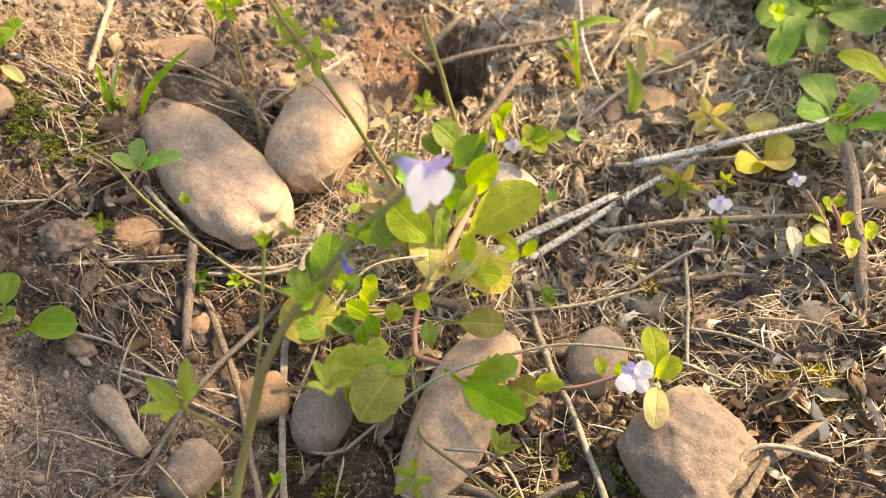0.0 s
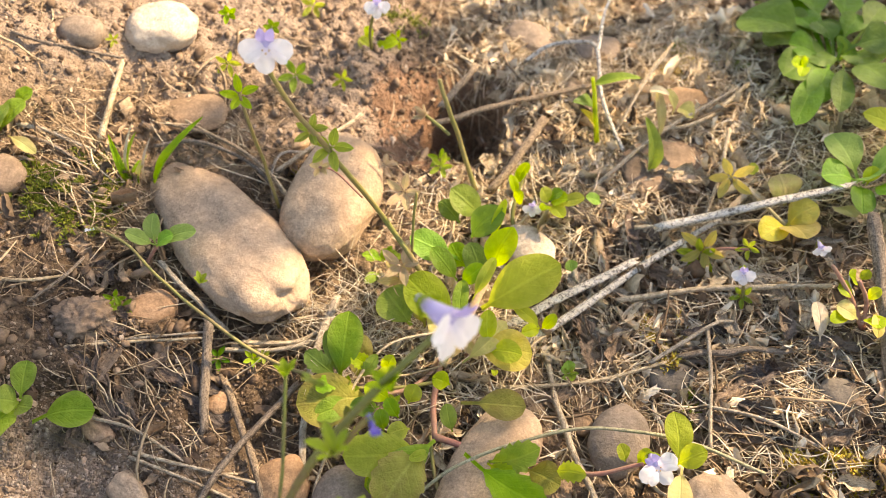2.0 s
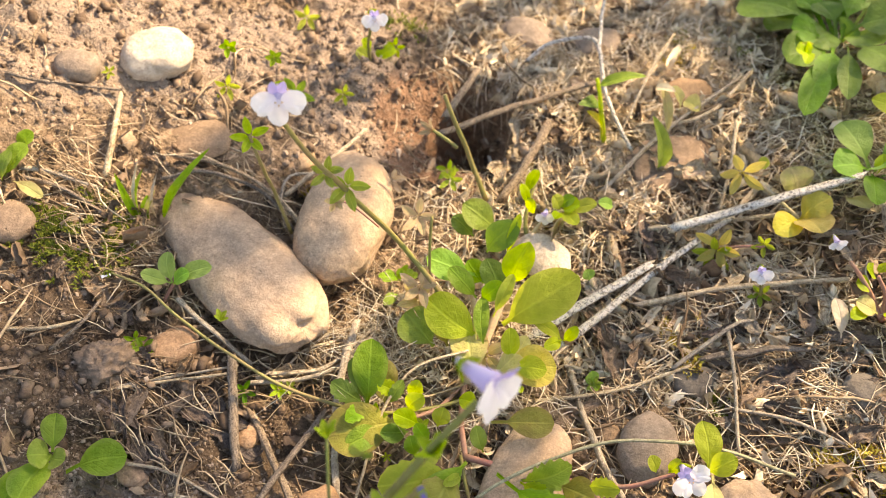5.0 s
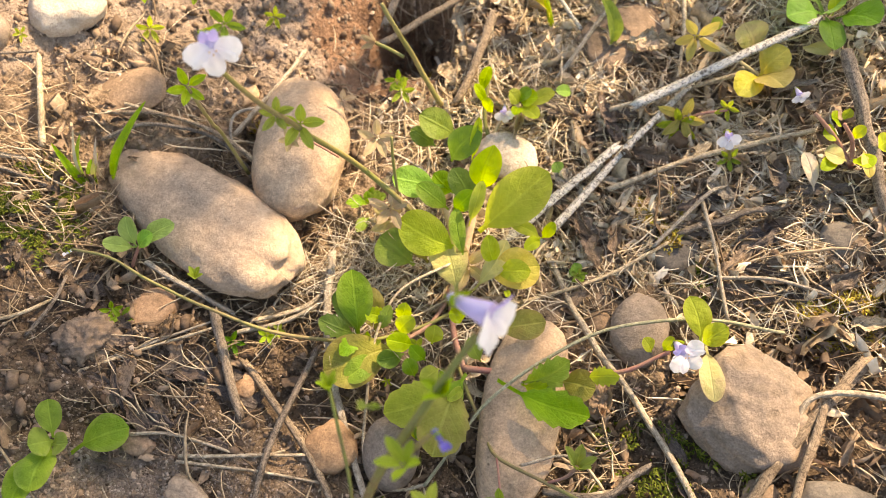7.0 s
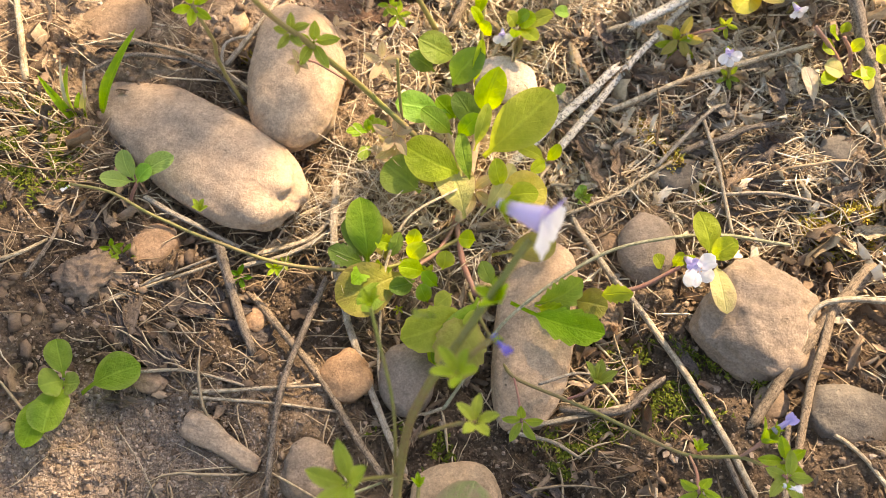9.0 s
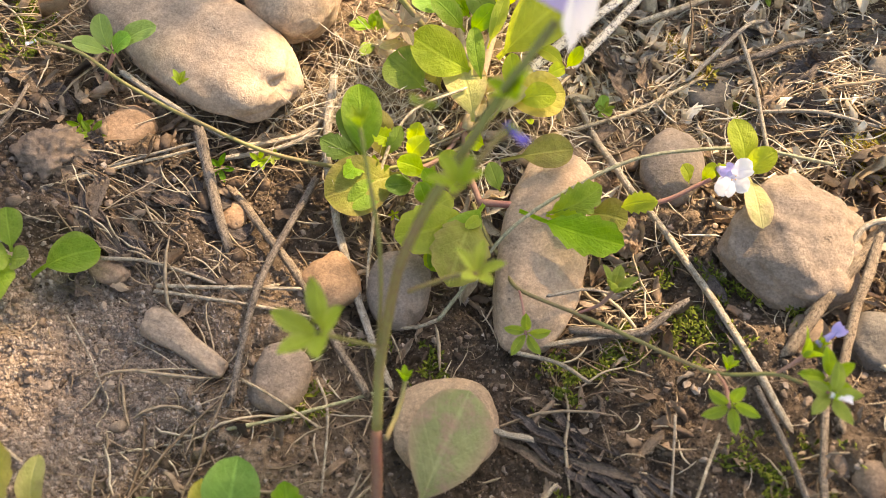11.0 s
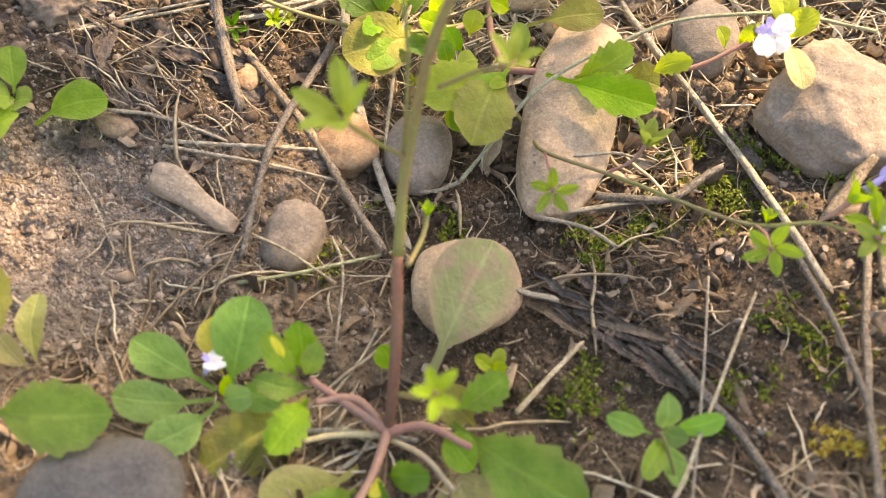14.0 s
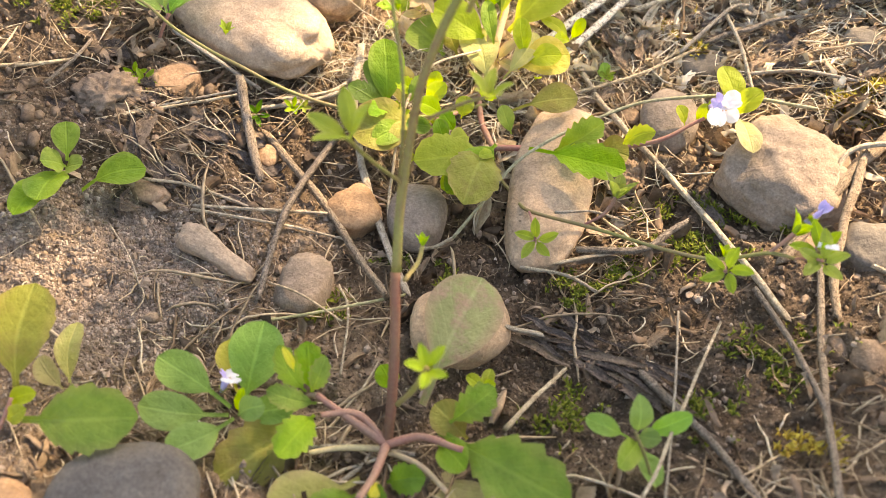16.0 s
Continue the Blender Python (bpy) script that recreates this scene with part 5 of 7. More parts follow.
leaf(grassr, (194.3, 346.6, 2.1), (199.7, 342.5, 1.1), 8.24, PALE, stalk=0.0, full=0.7, fold=0.4)
shrublet = plant("leafy_shoot", (143.9, 302.3, -6.1), "small leafy shoot with a violet bud", "plant", "seedlings")
leaf(shrublet, (144.1, 299.5, 1.5), (149.3, 297.4, 7.2), 6.72, FRESH, stalk=0.1)
leaf(shrublet, (144.4, 298.2, 1.5), (155.4, 298.3, 7.4), 5.73, FRESH, stalk=0.1)
leaf(shrublet, (144, 298.3, 1.4), (147.6, 289.8, 7), 5.55, FRESH, stalk=0.1)
leaf(shrublet, (143.1, 299.5, 1.5), (140.3, 302.1, 7.2), 5.64, FRESH, stalk=0.1)
leaf(shrublet, (143, 298.3, 1.4), (140.1, 292.5, 6.9), 4, FRESH, stalk=0.1)
leaf(shrublet, (143.1, 300.2, 1.5), (147.8, 301.1, 7.2), 4.97, GREEN, stalk=0.1)
leaf(shrublet, (131.4, 306, 1.6), (135.8, 312.9, 7.3), 4.35, FRESH, stalk=0.1)
leaf(shrublet, (132.1, 301.2, 1.5), (129.3, 307.2, 7.3), 3.59, FRESH, stalk=0.1)
leaf(shrublet, (131.9, 299, 1.4), (133.7, 300.1, 7.1), 5.73, FRESH, stalk=0.1)
stem(shrublet, [(131.5, 289, -5.5), (130.9, 297.8, -0.6), (134.7, 310.6, 5.4)], 0.84, 0.63, STEM_GREEN)
stem(shrublet, [(131.6, 290.7, -4.5), (137.9, 296.9, 0.4), (143.9, 298.7, 2.4)], 0.63, 0.63, STEM_PINK)
flower(shrublet, (137.1, 295.1, 5), (-0.24, -0.87, 0.38), (0.06, 0.84, 0.54), 5.74)
twigplant = plant("leafy_shoot", (116.2, 311.1, -5.4), "upright green shoot with a cut tip beside the burrow", "plant", "seedlings")
stem(twigplant, [(117.1, 307.5, -3.7), (110.7, 316.9, 12.3), (105.7, 320.1, 28.3), (102.8, 324, 36.6)], 1.01, 0.7, STEM_GREEN)
calyx(twigplant, (97.7, 321.4, 21.4), (-0.70, -0.23, 0.67), 6.19, material=SEPAL_ROSY, spread=0.6)
stem(twigplant, [(106.9, 316.6, 16.5), (102.1, 319.5, 18.9), (98.3, 320.9, 21.4)], 0.62, 0.62, STEM_GREEN)
calyx(twigplant, (104.2, 308.6, 8.7), (-0.02, -0.62, 0.79), 5.42, spread=0.9)
pinnate = plant("small_seedling", (85, 274.5, -5.3), "small fresh green seedling with divided leaves", "plant", "seedlings")
leaf(pinnate, (86.3, 273.2, -0.6), (79, 273.2, 3.9), 3.24, GREEN, stalk=0.05)
leaf(pinnate, (84.6, 273.9, -0.4), (81.5, 275.3, 3.8), 2.81, GREEN, stalk=0.05)
leaf(pinnate, (86.4, 273.6, -0.6), (86.5, 276.4, 3.4), 2.67, GREEN, stalk=0.05)
leaf(pinnate, (87.2, 273, -0.7), (90.7, 275.7, 3), 3.78, GREEN, stalk=0.05)
leaf(pinnate, (85.5, 268.9, -0.8), (81.3, 262.4, 3.2), 4.07, GREEN, stalk=0.05)
leaf(pinnate, (88.7, 273.8, -0.8), (92.6, 273.8, 2.8), 3.45, GREEN, stalk=0.05)
leaf(pinnate, (84.5, 273.6, -0.4), (80.5, 271.3, 3.7), 2.51, GREEN, stalk=0.05)
leaf(pinnate, (86.5, 275.6, -0.5), (89.1, 277.4, 3.3), 2.2, GREEN, stalk=0.05)
tiny = plant("tiny_seedling", (149.8, 237.8, -6), "tiny two-leaved seedling on bare soil", "plant", "tiny seedlings")
leaf(tiny, (149.2, 236.7, -4.1), (148.5, 238.9, 1.4), 4.6, COOL, stalk=0.05)
leaf(tiny, (148.6, 236.2, -4.2), (150.5, 233.1, -1), 4.5, GREEN, stalk=0.05)
leaf(tiny, (148.8, 236.2, -3.2), (146.5, 237.3, -0.6), 3.38, COOL, stalk=0.05)
tiny_0 = plant("tiny_seedling", (35.9, 235.7, -1.2), "tiny dark green seedling between dead stalks", "plant", "tiny seedlings")
calyx(tiny_0, (37.5, 233, 3.6), (0.21, -0.55, 0.81), 4.62, material=DEEP, spread=0.9, name='leaf')
tiny_1 = plant("tiny_seedling", (0.7, 251.2, 6.9), "tiny green seedling beside an orange stone", "plant", "tiny seedlings")
calyx(tiny_1, (2.9, 248.2, 11.1), (0.33, -0.59, 0.74), 4.31, material=GREEN, spread=0.9, name='leaf')
tiny_2 = plant("tiny_seedling", (102.9, 322.1, -4.1), "tiny green seedling near the burrow", "plant", "tiny seedlings")
calyx(tiny_2, (103.1, 317.8, 0.4), (-0.04, -0.74, 0.68), 5.34, material=GREEN, spread=0.9, name='leaf')
tiny_3 = plant("tiny_seedling", (63.1, 354.2, 2.6), "tiny yellow-green seedling on the bank", "plant", "tiny seedlings")
calyx(tiny_3, (64, 349.2, 7.3), (0.08, -0.79, 0.61), 4.69, material=FRESH, spread=0.9, name='leaf')
tiny_4 = plant("tiny_seedling", (82.6, 316.9, -2.3), "tiny wilted cream seedling beside the egg-shaped stone", "plant", "tiny seedlings")
calyx(tiny_4, (83.2, 312.7, 2.2), (0.03, -0.73, 0.68), 6.11, material=DRYLEAF, spread=0.9, name='leaf')
tiny_5 = plant("tiny_seedling", (-17.6, 345, 27), "tiny yellow-green seedling by a grey stone", "plant", "tiny seedlings")
calyx(tiny_5, (-15.5, 341.9, 30.8), (0.35, -0.67, 0.65), 3.02, material=FRESH, spread=0.9, name='leaf')
tiny_6 = plant("tiny_seedling", (45.3, 350.3, 6.6), "tiny green seedling with rounded leaves on the bank", "plant", "tiny seedlings")
calyx(tiny_6, (46.6, 346.8, 11), (0.15, -0.69, 0.71), 8.16, material=GREEN, spread=0.9, name='leaf')
tiny_7 = plant("tiny_seedling", (82.5, 381, -2.6), "tiny yellow-green seedling at the bank's top", "plant", "tiny seedlings")
calyx(tiny_7, (83.1, 376.6, 2.7), (0.03, -0.73, 0.68), 4.9, material=FRESH, spread=0.9, name='leaf')
tiny_8 = plant("tiny_seedling", (46.8, 390.5, 5.3), "tiny moss-green seedling at the bank's top", "plant", "tiny seedlings")
calyx(tiny_8, (48.1, 386, 10.4), (0.14, -0.75, 0.64), 6.43, material=FRESH, spread=0.9, name='leaf')
tiny_9 = plant("tiny_seedling", (150.2, 237.1, -6), "tiny seedling under a dead straw", "plant", "tiny seedlings")
calyx(tiny_9, (149.4, 235.4, -1.2), (-0.18, -0.39, 0.90), 3.33, material=GREEN, spread=0.9, name='leaf')
tiny_10 = plant("tiny_seedling", (20.8, 349.9, 13.5), "tiny yellow-green shoot on the bank", "plant", "tiny seedlings")
calyx(tiny_10, (22.4, 345.3, 17.6), (0.21, -0.78, 0.59), 5.44, material=FRESH, spread=0.9, name='leaf')
tiny_11 = plant("tiny_seedling", (90.8, 231.1, -6.8), "tiny fresh seedling beside the pebbles", "plant", "tiny seedlings")
calyx(tiny_11, (90.1, 227.7, -1.8), (-0.16, -0.61, 0.77), 4.01, material=FRESH, spread=0.9, name='leaf')
tiny_12 = plant("tiny_seedling", (83.4, 215.9, -5.9), "tiny yellow seedling beside stalks", "plant", "tiny seedlings")
calyx(tiny_12, (82.8, 212.8, -0.9), (-0.13, -0.57, 0.81), 2.09, material=FRESH, spread=0.9, name='leaf')
tiny_13 = plant("tiny_seedling", (3.5, 247.2, 5.9), "tiny dark green seedling at the orange stone", "plant", "tiny seedlings")
calyx(tiny_13, (5.3, 245.5, 10.4), (0.28, -0.42, 0.86), 4.85, material=GREEN, spread=0.9, name='leaf')
edgeleaf = plant("small_seedling", (-39.5, 308.7, 29.1), "small seedling with narrow green leaves", "plant", "seedlings")
leaf(edgeleaf, (-37.9, 306.5, 32.1), (-32.5, 311.6, 37.2), 7.02, GREEN, stalk=0.1)
leaf(edgeleaf, (-41.1, 297.9, 31.7), (-32.5, 305.5, 38.1), 8.72, GREEN, stalk=0.1)
leaf(edgeleaf, (-38.7, 296.8, 30.4), (-29.2, 292, 27.7), 4.5, PALE, stalk=0.1)
leaf(edgeleaf, (-41.7, 296.2, 31.6), (-36.8, 302.7, 39.2), 5.44, GREEN, stalk=0.1)
bankflower = plant("flowering_sprig", (73.2, 369.2, 0.3), "small flowering sprig on the bank with a white flower", "flowering plant", "seedlings")
stem(bankflower, [(73.7, 368.3, 0.2), (73.9, 365.8, 16), (76.5, 363.5, 29.4)], 0.7, 0.56, STEM_GREEN)
flower(bankflower, (77.5, 363.9, 32.1), (0.23, -0.87, 0.36), (-0.14, 0.85, 0.54), 8.2)
leaf(bankflower, (73.5, 369, 2.2), (68, 371.4, 7.2), 6.79, FRESH, stalk=0.1)
leaf(bankflower, (73.5, 369, 2.2), (83.2, 375.1, 3.7), 7.09, FRESH, stalk=0.1)
leaf(bankflower, (74.4, 366.4, 12), (71.4, 368.4, 16.4), 4.63, FRESH, stalk=0.1)

# ---- dead stalks, straws and twigs ----
stick("bleached white speckled stalk lying on straw", [(181.4, 289.4, 4.7), (212.2, 295.1, 11.5), (243.8, 300.9, 18.6)], 2.24, WHITE_STICK, wobble=0.035, flat=0.6, ridges=0.2, sides=10)
stick("long pale bleached dry stalk", [(135.8, 247.3, -5.1), (154.2, 259.9, -2.3), (179.2, 278.6, 0.8), (202.4, 293.5, 4.4)], 1.82, WHITE_STICK, taper=0.6, sides=10, wobble=0.03)
stick("bleached white speckled stalk", [(127.4, 251.9, -4.4), (148.9, 264.1, -1.7), (172.8, 277.1, 1.1)], 1.97, WHITE_STICK, wobble=0.035, flat=0.6, ridges=0.2, sides=10)
stick("thin pale straw lying on soil", [(166.1, 263.1, -2.3), (196.1, 267.2, 2.3), (233.4, 265.2, 11)], 1.19, STRAW)
stick("thin pale straw lying on soil", [(173.9, 292.7, -1.7), (191.4, 293.2, 1), (219.3, 293.3, 6.4)], 1.04, STRAW)
stick("thin tan dry stalk crossing the stones", [(141.2, 251.7, -4.9), (145, 226.1, -2.1), (150, 206.7, 1.7), (155, 195.4, 1.6), (162.7, 167.2, 6.7), (165.9, 135.7, 17.4)], 1.14, STRAW, taper=0.9)
stick("short weathered grey-brown stalk", [(34, 242.1, 9.4), (34.7, 228.7, 5), (37, 208.9, 2.1)], 1.73, TWIG, taper=0.9, sides=10)
stick("weathered brown twig lying on soil", [(39.4, 227.9, 0.2), (56, 196.4, 1.5), (62, 179.4, 4.1), (68.6, 163.1, 7.6)], 1.31, TWIG)
stick("weathered brown twig lying on soil", [(63.2, 227.5, -0.8), (46.9, 201.5, 4.1), (40.4, 185.8, 5.6), (35.5, 166.4, 8.4)], 1.14, TWIG)
stick("flat pale straw blade", [(72.3, 256.7, 2.7), (67.2, 231.5, 1.8), (68.7, 195.4, 0.5), (74.5, 165, 3.9)], 1.53, STRAW, flat=0.5)
stick("thin split dry straw", [(-7.3, 230.4, 12.8), (16.8, 235.2, 9.3), (33.4, 237.5, 8.3)], 0.55, STRAW)
stick("thin split dry straw", [(-1.7, 232.5, 11.4), (17.8, 236.7, 9.2), (35.2, 240.4, 7.1)], 0.52, STRAW)
stick("long greenish dry stem arching over the stones", [(201.6, 202.3, 12), (180.1, 210.8, 11.7), (154.5, 213.4, 11.1), (136, 209.7, 10), (112.6, 199.3, 10.4), (89.4, 179.4, 5.4)], 0.61, LICHEN, taper=0.9)
stick("thin looping straw round the pebble", [(89.3, 179.6, 4.4), (83.1, 179.6, 0.7), (76.7, 182.3, 0.6), (72.7, 191, 0.7), (76.1, 207.4, 2.9), (81.9, 224.7, 7.6), (91.7, 237.1, 10.7), (108.9, 244, 8.1)], 0.58, STRAW, taper=0.8)
stick("thick weathered brown twig", [(219.9, 189.4, 16.8), (201.3, 177.2, 16.4), (188.7, 168.1, 14.8), (173.2, 154.3, 12.6)], 2.12, TWIG, sides=10)
stick("weathered brown twig lying on soil", [(205.9, 181.9, 17.4), (190.5, 160.5, 18.1), (182.5, 148, 18.2), (175.8, 133.2, 19.9)], 1.41, TWIG)
stick("bent straw draped over a twig", [(218.9, 177.4, 22.9), (206.1, 181.9, 20.4), (198.3, 180.3, 18), (190.6, 169.1, 15.9), (181.4, 163.5, 12.5)], 0.99, STRAW)
stick("thin straw beside a stone", [(187.9, 152.5, 15.9), (194.6, 141.5, 21), (197.2, 128.5, 27.6)], 0.77, STRAW)
stick("brown dry stalk lying on soil", [(126.5, 129.1, 15.4), (130.5, 116.9, 21.6), (134.4, 108.1, 24.8), (137.7, 90.2, 33.5)], 1.27, TWIG, sides=10)
stick("thin grey-brown dry stalk", [(162.7, 147.4, 13), (162, 127.3, 21.9), (159.5, 109.5, 29.3)], 0.86, TWIG)
stick("upright-lying brown stalk lying on soil", [(183.2, 154.7, 14.3), (165.6, 121.1, 24.1), (149.7, 89.2, 38.7)], 1.05, TWIG)
stick("thin grey straw lying on soil", [(18.1, 199.5, 5.8), (38.1, 193.4, 4), (61.3, 185.2, 1.3)], 0.55, STRAW)
stick("thin pale straw from the round leaf", [(6.1, 209.5, 9.6), (18.7, 207.2, 6.2), (38.3, 197.6, 2.6), (49.3, 197.2, 1.3)], 0.56, STRAW)
stick("short grey dry straw", [(91.5, 120.4, 16.8), (99, 126.1, 16.6), (109.1, 133.7, 13)], 0.72, STRAW, flat=0.6)
stick("long bent dry grass stem", [(103.3, 88.6, 37.3), (115.6, 99.4, 36.1), (125.1, 111, 32), (148.6, 138, 18.2)], 0.5, STRAW)
stick("thin dry grass stem", [(141.1, 144.2, 13.3), (129.6, 119.1, 23.6), (114, 88.5, 37.8)], 0.35, STRAW)
stick("hair-thin dry root lying on soil", [(-3.4, 196, 8.4), (2.8, 183.7, 10.3), (5.7, 173.5, 9.1)], 0.26, STRAW)
stick("hair-thin dry root lying on soil", [(3.3, 179.9, 8.6), (6.7, 171.4, 10.2), (3.8, 166, 10.8)], 0.23, STRAW)
stick("thin white straw lying on soil", [(37.9, 172.6, 6.9), (47.2, 164.9, 11.3), (56.6, 156.5, 10.1)], 0.38, STRAW)
stick("curved white root lying on soil", [(56.5, 169.9, 4.3), (58.4, 160.4, 7), (55, 141.5, 11.3)], 0.39, STRAW)
stick("mossy thin twig lying on soil", [(34.3, 160.3, 8.7), (51.6, 161.3, 7.5), (73.6, 163.9, 5.1)], 0.52, LICHEN)
stick("thick brown upright stub of a dead stalk", [(243.9, 281.9, 26.5), (244.4, 256.4, 19.4), (243.5, 230.5, 14.1)], 2.5, TWIG, sides=12)
stick("dry stalk piece lying on soil", [(-13.5, 304.8, 21.3), (-11.3, 318.4, 26.1), (-11.3, 335, 27)], 1.24, STRAW)
stick("curved thin root on the bank", [(-45.3, 334, 40.9), (-37, 333.1, 37.7), (-27.5, 334.5, 33.6), (-12.1, 337.4, 26.6)], 0.74, TWIG)
stick("bleached white forked twig lying on the bank", [(135.6, 371.9, -2.0), (145.2, 377.3, 2.0), (159.9, 378.0, 4.0), (163.8, 371.1, 5.0), (164.4, 350.7, 4.0), (168.1, 335.7, 2.0), (172.1, 326.1, 0.0)], 0.95, WHITE_STICK, wobble=0.05)
stick("bleached white twig end on the bank", [(163.8, 371.1, 5.0), (167.3, 391.7, 6.0), (174.7, 416.7, 2.0)], 0.8, WHITE_STICK)
stick("thin pale bent twig on the bank", [(194.8, 379.1, 4.0), (186.5, 367.4, 3.0), (179.5, 356.3, 0.0)], 0.5, STRAW)
stick("bleached thin straw lying on soil", [(192.9, 377.2, 0.8), (181.3, 358.6, -0.2), (170.5, 337.3, -3.1)], 0.71, STRAW)
stick("fibrous brown stalk over the burrow", [(100.2, 333.4, 2.2), (122.1, 342.7, 2.2), (151.5, 355.6, -0.8), (174.9, 365, -4)], 1.65, TWIG, flat=0.7)
stick("short brown stalk over the burrow", [(102.7, 338.4, 5.9), (115.4, 364, 1.8)], 1.67, TWIG)
stick("dry broken stalk lying on soil", [(142, 336.8, 3.3), (134.7, 323, 1.7), (122.3, 306.8, -3)], 1.97, TWIG)
stick("thin dry stem lying on soil", [(210.8, 332.7, 7), (205, 312.6, 4), (200.4, 299.6, 0.2)], 0.86, STRAW)
stick("thin dry straw lying on soil", [(159.7, 309.1, -1.8), (184.8, 332.3, 2.6), (219.6, 360.5, -0.4)], 0.89, STRAW)
stick("dry straw lying on soil", [(224.6, 363.6, -1.3), (201, 340, 1.5), (176, 338.9, -2.1)], 0.91, STRAW)
stick("thin dry straw lying on soil", [(137.5, 317.8, -0.2), (138.1, 311.7, -0.3), (156.4, 297.4, -2)], 0.54, STRAW)
stick("dry twig between stones", [(44.7, 304.3, 6.6), (59.3, 315.8, 9), (72.8, 333, 5.9)], 1.06, STRAW)
stick("bleached split stalk beside the long stone", [(15.9, 260.7, 14.2), (26.2, 251.9, 10.3), (39.2, 242.1, 4.5)], 1.05, STRAW, flat=0.7)
stick("grey straw bundle lying on soil", [(43.4, 239.6, 1.7), (59.8, 241, 0.6), (70.2, 247.6, -0.3)], 1.08, STRAW, flat=0.6)
stick("grey straw lying on soil", [(37.4, 236.3, 1.6), (55.8, 238, 1.1), (71.4, 244.5, -0.5)], 0.9, STRAW)
stick("thin straw lying on soil", [(18.7, 200.8, 5.6), (37.5, 197.7, 3.7), (55.6, 194.7, 1.8)], 0.67, STRAW)
stick("curved brown root lying on soil", [(123.6, 171.2, 2.3), (138.8, 166.4, 6.2), (148.3, 170.7, 7.1), (153.9, 172.7, 7.3)], 1.32, TWIG, taper=0.7, wobble=0.15)
stick("thin white root on the stone", [(117.8, 179.2, 11.4), (128.5, 180.2, 7.7), (136.4, 178.7, 4.5)], 0.5, STRAW)
stick("frayed pale straw lying on soil", [(106.5, 168.5, 2.4), (117.9, 163.1, 4.8), (124.5, 156.5, 5.6)], 0.65, STRAW)
stick("frayed pale straw lying on soil", [(115.4, 169, 1.4), (127.8, 168.3, 4), (143.1, 168.1, 4.3)], 0.99, STRAW, flat=0.4)
stick("grey-white frayed stalk end", [(89.7, 160.3, 4.2), (98.1, 149.4, 9), (106, 145.3, 9.2)], 1.17, STRAW, flat=0.5)
stick("dark rotten grass roll", [(184.7, 243, 0.6), (203.2, 243.1, 5.6), (218.3, 243.3, 7.9)], 1.49, TWIG, flat=0.6, wobble=0.2)
stick("crossed thin straw lying on soil", [(193.9, 252.4, 3.4), (192, 233, 6), (189.7, 210.5, 3.9)], 0.73, STRAW)
stick("crossed thin straw lying on soil", [(174.9, 239.4, 1.2), (194.1, 251.6, 5.4), (202.9, 255.1, 3)], 0.76, STRAW)
stick("thin pale straw lying on soil", [(190.8, 224.3, 4.6), (205.4, 219.6, 8.9), (219.1, 211.2, 11.2)], 0.7, STRAW)
stick("thin straw lying on soil", [(125.6, 230.5, -4.2), (154.5, 232.6, -0.7), (180.5, 240.2, 1)], 0.74, STRAW)
stick("thin dry stem by the sprout", [(-21.3, 243.4, 16.4), (-12.8, 252, 16.6), (-9.5, 261, 14.6)], 0.68, TWIG)
stick("thin grey root lying on soil", [(-37, 249.1, 19.9), (-22.3, 250.5, 17.3), (-14.1, 254.8, 13.2)], 0.72, STRAW)
stick("dead grass stem over the stone", [(4.9, 315.4, 18), (27.1, 310.2, 16.2), (44.8, 299.2, 12), (58.9, 281.2, 3)], 0.81, TWIG)
stick("dead grass stem over the stone", [(12.1, 318, 16.3), (36.4, 306.2, 12.5), (50.6, 293.6, 9.4), (60.7, 278.6, 1.6)], 0.65, STRAW)
stick("thin dry root by the egg stone", [(56.8, 314, 6.3), (46.2, 310.3, 8.9), (44.7, 297.6, 6.9), (51.6, 284, 2.4)], 0.62, STRAW)
stick("thin tan straw lying on soil", [(-37.5, 302.4, 30), (-27.5, 302, 27), (-12.3, 299.1, 19.9)], 0.99, STRAW)
stick("thin tan straw lying on soil", [(-37, 299.2, 29.1), (-23.3, 296.7, 24.4), (-4.9, 286.4, 15.6)], 0.78, TWIG)
stick("dead grass stem over the bank", [(4.3, 306, 16.8), (19.6, 308.4, 16.9), (39.3, 302.4, 11.4), (49.8, 290.6, 4.3)], 0.83, TWIG)
dead_leaf("pale frayed dead grass sheath among straw", (230.5, 253, 8.5), (243.6, 253.8, 13.3), 3.48, STRAW, 0.99)
dead_leaf("pale frayed dead grass sheath among straw", (227.2, 284.4, 5.9), (240.7, 282.8, 11.2), 5.04, STRAW, 1.3)
dead_leaf("pale frayed dead grass sheath among straw", (191.5, 266.4, 0), (203, 271.8, 2.8), 4.09, STRAW, 0.65)
dead_leaf("pale frayed dead grass sheath among straw", (223.9, 223.2, 9.4), (221.3, 209.8, 10.4), 4.73, STRAW, 0.83)
dead_leaf("tan crumpled grass sheath lying on soil", (154.5, 255.6, -3.9), (155.9, 237, -0.8), 5.84, BROWN, 1.04)
dead_leaf("tan crumpled grass sheath lying on soil", (222, 201, 11.8), (230.4, 198.4, 16.6), 5.46, STRAW, 1.26)
dead_leaf("pale frayed dead grass sheath among straw", (208.7, 270.9, 2.8), (219.7, 262.4, 6.2), 5.93, STRAW, 0.95)
dead_leaf("tan crumpled grass sheath lying on soil", (154.3, 274.8, -4), (151.2, 264.8, -1.8), 6.72, STRAW, 1.06)
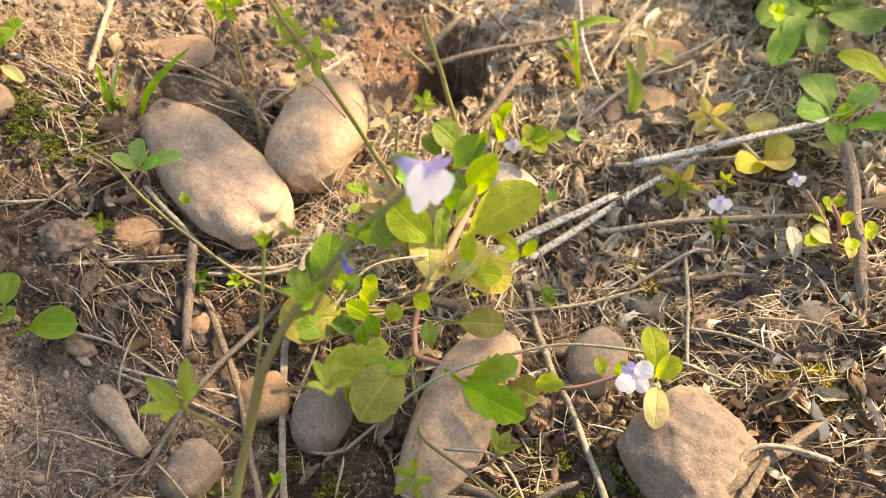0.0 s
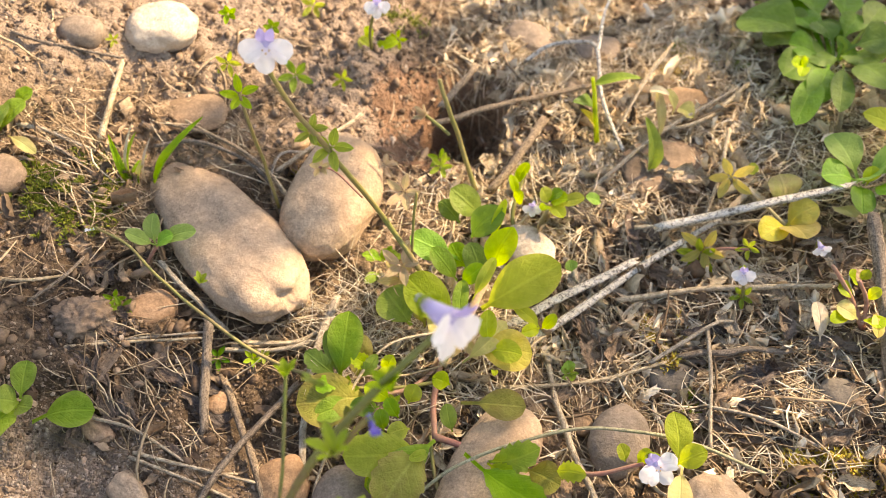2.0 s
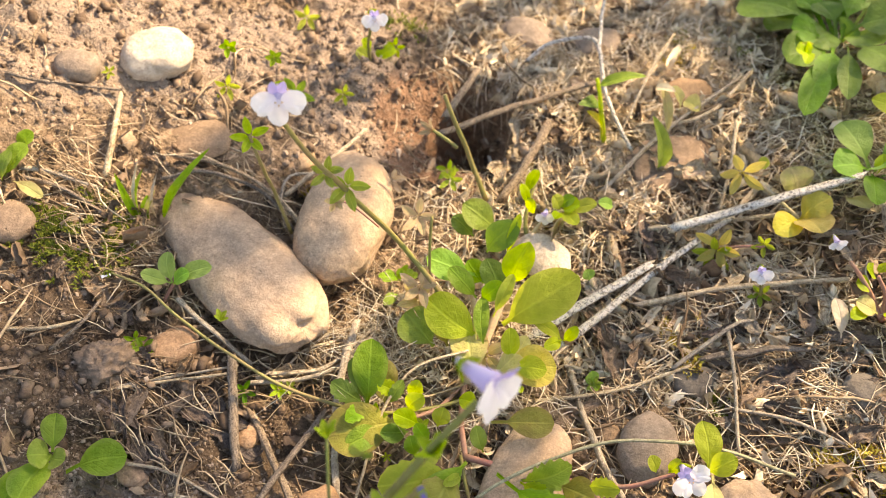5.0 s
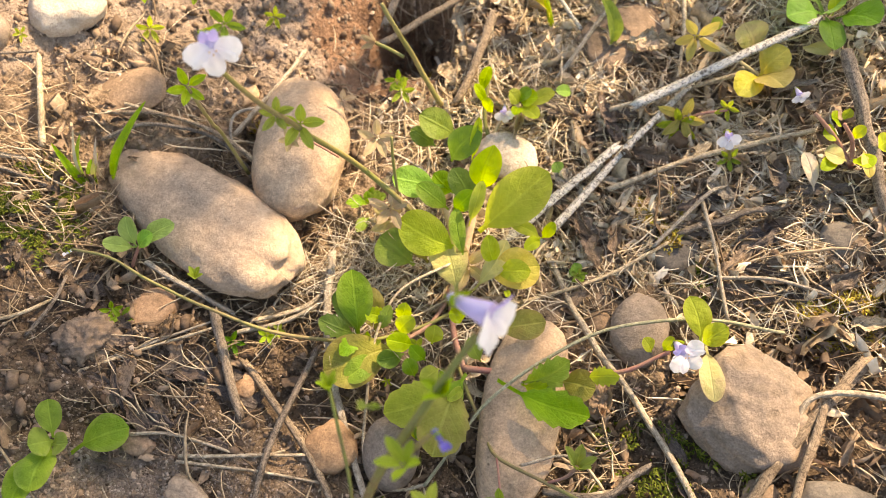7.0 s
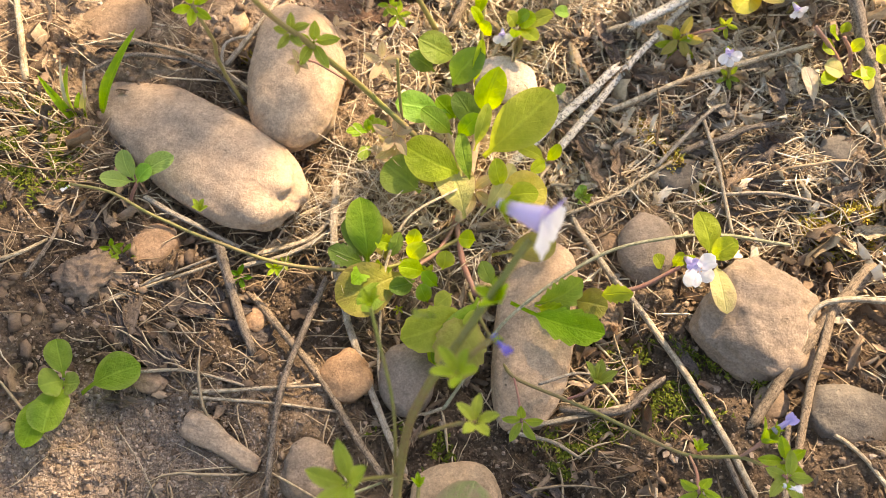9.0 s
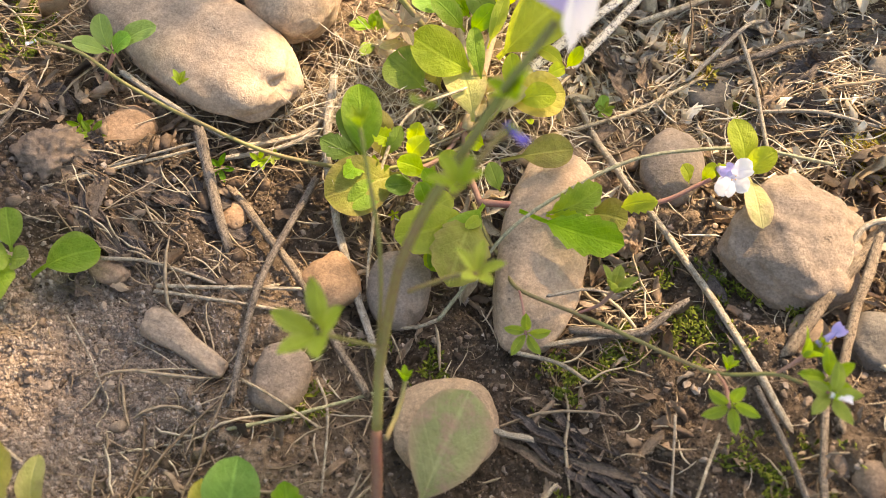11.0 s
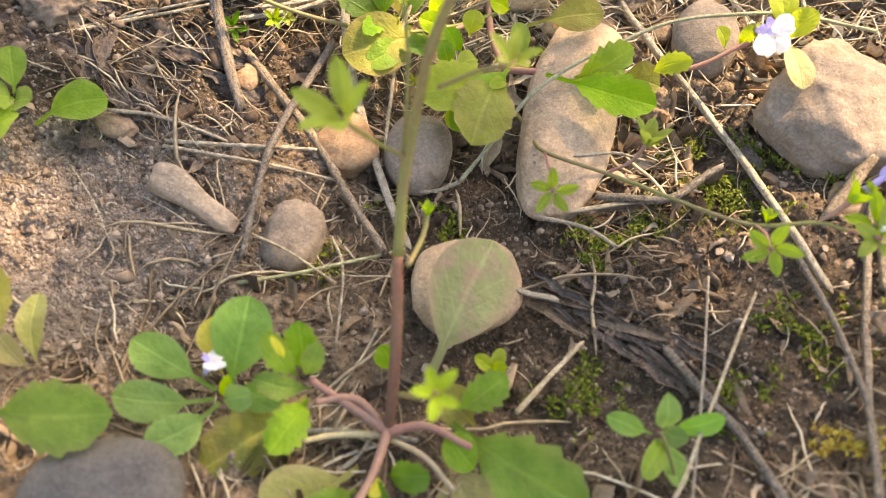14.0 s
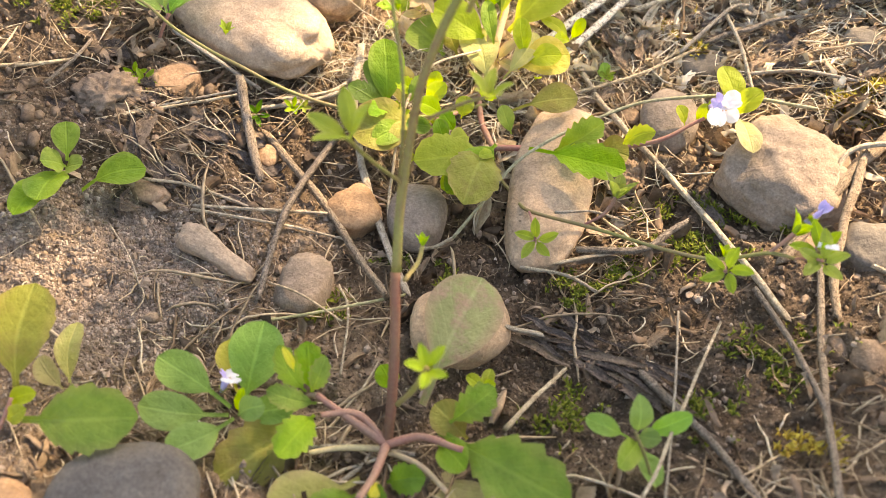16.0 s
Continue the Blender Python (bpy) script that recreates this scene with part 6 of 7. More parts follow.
dead_leaf("tan crumpled grass sheath lying on soil", (223.2, 227.1, 8.7), (233.3, 230.9, 12.3), 3.02, BROWN, 1)
dead_leaf("pale frayed dead grass sheath among straw", (154, 264, -4), (158.6, 248.6, -3.6), 3.23, STRAW, 1.25)
dead_leaf("pale frayed dead grass sheath among straw", (161.5, 270, -3.5), (175.6, 261.3, -1.4), 3.65, STRAW, 0.71)
dead_leaf("tan crumpled grass sheath lying on soil", (139.9, 227.5, -4.2), (151.3, 228.6, -0.9), 4.23, BROWN, 0.95)
dead_leaf("tan crumpled grass sheath lying on soil", (197.6, 256.9, 1.3), (204.5, 250, 2.7), 6.18, STRAW, 0.62)
dead_leaf("tan crumpled grass sheath lying on soil", (233.9, 281.1, 7.6), (237, 273, 8.9), 3.95, STRAW, 0.68)
dead_leaf("tan crumpled grass sheath lying on soil", (219.5, 261.1, 5.4), (217.7, 246.9, 6.8), 6.01, BROWN, 0.8)
dead_leaf("tan crumpled grass sheath lying on soil", (246.2, 268.5, 11.7), (251.9, 261.2, 14.6), 3.83, STRAW, 1.3)
dead_leaf("tan crumpled grass sheath lying on soil", (189.6, 230.6, 1.3), (191.2, 217.8, 3.6), 4.69, BROWN, 1.28)
dead_leaf("pale frayed dead grass sheath among straw", (222.2, 211.6, 10.3), (227.4, 197.9, 13.8), 3.77, BROWN, 1.25)
dead_leaf("pale frayed dead grass sheath among straw", (224.4, 265.8, 6.3), (223.9, 250.4, 8.5), 5.29, STRAW, 1.27)
dead_leaf("tan crumpled grass sheath lying on soil", (155.3, 245.5, -3.7), (169.6, 252, -1.7), 5.3, STRAW, 1.22)
dead_leaf("pale frayed dead grass sheath among straw", (181.8, 266.9, -1.3), (189.1, 253.2, 1.2), 3.18, BROWN, 0.88)
dead_leaf("pale frayed dead grass sheath among straw", (230.5, 207.9, 13.1), (234.9, 210.9, 16), 2.96, STRAW, 1.17)
dead_leaf("pale frayed dead grass sheath among straw", (214.8, 206.6, 9), (219.8, 194.4, 13.9), 4.61, STRAW, 0.99)
dead_leaf("tan crumpled grass sheath lying on soil", (244.8, 241.6, 13.6), (245.6, 232.8, 16), 4.65, BROWN, 0.93)
dead_leaf("pale frayed dead grass sheath among straw", (165.2, 252.6, -2.9), (162.8, 240.2, -1.4), 5.39, BROWN, 1.09)
strips = random.Random(12)
for k in range(34):
    along, aside = strips.random(), strips.gauss(0, 3.2)
    mx, my = 102.4 + 28.7 * along + 0.7 * aside, 151.8 + -26.9 * along + 0.7 * aside
    way, half = strips.gauss(-0.75, 0.22), strips.uniform(5, 13)
    ax, ay, bx, by = mx - half * math.cos(way), my - half * math.sin(way), mx + half * math.cos(way), my + half * math.sin(way)
    dead_leaf("blackish rotten leaf strip matted on damp soil", (ax, ay, floor_at(ax, ay) + strips.uniform(0.5, 2.5)), (bx, by, floor_at(bx, by) + strips.uniform(0.5, 2.5)), strips.uniform(0.8, 2.3), strips.choice((BARK, BARK, BROWN)), strips.uniform(0.5, 1.2))
dead_leaf("dark rotten fibrous sheath on soil", (103.3, 153.1, 4.9), (114.1, 142, 9.2), 2.67, BARK)
dead_leaf("dark rotten fibrous sheath on soil", (110.1, 142.6, 6.8), (120, 134, 10.9), 3.06, BARK)
dead_leaf("dark rotten fibrous sheath on soil", (120.1, 129.4, 11.9), (127.7, 117.6, 18.8), 3.95, BARK)
dead_leaf("dark rotten fibrous sheath on soil", (113.2, 152.4, 4), (119.9, 140.4, 7.6), 3.81, BARK)
dead_leaf("dark rotten fibrous sheath on soil", (123.7, 133.4, 10.8), (130.6, 126.3, 15.7), 3.05, BARK)
dead_leaf("rotten brown leaf sheath on soil", (128.7, 120.6, 17.2), (136.7, 107.4, 24.1), 2.52, BROWN)
dead_leaf("rotten brown leaf sheath on soil", (135.2, 103.4, 24.3), (139.6, 93.4, 31), 1.94, BROWN)
dead_leaf("dark rotten leaf sheath beside stones", (0.7, 230.9, 7.2), (10.6, 218.3, 4.7), 3.08, BARK)
dead_leaf("dark rotten leaf sheath beside stones", (13.4, 212.9, 4.9), (20.9, 203.3, 4.5), 2.19, BARK)
dead_leaf("dark rotten leaf sheath beside seedling", (4.9, 253.5, 6.6), (8.5, 268.8, 7.6), 3.2, BARK)
dead_leaf("dark rotten leaf sheath beside seedling", (6.1, 275.8, 9.2), (10.4, 288.1, 9.9), 2.7, BARK)
dead_leaf("dark curled grass sheath on soil", (186.3, 251.4, -0.3), (207.9, 253.3, 1.8), 4.7, BARK)
dead_leaf("dark curled grass sheath on soil", (223, 248.1, 6.1), (239.4, 242.3, 12.4), 3.79, BARK)
dead_leaf("brown curled grass sheath on soil", (182.3, 244, -1.9), (203.2, 241.7, 3.1), 5.23, BROWN)
dead_leaf("brown curled grass sheath on soil", (208.9, 240, 3.5), (226.6, 235.7, 7.8), 4.23, BROWN)
dead_leaf("grey crumpled dead leaf mulch", (25.4, 230.5, 2.9), (34.9, 213.7, -0.3), 4.18, BARK)
dead_leaf("grey crumpled dead leaf mulch", (34.9, 210.6, 1.1), (34.8, 204.3, 2.1), 3.15, BARK)
dead_leaf("brown crumpled dead grass mulch", (145.7, 270.5, -5.2), (156.7, 247.9, -2.9), 6.6, BROWN)
dead_leaf("brown crumpled dead grass mulch", (160.6, 247.5, -4), (163, 234.1, -3.5), 4.96, BROWN)
dead_leaf("tan crumpled dead grass mulch", (142.7, 304.7, -4.4), (163.4, 293, -3.7), 6.11, BROWN)
dead_leaf("tan crumpled dead grass mulch", (151.4, 292.9, -4.8), (161.2, 291, -3.1), 7.61, BROWN)
dead_leaf("tan crumpled dead grass mulch", (170.9, 291.6, -3), (186, 286.7, -2.1), 6.5, BROWN)
dead_leaf("tan fibrous dead grass clump", (132.7, 353, -4.8), (129.7, 332.3, -3.9), 5.36, STRAW)
dead_leaf("tan fibrous dead grass clump", (130.4, 332, -3.7), (130.3, 322.7, -3.7), 8.27, STRAW)
dead_leaf("tan fibrous dead grass clump", (124.1, 324, -4.3), (120.6, 315.3, -3), 8.44, STRAW)
dead_leaf("tan fibrous dead grass clump", (165.8, 345.4, -5.2), (187.5, 324.4, -3.3), 9.77, STRAW)
dead_leaf("tan fibrous dead grass clump", (178.8, 323.9, -3), (188.8, 318.8, -2.9), 9.09, STRAW)
dead_leaf("tan fibrous dead grass clump", (187.1, 317.6, -1.9), (202.5, 312.7, 0), 8.7, STRAW)
dead_leaf("grey fibrous dead grass strip", (117.5, 169.1, 0.5), (133.5, 167.1, 2.9), 3.15, BROWN)
dead_leaf("grey fibrous dead grass strip", (137.2, 168.4, 1.5), (146.8, 167, 3.2), 2.41, BROWN)
dead_leaf("brown fibrous dead grass strip", (10.4, 300.3, 11.9), (32.9, 289.8, 5.4), 2.72, BROWN)
dead_leaf("brown fibrous dead grass strip", (42.3, 286.5, 2.6), (56.6, 274.9, -1.4), 3.76, BROWN)
dead_leaf("brown dead grass clump on soil", (-17, 273.6, 16), (-0.8, 272.5, 10.9), 3.62, BROWN)
dead_leaf("brown dead grass clump on soil", (7.3, 280, 10.1), (20, 283.4, 7), 2.86, BROWN)
dead_leaf("pale dead grass bundle by stone", (39.8, 238.5, 0), (60.9, 243, -3), 4.27, STRAW)
dead_leaf("pale dead grass bundle by stone", (59.1, 239.9, -3.4), (72.6, 246.8, -3.4), 4.35, STRAW)
dead_leaf("brown dead grass mulch on soil", (216.8, 219.8, 8.2), (202.3, 226, 3.3), 6.3, BROWN)
dead_leaf("brown dead grass mulch on soil", (205.9, 228.2, 3.9), (195, 229.3, 1.7), 4.58, BROWN)
dead_leaf("brown rotten mulch beside stones", (158.8, 187.6, 0), (164.9, 171.3, 5.1), 3.96, BARK)
dead_leaf("brown rotten mulch beside stones", (161.6, 168.5, 4.8), (166.5, 150.8, 9.7), 4.88, BARK)
dead_leaf("bleached white leaf scrap on straw", (150.6, 366.5, -6.8), (159, 360.9, -5.3), 3.76, DRYLEAF)
dead_leaf("dark curled dead leaf among straw", (173, 299.3, -2.8), (173.8, 278, -1.7), 5.07, BARK)
dead_leaf("pale crumpled dead leaf among straw", (198.4, 308.6, -0.4), (190.5, 316.5, -0.7), 6.05, DRYLEAF)
dead_leaf("small curled brown leaf on soil", (138.3, 141.4, 10), (130.2, 136.5, 12), 2.38, BROWN)
dead_leaf("brown crumpled leaf on dark soil", (7, 226.8, 6.2), (16.7, 212.7, 5.3), 4.44, BROWN)
dead_leaf("grey crumpled leaf beside stalk", (19.5, 227, 3.6), (39.2, 222.5, 1.2), 6.22, BARK)
dead_leaf("dark curled leaf sheath on soil", (-9.9, 260.8, 12.6), (3, 255.6, 9.8), 6.01, BARK)
dead_leaf("dark rotten leaf on rough soil", (-26.3, 239.4, 15.5), (-10.1, 229.3, 11.5), 6.18, BARK)
dead_leaf("brown curled leaf sheath on soil", (-15.8, 269.8, 15.5), (-5.9, 258.8, 12.3), 5.3, BROWN)
dead_leaf("brown crumpled leaf among straw", (151.9, 260.9, -4.3), (159, 245, -2.6), 6.84, BROWN)
dead_leaf("brown crumpled leaf among straw", (188.6, 266.5, -0.6), (177.7, 276, -1.2), 7.75, BROWN)
dead_leaf("dark crumpled leaf among straw", (199.9, 232.9, 2.8), (214.7, 235.8, 6.7), 7.89, BARK)
dead_leaf("brown curled leaf among straw", (187.7, 228.6, 0.9), (199.1, 216.5, 5), 6.54, BROWN)
dead_leaf("brown curled leaf among straw", (214.5, 211.6, 8), (230.2, 215.5, 12.8), 7.59, BROWN)
dead_leaf("rough brown dead leaf on soil", (206.8, 232.9, 4.2), (192.7, 222.9, 3.2), 7.72, BROWN)
dead_leaf("dark dead leaf on soil heap", (212.4, 217.1, 6.9), (199.9, 225.8, 4.3), 6.18, BARK)

stick("pale dry branch leaning on the dark grey stone", [(-22.3, 106.9, 27.0), (-9.6, 111.2, 31.0), (-2.4, 113.8, 32.0)], 1.3, STRAW)
stick("hair-thin straw lying across the dark grey stone", [(-3.6, 113.9, 31.5), (13.0, 111.9, 32.0), (29.9, 107.0, 25.0)], 0.3, STRAW)
stick("pale dry stalk under the near plant", [(31.6, 96.9, 22.0), (47.0, 101.1, 21.0), (61.2, 106.7, 20.0)], 0.75, STRAW)
stick("pale dry stalk under the near plant", [(23.0, 97.3, 21.0), (31.7, 102.4, 20.0), (38.9, 106.4, 18.0)], 0.85, STRAW)
stick("thick brown root beside the near plant", [(56.5, 101.0, 16.0), (70.2, 100.2, 17.0), (84.2, 101.0, 17.0), (96.1, 98.0, 18.0), (101.7, 93.6, 18.0)], 1.3, TWIG, wobble=0.12)
stick("thin brown stalk on damp soil", [(102.8, 93.3, 19.0), (127.0, 90.4, 20.0), (153.2, 90.1, 20.0)], 0.6, TWIG)
stick("split dry stalk under the near plant", [(46.6, 123.4, 15.0), (58.3, 121.3, 16.0), (69.7, 118.0, 16.0)], 0.8, STRAW)
stick("short straw under the near plant", [(51.4, 113.2, 17.0), (57.8, 116.9, 17.0), (60.9, 120.9, 16.0)], 0.6, STRAW)

def mulch(label, count, box, way, lengths, widths, materials, seed):
    """Crumpled dead leaves strewn over a patch of soil."""
    rnd = random.Random(seed)
    for _ in range(count):
        mx, my, turn, half = rnd.uniform(box[0], box[1]), rnd.uniform(box[2], box[3]), rnd.gauss(way, 0.7), 0.5 * rnd.uniform(*lengths)
        ax, ay, bx, by = mx - half * math.cos(turn), my - half * math.sin(turn), mx + half * math.cos(turn), my + half * math.sin(turn)
        dead_leaf(label, (ax, ay, floor_at(ax, ay) + rnd.uniform(0.5, 2.0)), (bx, by, floor_at(bx, by) + rnd.uniform(0.5, 3.0)), rnd.uniform(*widths), rnd.choice(materials), rnd.uniform(0.6, 1.3))


mulch("dark grey crumpled dead leaf on damp soil", 30, (-2, 46, 200, 244), -0.9, (8, 18), (2.5, 5.5), (BARK, BARK, BROWN), 31)
mulch("brown crumpled dead leaf among straw", 24, (186, 236, 204, 250), -0.4, (8, 16), (3.0, 6.0), (BROWN, BROWN, BARK), 32)
mulch("small dark rotten leaf scrap by moss", 14, (-38, -4, 255, 300), -0.5, (7, 14), (1.8, 3.6), (BARK, BROWN), 33)
mulch("tan curled dead leaf beside the stalks", 14, (150, 185, 225, 270), -0.8, (7, 15), (2.0, 4.5), (STRAW, BROWN), 34)

# ---- loose cover: dead grass, leaf scraps, crumbs, moss and root fibres ----
rng = np.random.default_rng(7)


def stuff(name, verts, faces, material, label, category, smooth=True):
    mesh = bpy.data.meshes.new(name)
    mesh.from_pydata((np.asarray(verts) * MM).tolist(), [], faces)
    mesh.polygons.foreach_set("use_smooth", np.full(len(faces), smooth))
    mesh.materials.append(material)
    tagged(new(name, mesh), label, category, kind="stuff")


def clear_of_rocks(x, y):
    ok = np.ones(len(x), bool)
    for cx, cy, a, b, turn in ROCKS:
        dx, dy = x - cx, y - cy
        u, v = dx * math.cos(turn) + dy * math.sin(turn), dy * math.cos(turn) - dx * math.sin(turn)
        ok &= (u / (a * 1.02)) ** 2 + (v / (b * 1.02)) ** 2 > 1
    return ok


def strewn(count, weight, box):
    """Places for loose pieces, thicker where weight(x, y) is high, clear of the stones."""
    xs, ys, found = [], [], 0
    while found < count:
        x, y = rng.uniform(box[0], box[1], 8000), rng.uniform(box[2], box[3], 8000)
        ok = (rng.random(8000) < weight(x, y)) & clear_of_rocks(x, y)
        xs.append(x[ok])
        ys.append(y[ok])
        found += int(ok.sum())
    return np.concatenate(xs)[:count], np.concatenate(ys)[:count]


def strands(count, weight, length, radius, rise, curl, box=(-85, 335, 70, 500), lift=1.0, aim=None):
    """Thin three-sided bent strands that lie on the ground."""
    steps = 7
    cx, cy = (a[:, None] for a in strewn(count, weight, box))
    one = (count, 1)
    ln = rng.uniform(*length, one) * rng.uniform(0.5, 1.0, one)
    rad = rng.uniform(*radius, one)
    head = rng.normal(*aim, one) if aim else rng.uniform(0, math.tau, one)
    s = np.linspace(-0.5, 0.5, steps)[None]
    ang = head + rng.normal(0, curl, one) * s * 2 + np.cumsum(rng.normal(0, 0.16, (count, steps)), 1)
    px = cx + np.cumsum(np.cos(ang), 1) * ln / steps - np.cos(head) * ln * 0.5
    py = cy + np.cumsum(np.sin(ang), 1) * ln / steps - np.sin(head) * ln * 0.5
    gz = smooth_ground(px, py)
    z = np.maximum(rough_ground(px, py), gz - 3) * 0.5 + gz * 0.5 + rng.uniform(0.0, 1.6, one) * lift + rng.normal(0, rise, one) * s * ln + (0.25 - s * s) * rng.uniform(-0.1, 0.25, one) * ln + 0.3
    r = rad * (1 - 0.7 * np.abs(s * 2) ** 3)
    sx, sy = -np.sin(ang) * r, np.cos(ang) * r
    verts = np.stack([np.stack([px + sx, py + sy, z], -1), np.stack([px - sx, py - sy, z], -1), np.stack([px, py, z + r * 0.9], -1)], 2).reshape(-1, 3)
    quads = np.array([(o + i, o + j, o + j + 3, o + i + 3) for o in range(0, 3 * (steps - 1), 3) for i, j in ((0, 1), (1, 2), (2, 0))])
    faces = (quads[None] + (np.arange(count) * steps * 3)[:, None, None]).reshape(-1, 4)
    return verts.tolist(), faces.tolist()


def scraps(count, weight, size, box=(-85, 335, 70, 500)):
    """Small curled scraps of dead leaf."""
    x, y = strewn(count, weight, box)
    one = (count, 1)
    ln = rng.uniform(*size, one)
    wd = np.minimum(2.6, ln * rng.uniform(0.10, 0.36, one))
    c1, c2, c3 = rng.normal(0, 2.2, one), rng.normal(0, 0.7, one), rng.normal(0, 0.35, one)
    along, over = np.repeat(np.arange(6) / 5 - 0.5, 4)[None], np.tile(np.arange(4) / 3 - 0.5, 6)[None]
    w = wd * (0.25 + np.cos(along * 2.7)) * np.repeat(rng.uniform(0.6, 1.1, (count, 6)), 4, 1)
    p = np.stack([along * ln + rng.normal(0, 0.15, (count, 24)), over * w + c3 * np.sin(along * 5) * wd,
                  c1 * over * over * wd * 2 + c2 * along * along * ln + c3 * along * over * ln + rng.normal(0, 0.24, (count, 24))], -1)
    rx, ry, rz = rng.normal(0, 0.5, count), rng.normal(0, 0.5, count), rng.uniform(0, math.tau, count)
    nil, unit = np.zeros(count), np.ones(count)
    turn_x = np.stack([unit, nil, nil, nil, np.cos(rx), -np.sin(rx), nil, np.sin(rx), np.cos(rx)], -1).reshape(-1, 3, 3)
    turn_y = np.stack([np.cos(ry), nil, np.sin(ry), nil, unit, nil, -np.sin(ry), nil, np.cos(ry)], -1).reshape(-1, 3, 3)
    turn_z = np.stack([np.cos(rz), -np.sin(rz), nil, np.sin(rz), np.cos(rz), nil, nil, nil, unit], -1).reshape(-1, 3, 3)
    p = np.einsum("nij,nkj->nki", turn_z @ turn_y @ turn_x, p)
    p = p + np.stack([x, y, smooth_ground(x, y) + rng.uniform(-0.3, 2.0, count)], -1)[:, None]
    quads = np.array([(o, o + 1, o + 5, o + 4) for i in range(5) for o in range(4 * i, 4 * i + 3)])
    faces = (quads[None] + (np.arange(count) * 24)[:, None, None]).reshape(-1, 4)
    return p.reshape(-1, 3).tolist(), faces.tolist()


def crumbs(count, weight, size, box=(-85, 335, 70, 500)):
    """Rough grains and crumbs of soil."""
    probe = bmesh.new()
    bmesh.ops.create_icosphere(probe, subdivisions=1, radius=1.0)
    ball = np.array([v.co[:] for v in probe.verts])
    tris = np.array([[v.index for v in f.verts] for f in probe.faces])
    probe.free()
    x, y = rng.uniform(box[0], box[1], count * 12), rng.uniform(box[2], box[3], count * 12)
    ok = np.flatnonzero(rng.random(len(x)) < weight(x, y))[:count]
    x, y = x[ok], y[ok]
    r = size[0] + (size[1] - size[0]) * rng.random(len(x)) ** 5
    z = rough_ground(x, y) + r * 0.25
    p = ball[None] * r[:, None, None] * rng.uniform(0.6, 1.2, (len(x), 1, 3)) * rng.uniform(0.5, 1.25, (len(x), len(ball), 1))
    p = p + np.stack([x, y, z], -1)[:, None]
    f = tris[None] + (np.arange(len(x)) * len(ball))[:, None, None]
    return p.reshape(-1, 3), f.reshape(-1, 3).tolist()


def tufts(patches, count, high):
    """Moss: many tiny upright blades in patches (x, y, radius)."""
    verts, faces = [], []
    for px, py, rad in patches:
        rad = rad * 1.5
        n = int(0.42 * count * (rad / 10) ** 2)
        a, d = rng.uniform(0, math.tau, n), rad * np.sqrt(rng.random(n)) * rng.uniform(0.5, 1.15, n)
        x, y = px + np.cos(a) * d, py + np.sin(a) * d * 0.8
        keep = value_noise(x / 4, y / 4, 31) > 0.0
        z = np.maximum(rough_ground(x, y), smooth_ground(x, y) - 1) + 0.6
        for cx, cy, cz in zip(x[keep], y[keep], z[keep]):
            h, w = rng.uniform(0.5, 1.0) * high, rng.uniform(0.18, 0.38)
            for _ in range(3):
                q = rng.uniform(0, math.tau)
                lean = np.array([math.cos(q), math.sin(q), 0])
                across = np.array([-math.sin(q), math.cos(q), 0])
                root = np.array([cx, cy, cz])
                midp, top = root + lean * h * 0.3 + (0, 0, h * 0.6), root + lean * h * rng.uniform(0.5, 0.9) + (0, 0, h * rng.uniform(0.6, 1.0))
                b = len(verts)
                verts += [root - across * w * 0.5, root + across * w * 0.5, midp + across * w, midp - across * w, top]
                faces += [(b, b + 1, b + 2, b + 3), (b + 3, b + 2, b + 4)]
    return verts, faces


def bare(x, y):
    return np.clip(sandiness(x, y), 0, 1)


def grassy(x, y):
    patchy = np.clip(0.55 + 1.3 * value_noise(x / 24, y / 24, 11), 0, 1)
    return patchy * (1 - 0.88 * bare(x, y)) * (0.5 + 0.5 * np.clip((x + 40) / 120, 0.3, 1)) * (1 - 0.97 * redness(x, y)) * (1 - 0.95 * blob(x, y, *HOLE, 18, 22)) * (1 - 0.94 * soil_darkness(x, y))


def rotten(x, y):
    return np.clip(0.40 + 0.25 * np.clip((60 - x) / 40, 0, 1) * np.clip((280 - y) / 40, 0, 1) + 1.4 * value_noise(x / 20, y / 20, 17), 0, 1) * (1 - bare(x, y)) ** 2 * (1 - 0.95 * redness(x, y))


v, f = strands(11500, grassy, (6, 30), (0.08, 0.31), 0.12, 0.38)
stuff("dead_grass_litter", v, f, LITTER, "tangled dry tan and brown grass strands lying on soil", "dead grass")
v, f = strands(850, grassy, (20, 55), (0.28, 0.6), 0.07, 0.22, lift=2.0)
stuff("coarse_straw_litter", v, f, LITTER, "coarser bleached straw pieces lying across the soil", "dead grass")
v, f = strands(3500, lambda x, y: (0.15 + 0.5 * rotten(x, y)) * (1 - 0.5 * soil_darkness(x, y)), (3, 11), (0.08, 0.24), 0.25, 0.9)
stuff("fine_rootlet_litter", v, f, LITTER, "short fine dry rootlets and grass bits on soil", "dead grass")
# Real pale straw, laid thicker here to lighten the hazy far right.
def dry(x, y):
    return grassy(x, y) * np.clip((x - 80) / 50, 0, 1) * np.clip((y - 165) / 90, 0, 1)


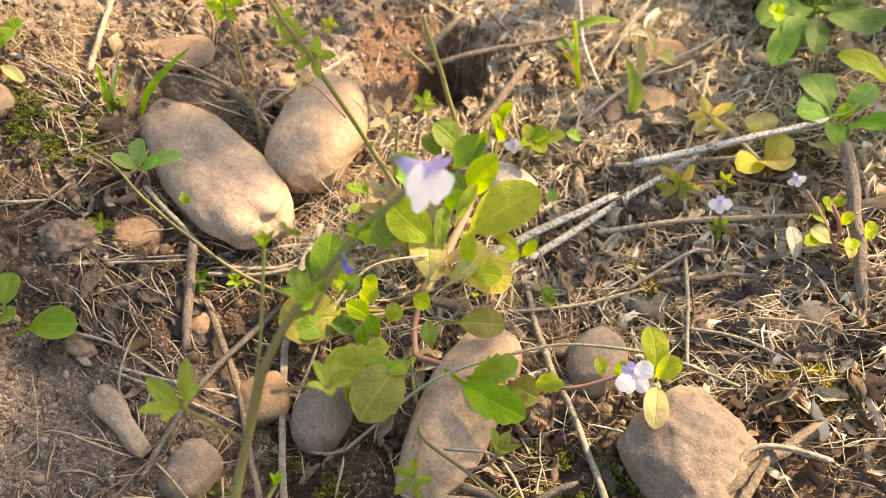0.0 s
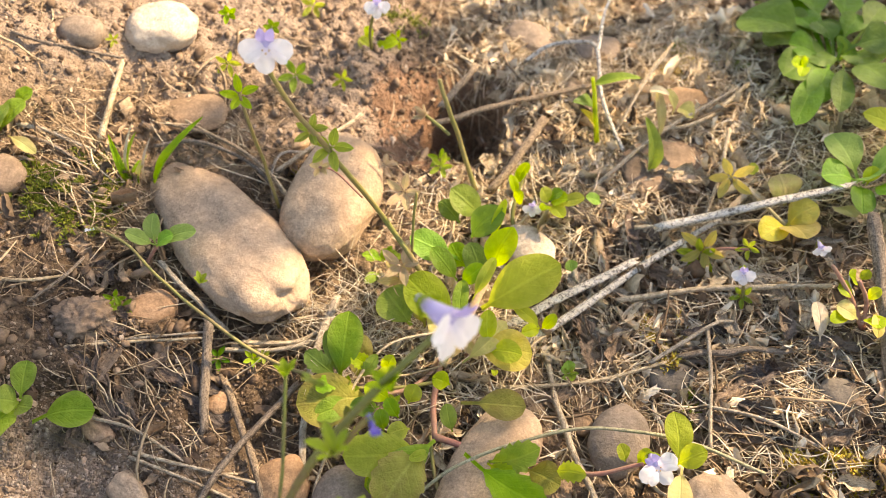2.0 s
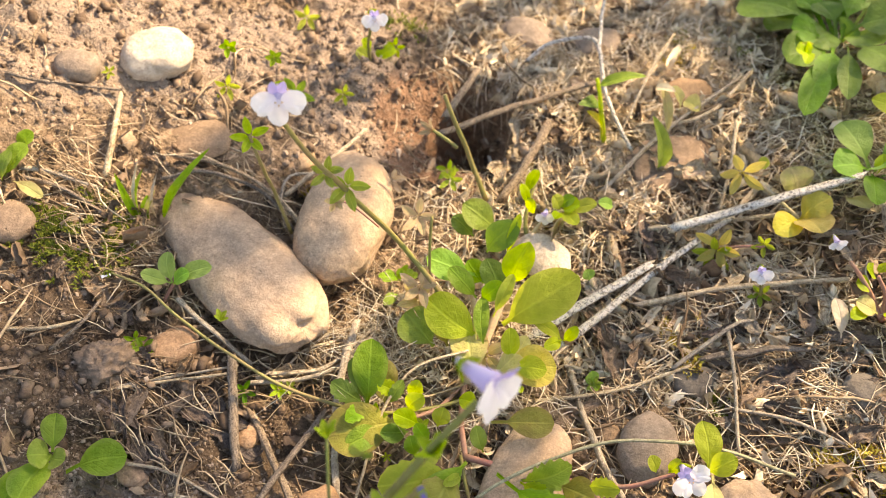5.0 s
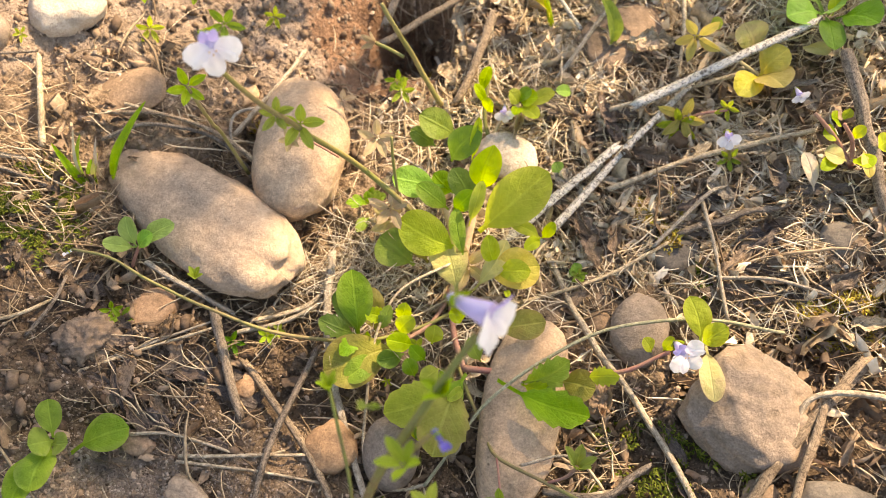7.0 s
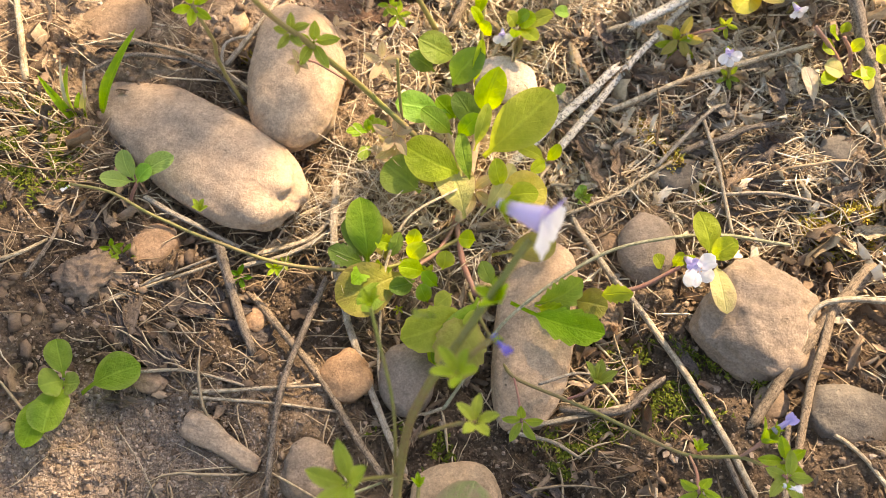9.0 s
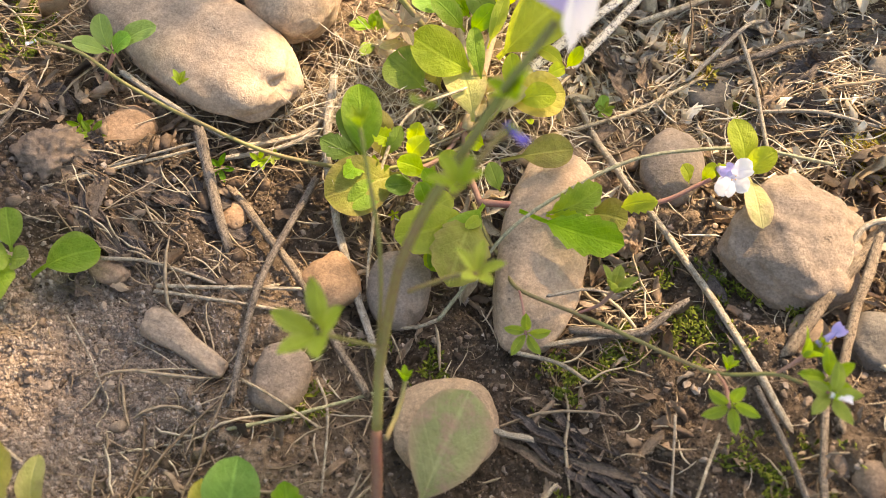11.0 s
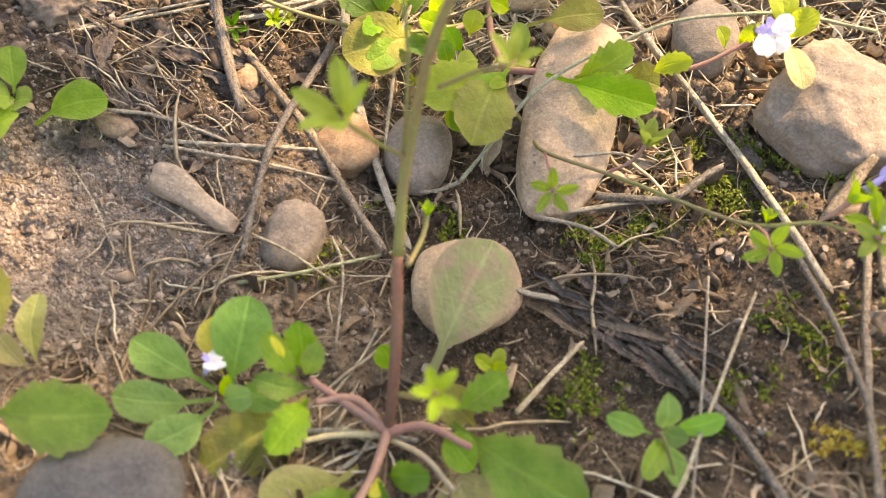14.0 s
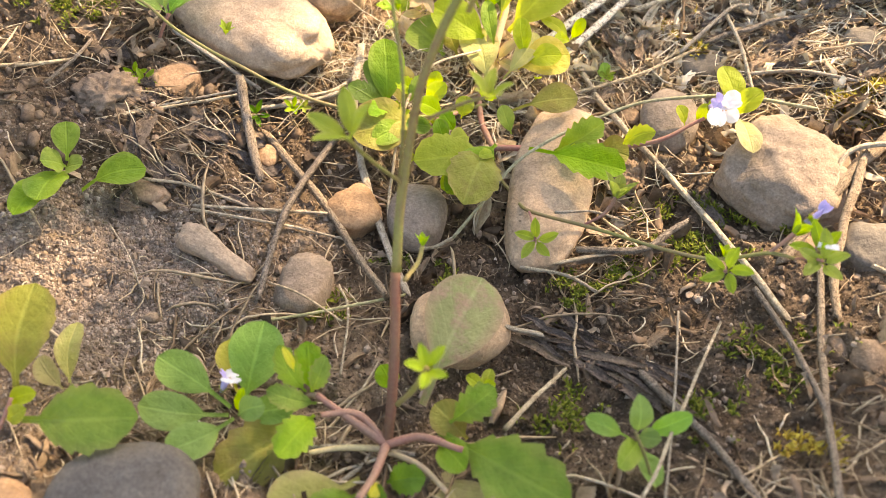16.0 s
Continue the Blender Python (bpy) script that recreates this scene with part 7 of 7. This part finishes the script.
v, f = strands(11500, dry, (8, 34), (0.08, 0.31), 0.12, 0.3, lift=2.2)
stuff("bleached_grass_litter", v, f, PALE_LITTER, "pale bleached dry grass strewn thickly, lightened for sun and haze", "dead grass")
v, f = scraps(4200, dry, (3, 13))
stuff("bleached_leaf_litter", v, f, PALE_LITTER, "pale curled scraps of bleached dead leaves, lightened for sun and haze", "dead leaves")
v, f = scraps(8000, lambda x, y: np.clip(rotten(x, y) + 0.35 * np.clip((x - 90) / 60, 0, 1) * (1 - bare(x, y)), 0, 1) * (1 - 0.88 * soil_darkness(x, y)), (2, 9))
stuff("dead_leaf_litter", v, f, FLAKES, "dark brown rotting scraps of curled dead leaves", "dead leaves")
v, f = crumbs(34000, lambda x, y: 0.25 + 0.5 * bare(x, y), (0.25, 1.4))
stuff("soil_crumbs", v, f, CRUMBS, "loose brown crumbs and pale sand grains on the soil", "soil crumbs", False)
v, f = crumbs(26000, lambda x, y: bare(x, y) * np.clip((240 - y) / 30, 0, 1), (0.25, 0.75), (-60, 90, 70, 240))
stuff("sand_grains", v, f, SAND, "coarse brown and pale sand grains covering the bare soil", "sand", False)
v, f = crumbs(30000, lambda x, y: soil_darkness(x, y), (0.2, 0.9), (-40, 250, 70, 270))
stuff("damp_soil_crumbs", v, f, DARK_CRUMBS, "dark crumbs of humus, damp in places", "soil crumbs", False)
v, f = crumbs(2800, lambda x, y: (0.15 + 0.3 * bare(x, y)) * np.clip((y - 185) / 25, 0.12, 1) + 0.45 * np.clip((y - 195) / 20, 0, 1) * np.clip((55 - x) / 30, 0, 1) * np.clip((290 - y) / 40, 0, 1), (0.8, 3.0))
stuff("soil_lumps", v, f, LUMPS, "larger rough lumps of dry brown soil", "soil lumps")
v, f = tufts([(-26, 277, 8), (-35, 276, 8), (-5, 288, 6), (-33, 284, 9), (-19, 286, 9), (-11, 275, 6), (-31, 285, 8), (-17, 292, 8), (-21, 271, 6), (-11, 282, 6), (120, 157, 8), (172, 166, 9), (166, 177, 7), (137, 166, 6), (149, 180, 7), (155, 166, 9), (85, 169, 6), (124, 160, 7), (72, 177, 4), (136, 114, 7), (105, 122, 8), (160, 127, 10), (212, 382, 12), (85, 391, 8), (191, 225, 6), (54, 164, 5)], 300, 2.6)
stuff("green_moss", v, f, MOSS, "small patches of green moss on damp soil", "moss", False)
v, f = tufts([(178, 252, 7), (181, 244, 6), (222, 203, 10), (204, 376, 8), (153, 102, 5), (56, 306, 4), (176, 252, 5), (124, 338, 7)], 520, 3.2)
stuff("golden_moss", v, f, MOSS_GOLD, "golden yellow moss cushions with brown tips", "moss", False)
v, f = [], []
for px, py, reach, way, count in ((213, 251, 26, -0.19, 170), (152, 258, 18, -1.33, 110), (163, 298, 16, -0.61, 120), (126, 335, 19, -1.77, 120), (181, 326, 20, -0.74, 130), (134, 171, 12, -0.10, 60), (55, 243, 15, 0.28, 70), (-2, 279, 13, 0.07, 80), (30, 294, 20, -0.56, 80), (15, 223, 17, -0.55, 90), (208, 223, 15, -0.24, 120), (-22, 300, 17, -0.23, 90), (62, 249, 9, -0.65, 40)):
    vv, ff = strands(count, lambda x, y: blob(x, y, px, py, reach, reach), (10, 30), (0.08, 0.30), 0.12, 0.3, (px - 2 * reach, px + 2 * reach, py - 2 * reach, py + 2 * reach), 2.5, (way, 0.45))
    f += [tuple(i + len(v) for i in q) for q in ff]
    v += vv
stuff("combed_grass_litter", v, f, LITTER, "swathes of flattened dry grass fibres lying one way", "dead grass")
v, f = strands(240, lambda x, y: blob(x, y, 80, 248, 14, 14), (14, 38), (0.07, 0.14), 0.35, 0.4, lift=7.0)
stuff("root_fibres", v, f, FIBRE, "hair-thin pale dry root fibres beside the long stone", "root fibres")


# ---- shrubs added out of view so that their crowns shade soil and stones ----


def shade_shrub(at, crown, radius, leaves, seed, size=(26, 46)):
    """A slender shrub added to cast shade: bowed stems and a crown of many small leaves."""
    rnd = random.Random(seed)
    foot, crown = Vector(at), Vector(crown)
    ob = plant("added_shade_shrub", at, "unseen leafy shrub added to shade the soil", "shrub")
    for k in range(3):
        end = crown + Vector((rnd.uniform(-1, 1), rnd.uniform(-1, 1), rnd.uniform(-0.5, 0.5))) * radius * 0.7
        part("stem", tube([foot + Vector((rnd.uniform(-20, 20), rnd.uniform(-20, 20), -10)), foot.lerp(end, 0.5) + Vector((0, 0, 90)), end], 7, 2, 8, 7, 0.05, seed=k), TWIG, ob)
    bm = bmesh.new()
    for k in range(leaves):
        d = Vector((rnd.gauss(0, 1), rnd.gauss(0, 1), rnd.gauss(0, 1))).normalized() * rnd.random() ** 0.45
        p = crown + Vector((d.x * radius, d.y * radius, d.z * radius * 0.7))
        q = p + Vector((rnd.gauss(0, 1), rnd.gauss(0, 1), rnd.gauss(-0.3, 0.7))).normalized() * rnd.uniform(*size)
        blade(bm, p, q, size[0] * rnd.uniform(0.5, 0.9), 0.1, 0.2, rnd.uniform(-40, 40), 0, 0.1, 1.0, 0.05, k, rows=5)
    part("crown", bm, DEEP, ob)


shade_shrub((882, 819, floor_at(882, 819)), (621.7, 619.4, 601.7), 80, 75, 3)
shade_shrub((977, 776, floor_at(977, 776)), (716.7, 576.4, 601.7), 70, 75, 4)
shade_shrub((850, 906, floor_at(850, 906)), (589.7, 706.4, 601.7), 58, 48, 5)
shade_shrub((960, 866, floor_at(960, 866)), (699.7, 666.4, 601.7), 46, 46, 6)
shade_shrub((590, 740, floor_at(590, 740)), (337, 533, 305), 26, 48, 7, (13, 22))
shade_shrub((570, 770, floor_at(570, 770)), (319, 549, 305), 20, 10, 8, (13, 22))
shade_shrub((820, 860, floor_at(820, 860)), (590, 672, 300), 62, 95, 9, (18, 32))
shade_shrub((660, 690, floor_at(660, 690)), (402, 442, 305), 32, 16, 10, (13, 22))
